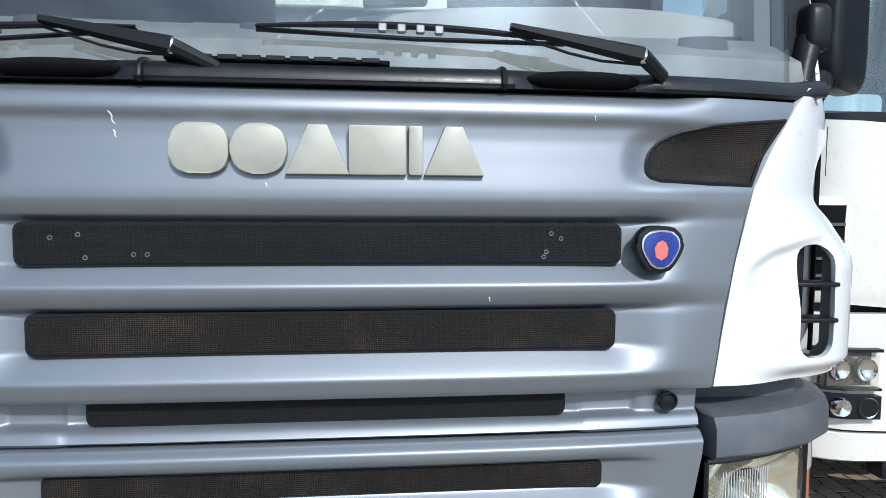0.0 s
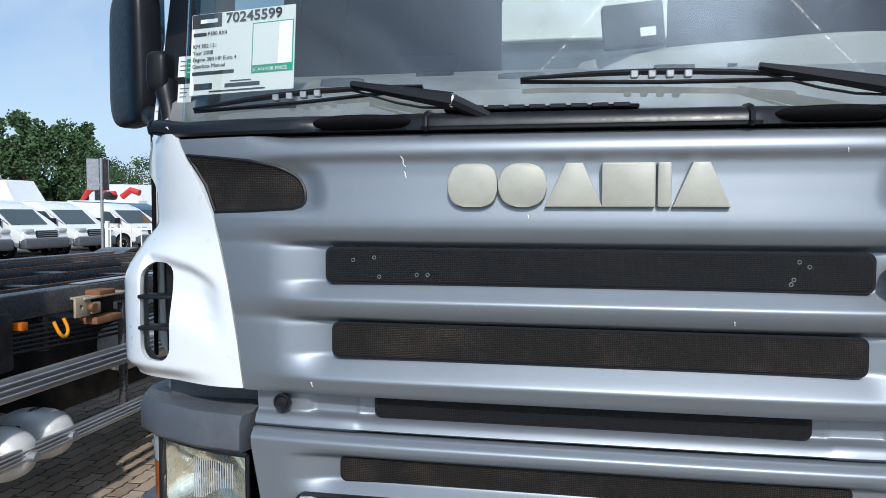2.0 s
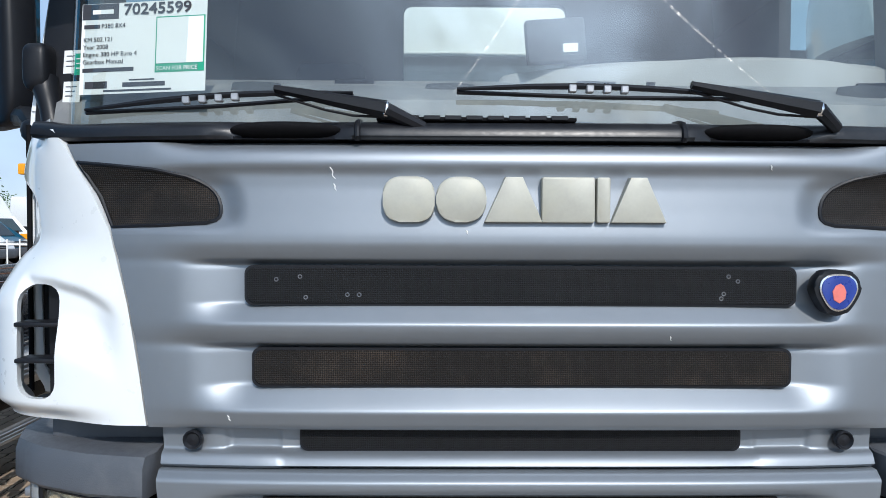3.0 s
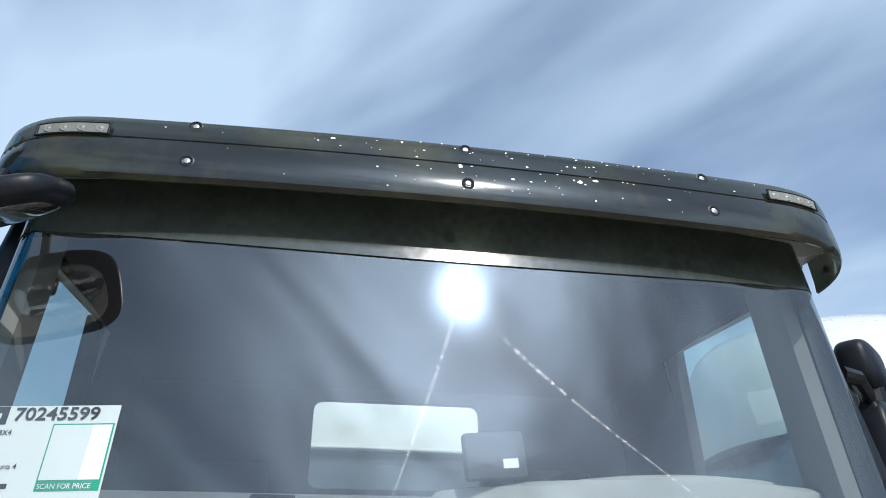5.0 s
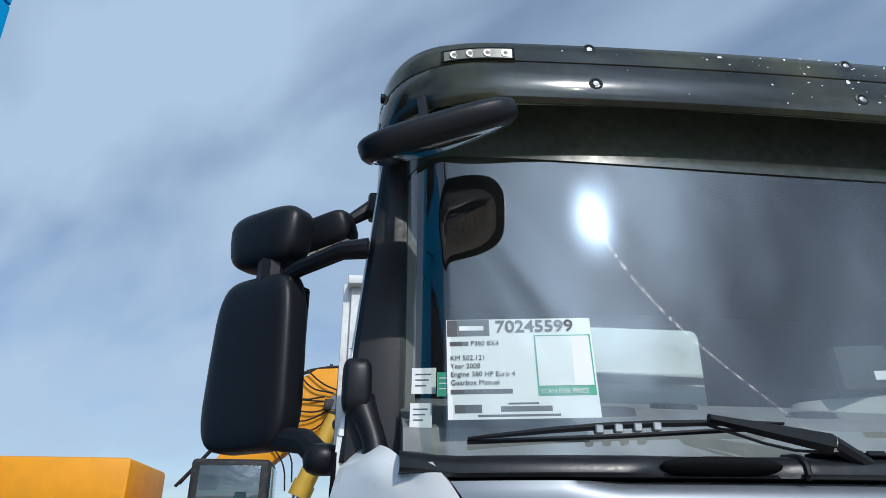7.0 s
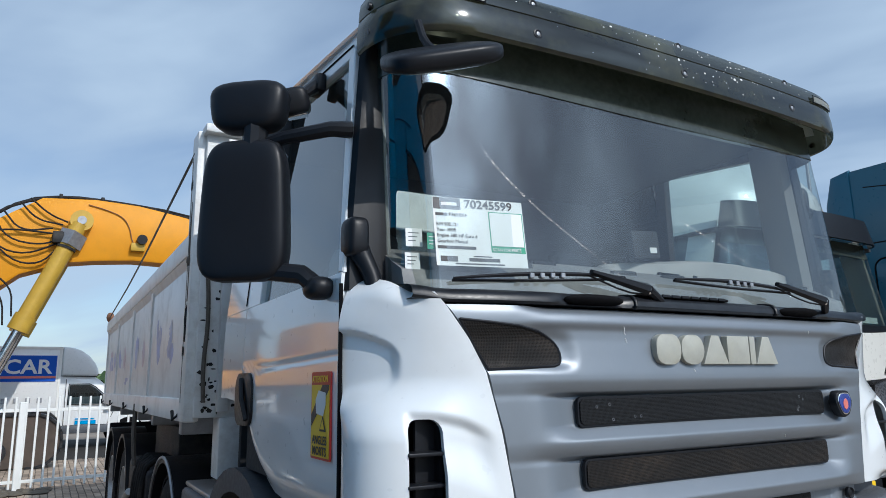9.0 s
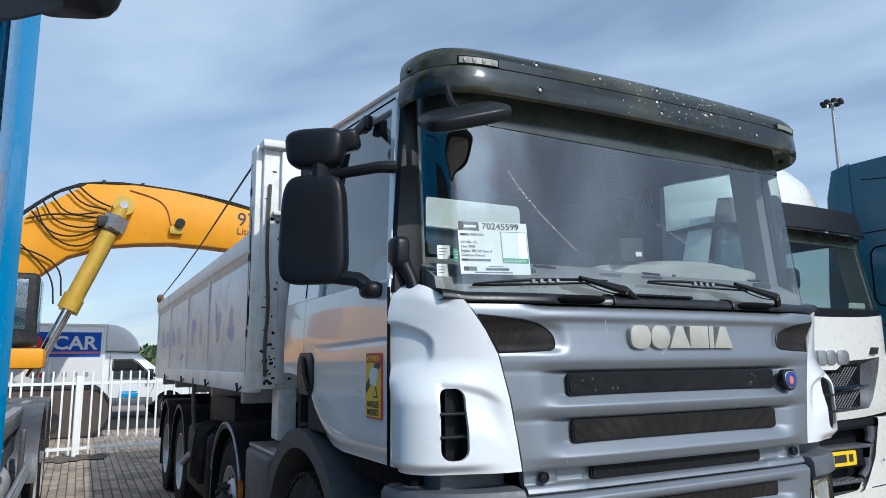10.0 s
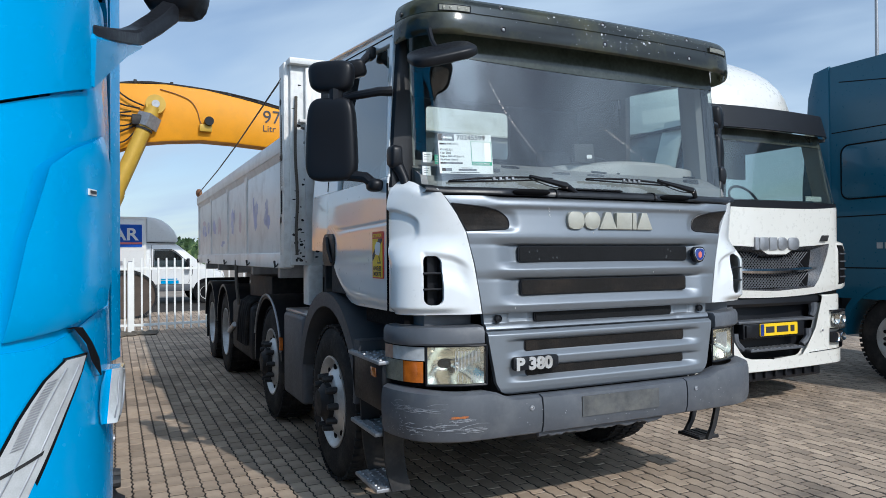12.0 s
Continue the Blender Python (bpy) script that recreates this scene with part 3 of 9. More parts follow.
for x, z, k in ((-0.405, 1.742, 1.0), (-0.398, 1.708, 0.6), (-0.12, 1.612, 0.35), (0.31, 1.39, 0.4), (-0.62, 1.22, 0.5), (0.52, 1.75, 0.4)):
    pts = [(x + dx * k, front_y(x + dx * k, z - dz * k) - 0.0006, z - dz * k) for dx, dz in ((0, 0), (0.006, 0.008), (0.004, 0.017), (0.011, 0.024))]
    part("scratch", tube(B(), pts, [0.0008, 0.0016, 0.0012, 0.0006], 5, 1), CHIP, front_panel)


def plate_mesh(x0, x1, z0, z1, r, y, thick=0.012):
    return prism(B(), round_rect(x0, z0, x1, z1, r), "y", y, y + thick, 0.002, 1)


def grille(x0, x1, z0, z1, y, mat, parent, label):
    g = part("grille_mesh", plate_mesh(x0, x1, z0, z1, 0.014, y), mat, parent, label)
    rim = prism(B(), round_rect(x0 - 0.006, z0 - 0.006, x1 + 0.006, z1 + 0.006, 0.018), "y", y + 0.004, y + 0.016)
    part("grille_rim", rim, BLACK, g)
    return g


g = grille(-0.582, 0.582, 1.457, 1.530, 0.038, MESH_DARK, front_panel, "dark perforated grille with small scars")
for x, z in ((-0.47, 1.512), (-0.458, 1.468), (-0.37, 1.474), (-0.345, 1.474), (-0.52, 1.506), (0.44, 1.515), (0.46, 1.505), (0.425, 1.468), (0.43, 1.478)):
    part("grille_scar", lathe(B(), [(0.0375, 0.0026), (0.0370, 0.0042), (0.0377, 0.0052)], (x, 0, z), 8, "Y"), BUMPER, g)
grille(-0.567, 0.574, 1.283, 1.355, 0.038, MESH_BROWN, front_panel, "brown dusty perforated grille")
for s in (-1, 1):
    bm = B()
    poly = [(s * min(x, edge_x(z) - 0.006), z) for x, z in SIDE_MESH]
    f = bm.faces.new([bm.verts.new((x, 0, z)) for x, z in poly])
    bmesh.ops.triangulate(bm, faces=[f])
    bmesh.ops.subdivide_edges(bm, edges=bm.edges[:], cuts=7, use_grid_fill=True)
    for v in bm.verts:
        v.co.y = front_y(v.co.x, v.co.z) - 0.0035
    rim = tube(B(), [(x, front_y(x, z) - 0.002, z) for x, z in poly + poly[:1]], 0.0042, 6)
    ex = bmesh.ops.extrude_face_region(bm, geom=bm.faces[:])
    for v in ex["geom"]:
        if isinstance(v, bmesh.types.BMVert):
            v.co.y += 0.006
    side_grille = part("side_grille", bm, MESH_BROWN, front_panel, "rounded triangular perforated side grille")
    part("grille_rim", rim, BLACK, side_grille)

# plain silver blocks where the maker's raised letters stand
for outline in (round_rect(-0.293, 1.628, -0.186, 1.722, 0.034), round_rect(-0.183, 1.628, -0.079, 1.722, 0.040), [(-0.083, 1.628), (0.038, 1.628), (-0.004, 1.722), (-0.040, 1.722)], round_rect(0.036, 1.628, 0.146, 1.722, 0.003, 1), round_rect(0.150, 1.628, 0.178, 1.722, 0.003, 1), [(0.180, 1.628), (0.296, 1.628), (0.254, 1.722), (0.220, 1.722)]):
    part("emblem_block", prism(B(), outline, "y", 0.004, 0.030, 0.003, 2), EMBLEM, truck, "raised aged silver emblem block")


def shield(r, y0, y1, bevel, lobes=0.085):
    """A three-lobed badge outline, point down."""
    ring = [(0.655 + r * (1 + lobes * math.cos(3 * a + 4.712)) * math.cos(a), 1.488 + r * (1 + lobes * math.cos(3 * a + 4.712)) * math.sin(a)) for a in steps(0, 2 * math.pi, 48)[:-1]]
    return prism(B(), ring, "y", y0, y1, bevel, 2)


badge = part("badge", shield(0.0485, 0.004, 0.034, 0.006), BLACK, truck, "three-lobed blue maker's badge in a black ring")
part("badge_ring", shield(0.0395, 0.0005, 0.010, 0.002), CHROME, badge)
part("badge_disc", shield(0.0355, -0.0012, 0.006, 0.001), BLUE_INK, badge)
part("badge_shape", prism(B(), [(0.643, 1.470), (0.655, 1.463), (0.667, 1.472), (0.669, 1.487), (0.664, 1.499), (0.657, 1.504), (0.647, 1.500), (0.640, 1.488)], "y", -0.0028, 0.002, 0.0006, 1), PINK_INK, badge, "plain coral shape")

# middle strip with its narrow grille, two shallow pockets and two round sensors
mid_line = rounded([(1.098, 0.030), (1.104, 0.010), (1.108, 0.004), (1.128, 0.020), (1.134, 0.044), (1.190, 0.046)], 0.002)


def middle_y(x, z):
    a = abs(x)
    y = 0.03 + 0.05 * (a / 0.98) ** 4 + mid_line(z) * (1 - 0.35 * ease(0.5, 0.53, a))
    y += 0.012 * ease(0.510, 0.525, a) * (1 - ease(0.628, 0.642, a)) * ease(1.132, 1.140, z)
    return y


bm = sheet(B(), lambda u, z: (u * line([(1.098, 0.772), (1.19, 0.778)], z), middle_y(u * 0.775, z), z), sorted(steps(-1, 1, 30) + [s * k / 0.775 for s in (-1, 1) for k in (0.502, 0.51, 0.518, 0.526, 0.626, 0.634, 0.642)]), [1.098, 1.101, 1.104, 1.108, 1.118, 1.128, 1.131, 1.134, 1.138, 1.142, 1.16, 1.19], (0, 0.03, 0))
middle = part("middle_panel", bm, GREY, truck, "grey strip under the upper panel", angle=50)
grille(-0.470, 0.477, 1.138, 1.186, 0.060, MESH_DARK, middle, "narrow dark perforated grille")
for s in (-1, 1):
    c = (s * 0.703, 0, 1.160)
    ring = part("round_plug", lathe(B(), [(0.062, 0.020), (0.050, 0.021), (0.046, 0.018), (0.052, 0.013), (0.050, 0.0)], c, 20, "Y"), BLACK, middle)

# lower panel
low_line = rounded([(0.765, 0.030), (0.775, 0.008), (0.80, 0.0), (0.830, -0.002), (0.858, 0.030), (0.903, 0.030), (0.911, 0.008), (0.925, 0.002), (0.955, -0.002), (0.987, 0.030), (1.042, 0.030), (1.050, 0.007), (1.064, 0.0), (1.080, 0.0), (1.096, 0.022)], 0.003)
low_flat = rounded([(0.765, 0.030), (0.775, 0.008), (0.80, 0), (1.080, 0), (1.096, 0.022)], 0.003)


def lower_half(z):
    return line([(0.765, 0.640), (0.772, 0.675), (0.79, 0.705), (0.83, 0.730), (1.05, 0.772), (1.096, 0.776)], z)


def lower_y(x, z):
    a = abs(x)
    k = ease(0.55, 0.69, a)
    return 0.012 + 0.05 * (a / 0.98) ** 4 + low_line(z) * (1 - k) + low_flat(z) * k


zs = sorted(steps(0.765, 0.80, 8) + steps(0.806, 0.87, 18) + steps(0.88, 0.895, 2) + steps(0.899, 0.93, 12) + steps(0.935, 1.0, 18) + steps(1.01, 1.034, 3) + steps(1.038, 1.096, 20))
lower = part("lower_panel", sheet(B(), lambda u, z: (u * lower_half(z), lower_y(u * lower_half(z), z), z), sorted(steps(-1, -0.7, 14) + steps(-0.68, 0.68, 12) + steps(0.7, 1, 14)), zs, (0, 0.03, 0)), GREY, truck, "grey lower front flap with two slots", angle=60)
grille(-0.548, 0.552, 0.988, 1.041, 0.038, MESH_BROWN, lower, "brown dusty perforated grille")
grille(-0.540, 0.545, 0.858, 0.903, 0.038, MESH_BROWN, lower, "brown dusty perforated grille")
tag = part("model_plate", prism(B(), round_rect(-0.648, 0.893, -0.372, 0.962, 0.014), "y", -0.006, 0.016, 0.004, 2), BLACK, lower, "black model plate with raised figures")
me = writing("P 380", 0.088, 0.004, bold=0.0044)
me.transform(Matrix.Translation((-0.636, -0.009, 0.8975)) @ Matrix.Diagonal((1.10, 1, 0.98, 1)))
part("lettering", me, RIM, tag, "raised silver-white figures")

# cowl under the windscreen
def glass_y(x, z):
    return 0.088 + 0.030 * x * x + 0.032 * x ** 4 + 0.110 * (max(0.0, abs(x) - 0.980) / 0.090) ** 2 + 0.112 * (z - 1.9)


def cowl_y(x, k):
    return 0.020 + 0.07 * (abs(x) / 1.0) ** 4 + k


COWL_SEC = [(0.060, 1.800), (0.012, 1.801), (0.004, 1.808), (0.006, 1.822), (0.018, 1.836), (0.040, 1.842), (0.075, 1.845), (0.13, 1.850)]
xs = steps(-1.08, 1.08, 60)


def cowl_pt(x, k):
    dy, z = COWL_SEC[k]
    dip = max(math.exp(-((abs(x - c) / 0.115) ** 6)) for c in (-0.50, 0.50))
    if 1 < k < 6:
        dy += 0.030 * dip * (1 if k in (2, 3, 4) else 0.4)
    if abs(x) > 0.98:
        z += 0.012 * ease(0.98, 1.08, abs(x))
    return (x, cowl_y(x, dy), z)


cowl = part("cowl", sheet(B(), lambda x, k: cowl_pt(x, k), xs, range(len(COWL_SEC))), COWL, truck, "weathered black cowl below the windscreen", angle=40)
for x in (-0.348, 0.338):
    bm = B()
    tube(bm, [(x, cowl_y(x, dy) - 0.002, z) for dy, z in COWL_SEC[1:7]], 0.0065, 8)
    part("cowl_clip", bm, BLACK, cowl)
# Solid near-black ovals stand for the shade in the cowl's recesses.
for x in (-0.50, 0.50):
    part("cowl_pocket", pod(B(), (x, cowl_y(x, 0.020), 1.820), 0.118, 0.024, 0.013, pose(0, 0, 0, -32, 0, 0), 24, 2.3), GAP, cowl, "near-black oval standing for a shaded cowl recess")
bm = box(B(), (-0.31, 0.045, 1.842), (0.115, 0.085, 1.851), 0.003)
slot = part("cowl_slot", bm, GAP, cowl)
for k in range(9):
    part("slot_bead", box(B(), (-0.30 + k * 0.045, 0.040, 1.8445), (-0.265 + k * 0.045, 0.046, 1.8535), 0.001, 1), BLACK, slot)

# white corner deflectors
def corner_curve(z, s):
    """Plan curve of the right-hand deflector from the front panel to the door gap."""
    xa = edge_x(z) + 0.005
    ya = front_base(min(xa, 1.02)) + 0.001
    w = 1 - ease(1.43, 1.60, z)
    top = ease(1.74, 1.87, z)
    p0, p3 = Vector((xa, ya)), Vector((1.214 - 0.02 * top, 0.322 - 0.034 * w))
    p1 = p0 + Vector(((0.40 + 0.35 * w) * (1.20 - xa), 0.03 - 0.025 * w))
    p2 = Vector((1.140 + 0.097 * w - 0.03 * top, 0.190 - 0.060 * w))
    return ((1 - s) ** 3) * p0 + 3 * s * (1 - s) ** 2 * p1 + 3 * s * s * (1 - s) * p2 + s ** 3 * p3


def brow(x):
    return line([(0.80, 1.36), (0.845, 1.415), (0.89, 1.452), (0.95, 1.480), (1.02, 1.497), (1.10, 1.505), (1.14, 1.50)], x)


def corner_pt(v, s):
    """v runs up the panel from 0 to 1; the upper edge rises to a round shoulder by the door."""
    z = 1.19 + v * (0.638 + 0.052 * ease(0.25, 0.85, s)) * (1 - 0.02 * s * s * (1 - v))
    p = corner_curve(z, s)
    q = corner_curve(z, min(1, s + 0.01)) - corner_curve(z, max(0, s - 0.01))
    nrm = Vector((q.y, -q.x)).normalized()
    below = brow(p.x) - z
    scoop = 0.021 * ease(-0.012, 0.024, below) * (1 - ease(0.05, 0.17, below)) * ease(0.825, 0.90, p.x) * (1 - ease(1.085, 1.112, p.x))
    # air channel that runs forward from the door gap and ends in a round nose
    w = clamp01((p.y - 0.168) / 0.12)
    if p.x > 1.0:
        scoop += 0.020 * ease(0.0, 0.024, 1.625 + 0.112 * w ** 0.30 - z) * ease(0.0, 0.075, z - 1.610 + 0.105 * w ** 0.35) * ease(0.0, 0.25, w)
    under = 0.03 * (1 - ease(1.19, 1.23, z))
    over = 0.040 * clamp01((v - 0.90) / 0.10) ** 2.5 * ease(0.12, 0.45, s)
    p = p - nrm * (scoop * ease(0, 0.12, s) + under * ease(0.05, 0.3, s) + over)
    return Vector((p.x, p.y, z))


SLOT_RIM = round_rect(1.006, 1.240, 1.104, 1.488, 0.036, 4)
for side in (-1, 1):
    rows = B()
    sheet(rows, lambda s, z: corner_pt(z, s), steps(0, 1, 72), steps(0, 0.90, 96) + steps(0.907, 1, 13))
    for v in rows.verts:
        v.co.x *= side
    cut = prism(B(), [(side * x, z) for x, z in SLOT_RIM], "y", -0.1, 0.26)
    me = carved(rows, cut, 0.014)
    corner = part("corner_deflector", me, WHITE, truck, "white corner air deflector with an upright slot")
    duct = box(B(), (side * 1.03 - 0.03, 0.150, 1.205), (side * 1.03 + 0.03, 0.162, 1.50))
    box(duct, (side * 0.998 - 0.006, 0.122, 1.25), (side * 0.998 + 0.006, 0.16, 1.47))
    box(duct, (side * 1.035 - 0.04, 0.112, 1.222), (side * 1.035 + 0.04, 0.155, 1.234))
    part("slot_duct", duct, BLACK, corner)
    for z in (1.315, 1.395):
        blade = box(B(), (side * 1.055 - 0.052, 0.092, z), (side * 1.055 + 0.056, 0.150, z + 0.010), 0.003)
        part("slot_blade", blade, BLACK, corner)

# windscreen and its dark surround
edge_of = lambda z: 1.203 - 0.072 * max(0.0, z - 1.9) / 0.75
xs = steps(-1.075, -0.94, 22) + steps(-0.90, 0.90, 24) + steps(0.94, 1.075, 22)
windscreen = part("windscreen", sheet(B(), lambda x, z: (x, glass_y(x, z), z), xs, steps(1.838, 2.56, 12)), GLASS, truck, "large curved windscreen reflecting the sky")
windscreen.visible_shadow = False
part("header_band", sheet(B(), lambda x, z: (x, glass_y(x, z - 0.034 * (1 - x * x) * (2.70 - z) / 0.155) - 0.004, z - 0.034 * (1 - x * x) * (2.70 - z) / 0.155), xs, steps(2.545, 2.70, 6), (0, 0.03, 0)), FRIT, windscreen, "glossy black band above the windscreen")
for s in (-1, 1):
    bm = B()
    rings = []
    for z in steps(1.85, 2.68, 10):
        k = (z - 1.85) / 0.83
        rings.append([(s * 1.064, 0.312 + 0.065 * k, z), (s * (1.112 - 0.008 * k), 0.310 + 0.062 * k, z), (s * (edge_of(z) - 0.018), 0.318 + 0.062 * k, z), (s * (edge_of(z) - 0.005), 0.336 + 0.062 * k, z), (s * (edge_of(z) - 0.040), 0.375 + 0.06 * k, z), (s * 1.064, 0.375 + 0.06 * k, z)])
    loft(bm, rings)
    part("pillar_trim", bm, BLACK, truck, "black windscreen pillar")
    lining = loft(B(), [[(s * x, y + 0.068 * (z - 1.9) / 0.75, z) for x, y in ((1.060, 0.316), (1.036, 0.345), (1.030, 0.44), (1.050, 0.50), (1.100, 0.535), (1.112, 0.40))] for z in steps(1.95, 2.70, 6)])
    part("pillar_lining", lining, DASH_LIGHT, truck, "grey lining of the windscreen pillar")

# cab shell
def side_x(z):
    return 1.212 - 0.009 * (max(0, z - 1.62) / 0.28) ** 2 - 0.006 * (max(0, 1.62 - z) / 0.4) ** 2 if z < 1.9 else 1.203 - 0.072 * ((z - 1.9) / 0.75)


def door_bottom(y):
    return line([(0.33, 1.196), (0.92, 1.192), (1.05, 1.205), (1.15, 1.245), (1.24, 1.31), (1.32, 1.40), (1.40, 1.475), (1.50, 1.515), (1.70, 1.53)], y)


for s in (-1, 1):
    ys = steps(0.334, 1.44, 22)
    door = part("door", sheet(B(), lambda y, k: (s * (side_x(door_bottom(y) + k * (1.905 - door_bottom(y))) - 0.03 * (1 - ease(0, 0.10, k)) - 0.004 * math.exp(-((door_bottom(y) + k * (1.905 - door_bottom(y)) - 1.672 + 0.02 * y) / 0.010) ** 2)), y, door_bottom(y) + k * (1.905 - door_bottom(y))), ys, [0, 0.02, 0.05, 0.1] + steps(0.15, 0.80, 80) + [0.9, 1.0], (-s * 0.03, 0, 0)), WHITE, truck, "white cab door with dents")
    ys = steps(1.446, 1.83, 6)
    part("cab_corner", sheet(B(), lambda y, k: (s * side_x(1.53 + k * 0.375), y, max(door_bottom(y), 1.50) + k * (1.905 - max(door_bottom(y), 1.50))), ys, steps(0, 1, 8), (-s * 0.03, 0, 0)), WHITE, truck)
    frame_poly = [("window_post", [(0.330, 1.905), (0.365, 1.905), (0.478, 2.650), (0.430, 2.70)]), ("window_rail", [(0.365, 2.70), (0.475, 2.650), (1.24, 2.724), (1.24, 2.818), (0.365, 2.725)]), ("window_post", [(1.24, 1.905), (1.83, 1.905), (1.83, 2.872), (1.24, 2.818)])]
    for nm, poly in frame_poly:
        bm = prism(B(), poly, "x", 0, 0.035, 0.004, 1)
        for v in bm.verts:
            v.co.x = s * (side_x(v.co.z) - v.co.x)
        frame_ = part(nm, bm, WHITE, door)
        bm = prism(B(), poly, "x", 0.037, 0.046, 0.002, 1)
        for v in bm.verts:
            v.co.x = s * (side_x(v.co.z) - v.co.x)
        part("frame_lining", bm, GAP, frame_)
    pane = part("side_window", sheet(B(), lambda y, z: (s * (side_x(z) - 0.02), max(y, 0.36 + 0.15 * (z - 1.9)), z), [0.36, 0.6, 0.9, 1.38], [1.89, 2.2, 2.74]), SIDE_GLASS, door, "tinted side window")
    pane.visible_shadow = False
    bm = prism(B(), round_rect(1.255, 1.425, 1.52, 1.635, 0.06), "x", s * 1.200, s * 1.222, 0.006)
    handle = part("door_handle", bm, BLACK, door, "black moulded door handle")
    bm = tube(B(), [(s * 1.225, 1.30, 1.45), (s * 1.236, 1.34, 1.53), (s * 1.225, 1.40, 1.61)], 0.012)
    part("grip", bm, BLACK, handle)
    bm = B()
    tube(bm, [(s * 1.206, 0.328, z) for z in steps(1.20, 1.87, 10)], 0.006, 6)
    part("door_seal", bm, GAP, door)
    # black foot of the pillar with its rounded head
    bm = tube(B(), [(s * 1.118, 0.285, 1.850), (s * 1.125, 0.290, 1.89), (s * 1.140, 0.302, 1.93), (s * 1.158, 0.318, 1.975)], [0.030, 0.026, 0.028, 0.036], 14, 1)
    foot = part("pillar_foot", bm, BLACK, truck, "black rounded foot on the windscreen pillar")
    part("foot_head", pod(B(), (s * 1.166, 0.326, 2.008), 0.033, 0.050, 0.060, None, 24, 4.2), BLACK, foot)

def roof_ring(y):
    lift = 0.105 * (y - 0.36)
    return [(x, y, z + lift) for x, z in ((-1.128, 2.71), (-1.118, 2.74), (-1.07, 2.765), (-0.6, 2.79), (0, 2.80), (0.6, 2.79), (1.07, 2.765), (1.118, 2.74), (1.128, 2.71), (1.05, 2.69), (0, 2.70), (-1.05, 2.69))]


part("roof", loft(B(), [roof_ring(y) for y in (0.27, 0.32, 0.9, 1.74, 1.83)]), WHITE, truck, "low white cab roof")
for s in (-1, 1):
    part("gutter", tube(B(), [(s * 1.128, y, 2.722 + 0.105 * (y - 0.36)) for y in (0.36, 0.8, 1.3, 1.82)], 0.010, 6), WHITE, truck)
    part("door_seam", tube(B(), [(s * (side_x(z) + 0.0005), y, z) for y, z in ((0.445, 2.690), (0.9, 2.734), (1.30, 2.772), (1.44, 2.74), (1.452, 2.5), (1.452, 1.92))], 0.004, 6), GAP, truck)
    part("post_lining", box(B(), (s * 1.13 - 0.03, 1.17, 1.90), (s * 1.13 + 0.02, 1.77, 2.74), 0.01), CABIN, truck)
    part("door_lining", box(B(), (s * 1.16 - 0.03, 0.34, 1.25), (s * 1.16 + 0.012, 1.42, 1.895), 0.01), CABIN, truck)
rear = box(B(), (-1.13, 1.77, 1.20), (1.13, 1.81, 2.83), 0.01)
hole = prism(B(), round_rect(-0.335, 2.262, 0.416, 2.645, 0.04), "y", 1.6, 1.9)
part("rear_wall", carved(rear, hole), CABIN, truck, "dark cab rear wall with a window")
pane = part("rear_window", box(B(), (-0.342, 1.788, 2.255), (0.423, 1.794, 2.652)), CLEAR_GLASS, truck)
pane.visible_shadow = False
part("headliner", box(B(), (-1.09, 0.30, 2.700), (1.09, 1.77, 2.715), 0.004, 2), CABIN, truck)
part("cab_floor", box(B(), (-1.06, 0.24, 1.16), (1.06, 1.77, 1.24), 0.01), FRAME, truck)
part("firewall", box(B(), (-0.94, 0.115, 1.24), (0.94, 0.135, 1.835)), GAP, truck)

# dashboard
DASH_SEC = [(0.118, 1.835), (0.140, 1.905), (0.200, 1.935), (0.36, 1.985), (0.40, 1.992), (0.58, 2.040), (0.62, 2.046), (0.74, 2.052), (0.80, 2.02), (0.82, 1.90), (0.80, 1.6), (0.15, 1.6)]
bm = B()
loft(bm, [[(x, y + 0.06 * x * x * (1 if y < 0.3 else 0), z) for y, z in DASH_SEC] for x in steps(-1.07, 1.07, 16)])
dash = part("dashboard", bm, DASH, truck, "dusty grey dashboard")
bm = loft(B(), [[(0.73 + rx * math.cos(a), 0.68 + ry * math.sin(a), z) for a in (2 * math.pi * i / 36 for i in range(36))] for rx, ry, z in ((0.40, 0.19, 2.02), (0.385, 0.18, 2.075), (0.35, 0.165, 2.098), (0.25, 0.12, 2.110), (0.1, 0.05, 2.114))])
part("instrument_hood", bm, DASH_LIGHT, dash, "rounded grey instrument hood")
bm = loft(B(), [[(0.62 + w * math.cos(a), 0.55 + 0.16 * math.sin(a), z) for a in (2 * math.pi * i / 36 for i in range(36))] for w, z in ((0.66, 1.99), (0.62, 2.045), (0.5, 2.06), (0.2, 2.063))])
part("dash_top", bm, DASH_LIGHT, dash)
for x in (0.42, 0.98, -0.40, 0.24):
    bm = B()
    for k in range(3):
        box(bm, (x - 0.05, 0.40 + k * 0.018, 1.992 + k * 0.005), (x + 0.05, 0.41 + k * 0.018, 2.004 + k * 0.005), 0.002, 1)
    part("air_vent", bm, GAP, dash)
for x in (-0.62, -0.15, 0.10, 0.86):
    bm = lathe(B(), [(2.0, 0.0), (2.0, 0.045), (1.97, 0.05)], (0, 0, 0), 20, "Z")
    for v in bm.verts:
        v.co = Matrix.Translation((x, 0.27, -0.035)) @ Matrix.Diagonal((1.3, 0.55, 1, 1)) @ v.co
    part("demister", bm, CABIN, dash)
tablet = thing("dash_terminal", "dark terminal box on the dashboard", "terminal", (0.135, 0.44, 2.05))
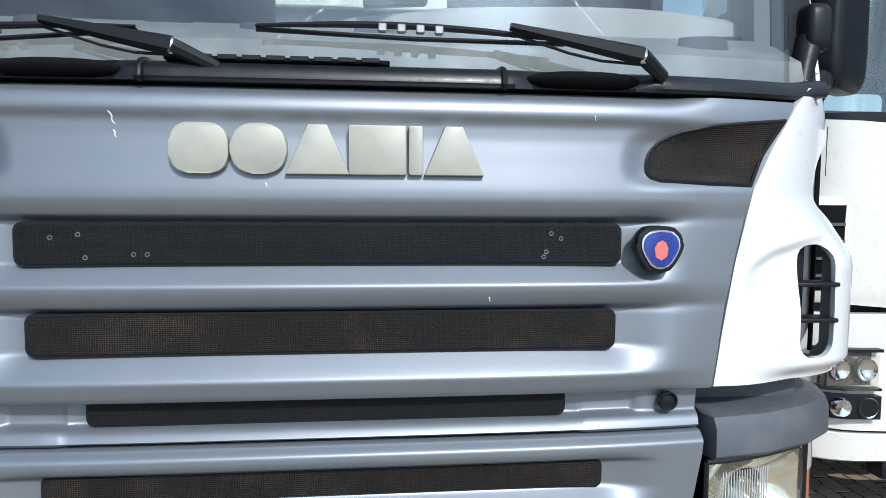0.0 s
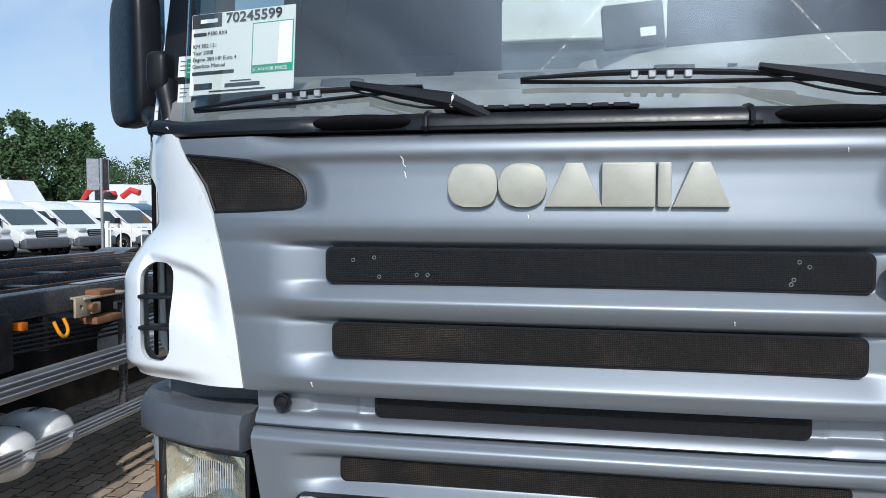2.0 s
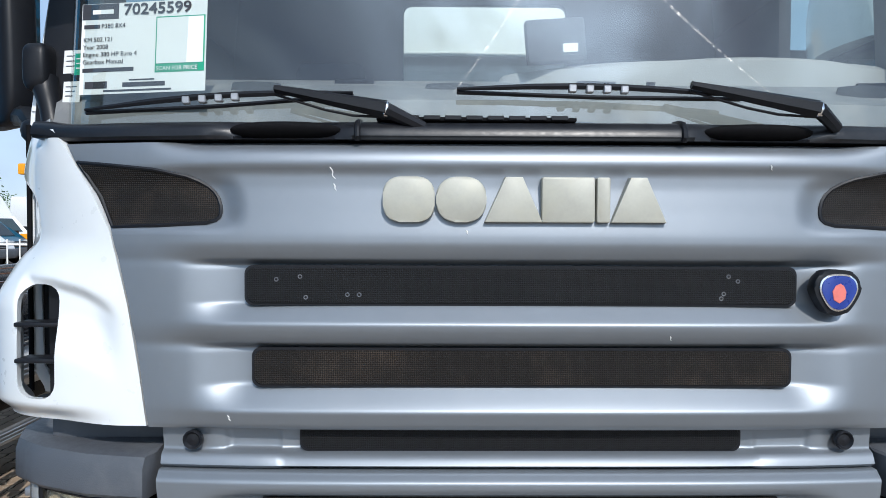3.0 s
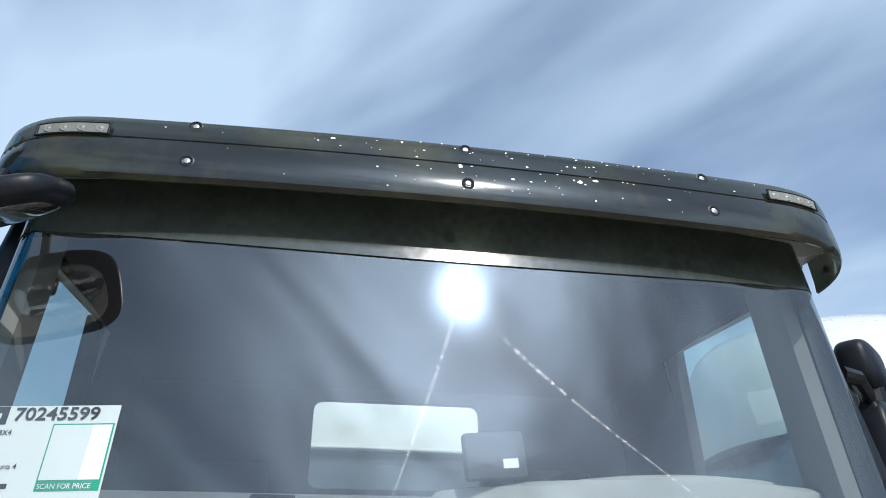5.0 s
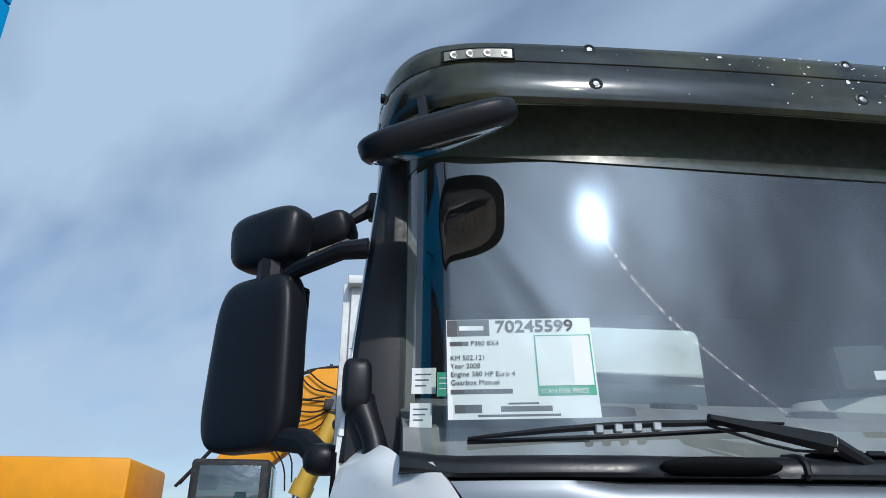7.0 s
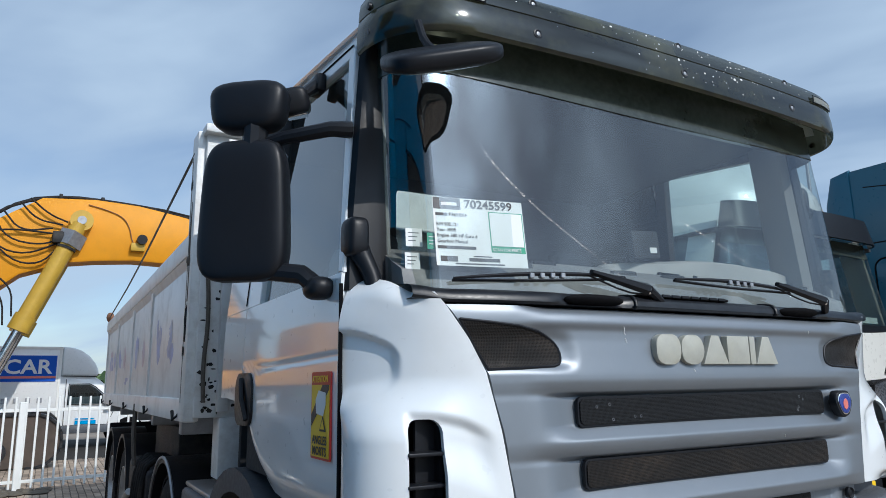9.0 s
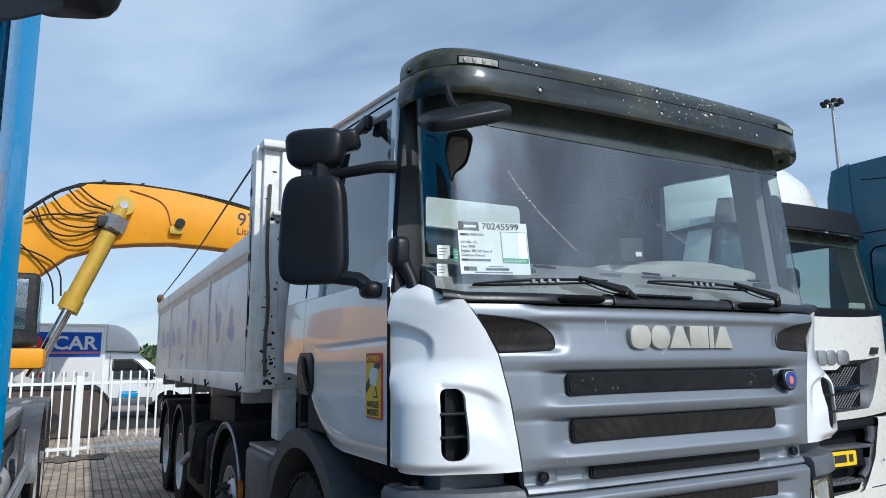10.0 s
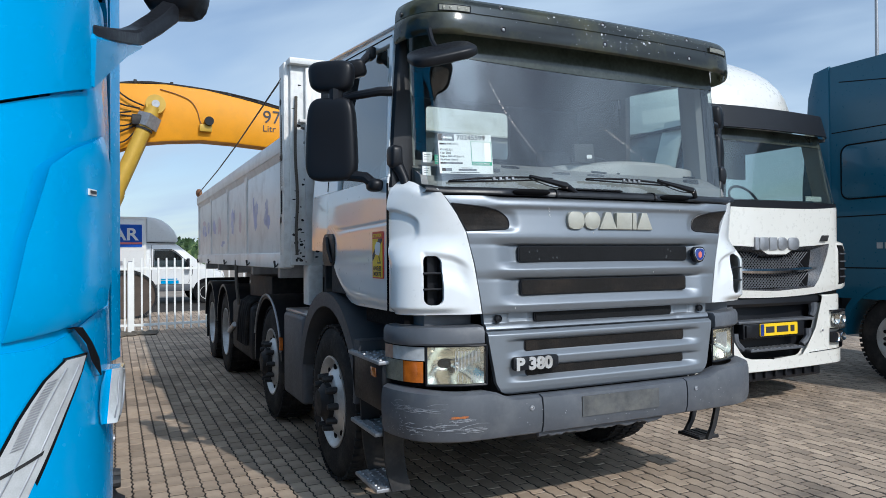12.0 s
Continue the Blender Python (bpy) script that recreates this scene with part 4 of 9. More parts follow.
part("case", box(B(), (-0.08, -0.018, -0.058), (0.08, 0.018, 0.058), 0.008, 2, pose(0.135, 0.44, 2.118, 0, -5, 4)), CABIN, tablet)
part("screen", box(B(), (0.015, -0.0215, -0.035), (0.055, -0.0185, -0.012), 0.0, 2, pose(0.135, 0.44, 2.118, 0, -5, 4)), PAPER, tablet)

def steering():
    bm = B()
    c, q = Vector((0.62, 0.86, 2.06)), pose(0, 0, 0, 38, 0, 0)
    pts = [c + (q @ Vector((0.225 * math.cos(a), 0.225 * math.sin(a), 0))) for a in (2 * math.pi * i / 30 for i in range(31))]
    tube(bm, pts, 0.016, 8)
    for a in (200, 340, 90):
        cyl(bm, c, c + (q @ Vector((0.22 * math.cos(radians(a)), 0.22 * math.sin(radians(a)), 0))), 0.02, 0.014, 8)
    cyl(bm, c + (q @ Vector((0, 0, -0.03))), c + (q @ Vector((0, 0, 0.03))), 0.08, 0.07, 16)
    return part("steering_wheel", bm, BLACK, truck, "black steering wheel")


steering()
for x in (-0.62, 0.62):
    seat = part("seat", box(B(), (x - 0.26, 0.95, 1.62), (x + 0.26, 1.45, 1.78), 0.05, 3), SEAT, truck, "dark fabric seat")
    part("backrest", box(B(), (x - 0.25, 1.40, 1.75), (x + 0.25, 1.54, 2.12), 0.06, 3), SEAT, seat)
    part("headrest", box(B(), (x - 0.14, 1.42, 2.13), (x + 0.14, 1.52, 2.30), 0.04, 3), SEAT, seat)

# smoked sun visor
def visor_plan(u):
    """Front line of the visor in plan, u from -1 to 1, and its inward direction."""
    s, a = (1 if u >= 0 else -1), abs(u)
    if a < 0.72:
        x = a / 0.72 * 0.86
        return Vector((s * x, 0.052 + 0.030 * (x / 0.86) ** 2)), Vector((0, 1))
    t = (a - 0.72) / 0.28
    p0, p1, p2 = Vector((0.86, 0.082)), Vector((1.145, 0.100)), Vector((1.150, 0.36))
    p = p0.lerp(p1, t).lerp(p1.lerp(p2, t), t)
    d = (p1 - p0).lerp(p2 - p1, t).normalized()
    return Vector((s * p.x, p.y)), Vector((-s * d.y, d.x))


VIS_SEC = [(0.20, 2.834), (0.10, 2.832), (0.045, 2.822), (0.020, 2.800), (0.012, 2.775), (0.008, 2.742), (0.0075, 2.7395), (0.011, 2.737), (0.0075, 2.7345), (0.000, 2.70), (-0.004, 2.655), (0.000, 2.632), (0.010, 2.622), (0.020, 2.626), (0.016, 2.66), (0.022, 2.74), (0.045, 2.782), (0.10, 2.800), (0.20, 2.802)]


def visor_pt(u, k):
    p, n = visor_plan(u)
    d, z = VIS_SEC[k]
    d *= 1 - 0.45 * ease(0.72, 0.9, abs(u))
    q = p + n * d
    return (q.x, q.y, z - 0.012 * ease(0.7, 1.0, abs(u)))


bm = B()
loft(bm, [[visor_pt(u, k) for k in range(len(VIS_SEC))] for u in steps(-1, -0.7, 18) + steps(-0.66, 0.66, 14) + steps(0.7, 1, 18)], True, True)
visor = part("sun_visor", bm, VISOR, truck, "smoked acrylic sun visor with chipped paint")
bolts = []
for x in (-0.651, 0.0, 0.651):
    y = 0.052 + 0.030 * (x / 0.86) ** 2
    for z, yy in ((2.672, y - 0.003), (2.786, y + 0.0165)):
        bolts.append((x, yy, z))
for x, y, z in bolts:
    bm = lathe(B(), [(y + 0.004, 0.016), (y - 0.001, 0.0165), (y - 0.002, 0.013), (y, 0.0095), (y, 0.0)], (x, 0, z), 16, "Y")
    bolt = part("visor_bolt", bm, BLACK, visor)
    part("bolt_head", lathe(B(), [(y, 0.008), (y - 0.002, 0.007), (y - 0.003, 0.0)], (x, 0, z), 10, "Y"), STEEL, bolt)
for s in (-1, 1):
    for z in (2.66, 2.75):
        cyl_at = visor_plan(s * 0.96)[0]
        part("visor_bolt", lathe(B(), [(s * (abs(cyl_at.x) - 0.008), 0.013), (s * (abs(cyl_at.x) + 0.001), 0.012), (s * (abs(cyl_at.x) + 0.002), 0.0)], (0, cyl_at.y, z), 12, "X"), BLACK, visor)
    us_l = steps(0.705, 0.80, 6)
    lamp = part("marker_lamp", sheet(B(), lambda u, z: (s * visor_plan(u)[0].x, visor_plan(u)[0].y + 0.002, z), us_l, [2.742, 2.768], (0, 0.006, 0)), LENS_CLEAR, visor, "clear roof marker lamp with four diodes")
    rim = B()
    for z in (2.740, 2.770):
        tube(rim, [(s * visor_plan(u)[0].x, visor_plan(u)[0].y + 0.003, z) for u in steps(0.70, 0.805, 6)], 0.0024, 6)
    for u in (0.702, 0.803):
        tube(rim, [(s * visor_plan(u)[0].x, visor_plan(u)[0].y + 0.002, z) for z in (2.740, 2.770)], 0.0024, 6)
    part("lamp_rim", rim, BLACK, lamp)
    for k in range(4):
        p = visor_plan(0.718 + k * 0.022)[0]
        part("diode", lathe(B(), [(p.y + 0.004, 0.012), (p.y + 0.001, 0.011), (p.y + 0.0015, 0.007), (p.y - 0.001, 0.0)], (s * p.x, 0, 2.755), 12, "Y"), LENS_CLEAR, lamp)
rnd = random.Random(4)
bm = B()
for _ in range(95):
    u = rnd.uniform(-0.62, 0.62) if rnd.random() < 0.4 else rnd.gauss(0.22, 0.2)
    u = max(-0.68, min(0.68, u))
    p = visor_plan(u)[0]
    k = rnd.random()
    z = 2.745 + 0.065 * k if rnd.random() < 0.6 else rnd.uniform(2.64, 2.74)
    y = p.y + (line([(2.60, 0.0), (2.66, -0.004), (2.70, 0), (2.742, 0.008), (2.775, 0.012), (2.80, 0.020), (2.822, 0.045)], z)) - 0.0008
    r = rnd.uniform(0.0012, 0.0032) * (2.0 if rnd.random() < 0.12 else 1)
    vs = [bm.verts.new((p.x + r * rnd.uniform(0.6, 1.8) * math.cos(a), y, z + r * rnd.uniform(0.5, 1.1) * math.sin(a))) for a in (0, 1.1, 2.2, 3.3, 4.4, 5.4)]
    bm.faces.new(vs)
part("paint_chip", bm, CHIP, visor, "white paint chips")["kind"] = "stuff"

# front mirror below the visor
tilt = pose(0, 0, 0, 27, -15, -13)
front_mirror = part("front_mirror", pod(B(), (-1.022, 0.040, 2.492), 0.172, 0.112, 0.034, tilt, 36, 3.6), BLACK, truck, "black wedge-shaped front mirror")
part("mirror_arm", tube(B(), [(-1.03, 0.05, 2.51), (-1.045, 0.10, 2.56), (-1.05, 0.13, 2.64)], 0.012, 10, 1), BLACK, front_mirror)
part("mirror_glass", pod(B(), (-1.021, 0.049, 2.481), 0.154, 0.097, 0.024, tilt, 36, 3.3), MIRROR, front_mirror)

# door mirrors
for s in (-1, 1):
    turned = pose(0, 0, 0, 0, 0, s * 38)
    big = part("door_mirror", pod(B(), (s * 1.428, 0.585, 2.122), 0.140, 0.050, 0.226, turned, 36, 4.8, -0.07), BLACK, truck, "large black door mirror")
    part("mirror_rib", pod(B(), (s * 1.352, 0.532, 2.130), 0.030, 0.040, 0.212, turned, 20, 4.0), BLACK, big)
    part("mirror_glass", box(B(), (-0.112, 0.044, -0.20), (0.112, 0.051, 0.20), 0.012, 2, Matrix.Translation((s * 1.428, 0.585, 2.122)) @ turned), MIRROR, big)
    small = part("wide_mirror", pod(B(), (s * 1.425, 0.590, 2.464), 0.126, 0.058, 0.084, turned, 28, 3.6, 0.08), BLACK, big)
    part("neck", tube(B(), [(s * 1.41, 0.57, 2.30), (s * 1.41, 0.57, 2.41)], 0.04, 10), BLACK, big)
    bm = tube(B(), [(s * 1.39, 0.565, 2.338), (s * 1.33, 0.50, 2.352), (s * 1.22, 0.40, 2.365), (s * 1.155, 0.385, 2.368)], [0.018, 0.022, 0.024, 0.027], 10)
    part("upper_arm", bm, BLACK, big)
    bm = tube(B(), [(s * 1.41, 0.57, 1.945), (s * 1.36, 0.54, 1.927), (s * 1.28, 0.46, 1.91), (s * 1.25, 0.44, 1.88)], [0.022, 0.03, 0.03, 0.03], 10)
    part("lower_arm", bm, BLACK, big)
    part("arm_foot", pod(B(), (s * 1.235, 0.44, 1.868), 0.045, 0.055, 0.035, None, 16, 2.6), BLACK, big)
kerb_at = pose(-1.278, 0.690, 2.545, 14, -14, -24)
kerb = part("kerb_mirror", pod(B(), kerb_at.translation, 0.082, 0.052, 0.050, kerb_at.to_3x3().to_4x4(), 24, 4.6), BLACK, truck, "black boxy kerb mirror over the door")
part("kerb_glass", box(B(), (-0.066, -0.040, -0.053), (0.066, 0.040, -0.046), 0.004, 1, kerb_at), MIRROR, kerb)
part("kerb_arm", tube(B(), [(-1.235, 0.69, 2.575), (-1.19, 0.72, 2.625), (-1.145, 0.74, 2.665)], [0.016, 0.022, 0.030], 10, 1), BLACK, kerb)
part("kerb_clamp", box(B(), (-1.165, 0.70, 2.63), (-1.125, 0.79, 2.70), 0.012, 2), BLACK, kerb)

# wipers
def wiper(base, joint, knee, blade0, blade1):
    w = part("wiper_arm", tube(B(), [base, joint], [0.013, 0.016], 8), BLACK, truck, "black windscreen wiper")
    q = (Vector(knee) - Vector(joint))
    bm = B()
    side = Vector((0, 1, 0)).cross(q).normalized()
    loft(bm, [[Vector(p) + side * h + Vector((0, d, 0)) for h, d in ((-a, 0), (-a * 0.4, -0.012), (a * 0.6, -0.012), (a, 0), (a * 0.6, 0.006), (-a * 0.6, 0.006))] for p, a in ((joint, 0.019), (Vector(joint).lerp(Vector(knee), 0.5), 0.014), (knee, 0.008))])
    part("arm_cover", bm, BLACK, w)
    part("joint_cap", pod(B(), joint, 0.010, 0.012, 0.017, None, 12, 2.5), CHROME, w)
    b0, b1 = Vector(blade0), Vector(blade1)
    bow = B()
    tube(bow, [b0 + Vector((0, 0.006, 0)), b0.lerp(b1, 0.35) + Vector((0, -0.012, 0.008)), b0.lerp(b1, 0.65) + Vector((0, -0.012, 0.008)), b1 + Vector((0, 0.006, 0))], [0.003, 0.007, 0.007, 0.003], 6, 1)
    part("blade_bow", bow, BLACK, w)
    rub = B()
    tube(rub, [b0.lerp(b1, t) + Vector((0, 0.018 * (1 - 2 * abs(t - 0.5)) + 0.012, -0.006)) for t in steps(0, 1, 8)], 0.005, 6)
    part("blade_rubber", rub, BLACK, w)
    for t in (0.40, 0.46, 0.52, 0.58):
        p = b0.lerp(b1, t)
        part("blade_clip", box(B(), p + Vector((-0.008, -0.022, -0.006)), p + Vector((0.008, -0.006, 0.010)), 0.002, 1), STEEL, w)
    part("hose", tube(B(), [Vector(joint) + Vector((0, 0.012, -0.014)), Vector(joint).lerp(Vector(knee), 0.4) + Vector((0, 0.006, -0.028)), Vector(knee) + Vector((0, 0.004, -0.012))], 0.003, 6, 1), BLACK, w)


wiper((-0.21, 0.045, 1.828), (-0.288, 0.024, 1.862), (-0.52, 0.030, 1.905), (-0.955, 0.105, 1.872), (-0.36, 0.045, 1.902))
wiper((0.665, 0.040, 1.832), (0.606, 0.002, 1.864), (0.345, 0.014, 1.915), (-0.140, 0.040, 1.910), (0.46, 0.030, 1.897))

# bumper
def bumper_plan(u):
    s, a = (1 if u >= 0 else -1), abs(u)
    if a < 0.62:
        x = a / 0.62 * 0.90
        return Vector((s * x, -0.050 + 0.018 * (x / 0.9) ** 2)), Vector((0, -1))
    t = (a - 0.62) / 0.38
    p0, p1, p2 = Vector((0.90, -0.032)), Vector((1.215, 0.0)), Vector((1.232, 0.36))
    p = p0.lerp(p1, t).lerp(p1.lerp(p2, t), t)
    d = (p1 - p0).lerp(p2 - p1, t).normalized()
    return Vector((s * p.x, p.y)), Vector((s * d.y, -d.x))


def bumper_piece(u0, u1, name, label):
    bm = B()
    rings = []
    for u in steps(u0, u1, max(6, int(abs(u1 - u0) * 30))):
        p, n = bumper_plan(u)
        x = abs(p.x)
        top = 0.762 + 0.045 * ease(0.66, 0.80, x) + 0.012 * ease(0.9, 1.2, x)
        bot = 0.560
        sec = [(-0.10, top - 0.006), (-0.03, top), (-0.006, top - 0.012), (0.002, top - 0.05), (0.004, 0.5 * (top + bot)), (0.0, bot + 0.05), (-0.012, bot + 0.012), (-0.04, bot), (-0.10, bot + 0.004)]
        rings.append([(p.x + n.x * d, p.y + n.y * d, z) for d, z in sec])
    loft(bm, rings)
    return part(name, bm, BUMPER, truck, label)


mid = bumper_piece(-0.3395, 0.3395, "bumper_centre", "scuffed dark grey bumper centre")
for s in (-1, 1):
    end = bumper_piece(s * 0.346, s * 1.0, "bumper_end", "scratched dark grey bumper end")
    c = (s * 0.565, 0, 0.705)
    part("bumper_bolt", lathe(B(), [(-0.040, 0.014), (-0.050, 0.013), (-0.051, 0.008), (-0.047, 0.006), (-0.050, 0.0)], c, 14, "Y"), STEEL, end)
part("faded_plate_area", prism(B(), round_rect(-0.255, 0.628, 0.275, 0.735, 0.006), "y", -0.0565, -0.05), material("dusty_plate_patch", (0.075, 0.077, 0.078), 0.75, 0, 0.5, 14, dirt=(0.17, 0.165, 0.145), dirt_amount=0.55, dirt_scale=9), mid, "dusty patch without a plate")
bm = B()
rnd = random.Random(9)
skirt_low = [0.537 + 0.004 * math.sin(k * 0.8) + rnd.uniform(-0.006, 0.005) for k in range(43)]
loft(bm, [[(-0.50 + 0.02 * k, y, z) for y, z in ((-0.012, 0.57), (-0.006, skirt_low[k] + 0.006), (0.004, skirt_low[k]), (0.016, skirt_low[k] + 0.006), (0.012, 0.57))] for k in range(43)])
part("bumper_skirt", bm, BUMPER, mid, "torn lower lip of the bumper")
bm = B()
for _ in range(60):
    u = rnd.uniform(-0.95, 0.6)
    p, n = bumper_plan(u)
    z = rnd.uniform(0.60, 0.75)
    r = rnd.uniform(0.001, 0.0035)
    t = Vector((-n.y, n.x))
    o = p + n * 0.0062
    bm.faces.new([bm.verts.new((o.x + t.x * r * math.cos(a) * 1.4, o.y + t.y * r * math.cos(a) * 1.4, z + r * math.sin(a))) for a in (0, 1.2, 2.4, 3.6, 4.9)])
streaks = []
for _ in range(26):
    streaks.append((rnd.uniform(-0.94, -0.76), rnd.gauss(0.728, 0.012), rnd.uniform(0.02, 0.10), rnd.uniform(-0.012, 0.016)))
for _ in range(24):
    streaks.append((rnd.uniform(-0.90, -0.62), rnd.gauss(0.632, 0.014), rnd.uniform(0.02, 0.13), rnd.uniform(-0.004, 0.018)))
for _ in range(16):
    streaks.append((rnd.uniform(-0.97, -0.88), rnd.uniform(0.60, 0.70), rnd.uniform(0.006, 0.02), rnd.uniform(-0.03, 0.03)))
for _ in range(12):
    streaks.append((rnd.uniform(-0.70, -0.63), rnd.gauss(0.676, 0.006), rnd.uniform(0.01, 0.06), rnd.uniform(-0.004, 0.004)))
for u0, z0, ln, sl in streaks:
    pts = []
    for k in range(6):
        p, n = bumper_plan(u0 + ln * 0.8 * k / 5)
        o = p + n * 0.0058
        pts.append((o.x, o.y, z0 + sl * k / 5 + 0.5 * sl * math.sin(k * 0.7) + rnd.uniform(-0.0015, 0.0015)))
    for a, b in zip(pts, pts[1:]):
        h = rnd.uniform(0.0004, 0.0015) * (2 if rnd.random() < 0.15 else 1)
        bm.faces.new([bm.verts.new(q) for q in ((a[0], a[1], a[2] - h), (b[0], b[1], b[2] - h), (b[0], b[1], b[2] + h), (a[0], a[1], a[2] + h))])
part("scratch", bm, SCUFF, mid, "pale scratches and stone chips")["kind"] = "stuff"
bm = B()
for _ in range(16):
    u0, z0, ln, h = rnd.uniform(-0.70, -0.645), rnd.gauss(0.692, 0.004), rnd.uniform(0.012, 0.035), rnd.uniform(0.0010, 0.0026)
    p, q = bumper_plan(u0)[0] + bumper_plan(u0)[1] * 0.0066, bumper_plan(u0 + ln)[0] + bumper_plan(u0 + ln)[1] * 0.0066
    bm.faces.new([bm.verts.new(v) for v in ((p.x, p.y, z0), (q.x, q.y, z0 - h), (q.x, q.y, z0 + h * 0.4), (p.x * 0.5 + q.x * 0.5, p.y * 0.5 + q.y * 0.5, z0 + h))])
part("scrape", bm, ORANGE, mid, "orange scrape")["kind"] = "stuff"

# headlamps
for s in (-1, 1):
    lampbox = loft(B(), [[(s * 0.785, 0.15, z), (s * 0.80, 0.145, z), (s * 0.99, 0.180, z), (s * 1.08, 0.205, z), (s * 1.14, 0.26, z), (s * 1.172, 0.375, z), (s * 1.15, 0.40, z), (s * 0.785, 0.35, z)] for z in (0.818, 1.050)])
    lamp = part("headlamp", lampbox, GAP, truck, "rectangular halogen headlamp with an amber indicator")
    face = lambda u: (s * (0.790 + 0.280 * u), 0.040 + 0.030 * u + 0.068 * u * u)
    bowl = sheet(B(), lambda u, v: (face(u)[0], face(u)[1] + 0.008 + 0.095 * (1 - (2 * u - 1) ** 2) * (1 - (2 * v - 1) ** 2), 0.838 + 0.188 * v), steps(0.01, 0.99, 18), steps(0, 1, 12))
    part("reflector", bowl, REFLECTOR, lamp, "bright faceted reflector")
    pane = part("lens", sheet(B(), lambda u, v: (face(u)[0], face(u)[1] - 0.006 * math.sin(math.pi * v), 0.838 + 0.188 * v), steps(0, 1, 40), steps(0, 1, 4)), LAMP_GLASS, lamp)
    pane.visible_shadow = False
    ribs = B()
    for k in range(36):
        u = 0.05 + 0.9 * k / 36
        x, y = face(u)
        z0 = 0.925 + 0.02 * math.sin(u * 9)
        if 0.12 < u < 0.56:
            box(ribs, (x - 0.0008, y - 0.0066, z0), (x + 0.0008, y - 0.0040, 1.005))
        if k % 3 == 0 and u < 0.50:
            box(ribs, (x - 0.0008, y - 0.0060, 0.852), (x + 0.0008, y - 0.0035, 0.885))
    part("lens_rib", ribs, LAMP_CLEAR, lamp)["kind"] = "stuff"
    part("bulb_cap", lathe(B(), [(0.135, 0.020), (0.100, 0.022), (0.086, 0.015), (0.082, 0)], (s * 0.925, 0, 0.935), 20, "Y"), CHROME, lamp)
    rim = B()
    for z in (0.832, 1.031):
        tube(rim, [(face(u)[0], face(u)[1] - 0.004, z) for u in steps(-0.02, 1.02, 8)], 0.006, 6)
    for u in (-0.02, 1.02):
        tube(rim, [(face(u)[0], face(u)[1] - 0.004, 0.832), (face(u)[0], face(u)[1] - 0.004, 1.031)], 0.006, 6)
    part("lamp_rim", rim, BLACK, lamp)

    def wrap(u):
        a, b, c = Vector((1.080, 0.146)), Vector((1.170, 0.205)), Vector((1.198, 0.385))
        return a.lerp(b, u).lerp(b.lerp(c, u), u)
    part("indicator", sheet(B(), lambda u, z: (s * wrap(u).x, wrap(u).y, z), steps(0.04, 0.52, 10), [0.845, 0.952], (0, 0.012, 0)), AMBER, lamp, "amber indicator lens")
    part("side_lens", sheet(B(), lambda u, z: (s * wrap(u).x, wrap(u).y - 0.006, z), steps(0.02, 0.80, 14), [0.957, 0.962, 0.99, 1.020, 1.026], (0, 0.016, 0)), LAMP_CLEAR, lamp, "clear position lamp lens")
    part("indicator_tip", sheet(B(), lambda u, z: (s * wrap(u).x, wrap(u).y - 0.006, z), steps(0.82, 1.0, 5), [0.957, 0.99, 1.026], (0, 0.016, 0)), LENS_PINK, lamp)
    part("side_lens", sheet(B(), lambda u, z: (s * wrap(u).x, wrap(u).y, z), steps(0.54, 0.98, 8), [0.845, 0.952], (0, 0.012, 0)), LENS_CLEAR, lamp)
    # dark trim above the lamp
    bm = B()
    loft(bm, [[(s * x, y, z) for x, y in ((0.79, 0.07 + o), (0.80, 0.030 + o), (0.93, 0.052 + o), (1.06, 0.105 + o), (1.15, 0.17 + o), (1.200 - o, 0.28), (1.20 - o, 0.40), (1.12, 0.40), (0.79, 0.38))] for z, o in ((1.035, 0.004), (1.045, -0.006), (1.105, -0.004), (1.125, 0.010), (1.130, 0.035))])
    part("lamp_brow", bm, BUMPER, truck, "dark grey trim over the headlamp")
    part("arch_panel", box(B(), (s * 0.935 - 0.14, 0.17, 1.10), (s * 0.935 + 0.14, 0.5, 1.205), 0.02), BUMPER, truck, "dark panel under the corner deflector")
    part("wheel_liner", box(B(), (s * 1.0 - 0.13, 0.30, 1.10), (s * 1.0 + 0.13, 0.9, 1.2), 0.01), GAP, truck)

    # steps behind the bumper end
    stepbox = part("step_box", box(B(), (s * 1.178 - 0.045, 0.385, 0.66), (s * 1.178 + 0.045, 0.86, 0.925), 0.02), BLACK, truck, "black entry step housing")
    part("side_marker", box(B(), (s * 1.224 - 0.005, 0.47, 0.835), (s * 1.224 + 0.005, 0.55, 0.885), 0.003), AMBER, stepbox, "amber side marker")
    for z, y0, y1 in ((0.915, 0.36, 0.88), (0.525, 0.42, 0.84), (0.232, 0.40, 0.76 if s < 0 else 0.60)):
        studs = box(B(), (s * 1.15 - 0.10, y0, z), (s * 1.15 + 0.08, y1, z + 0.022), 0.006)
        for i in range(8):
            for j in range(4):
                at_ = (s * 1.15 - 0.08 + j * 0.045, y0 + 0.03 + i * (y1 - y0 - 0.06) / 7)
                cyl(studs, (*at_, z + 0.02), (*at_, z + 0.028), 0.013, 0.009, 6)
        part("step_tread", studs, STEEL if s < 0 or z > 0.3 else FRAME, stepbox, "serrated metal step")
    half = 0.055 if s < 0 else 0.020
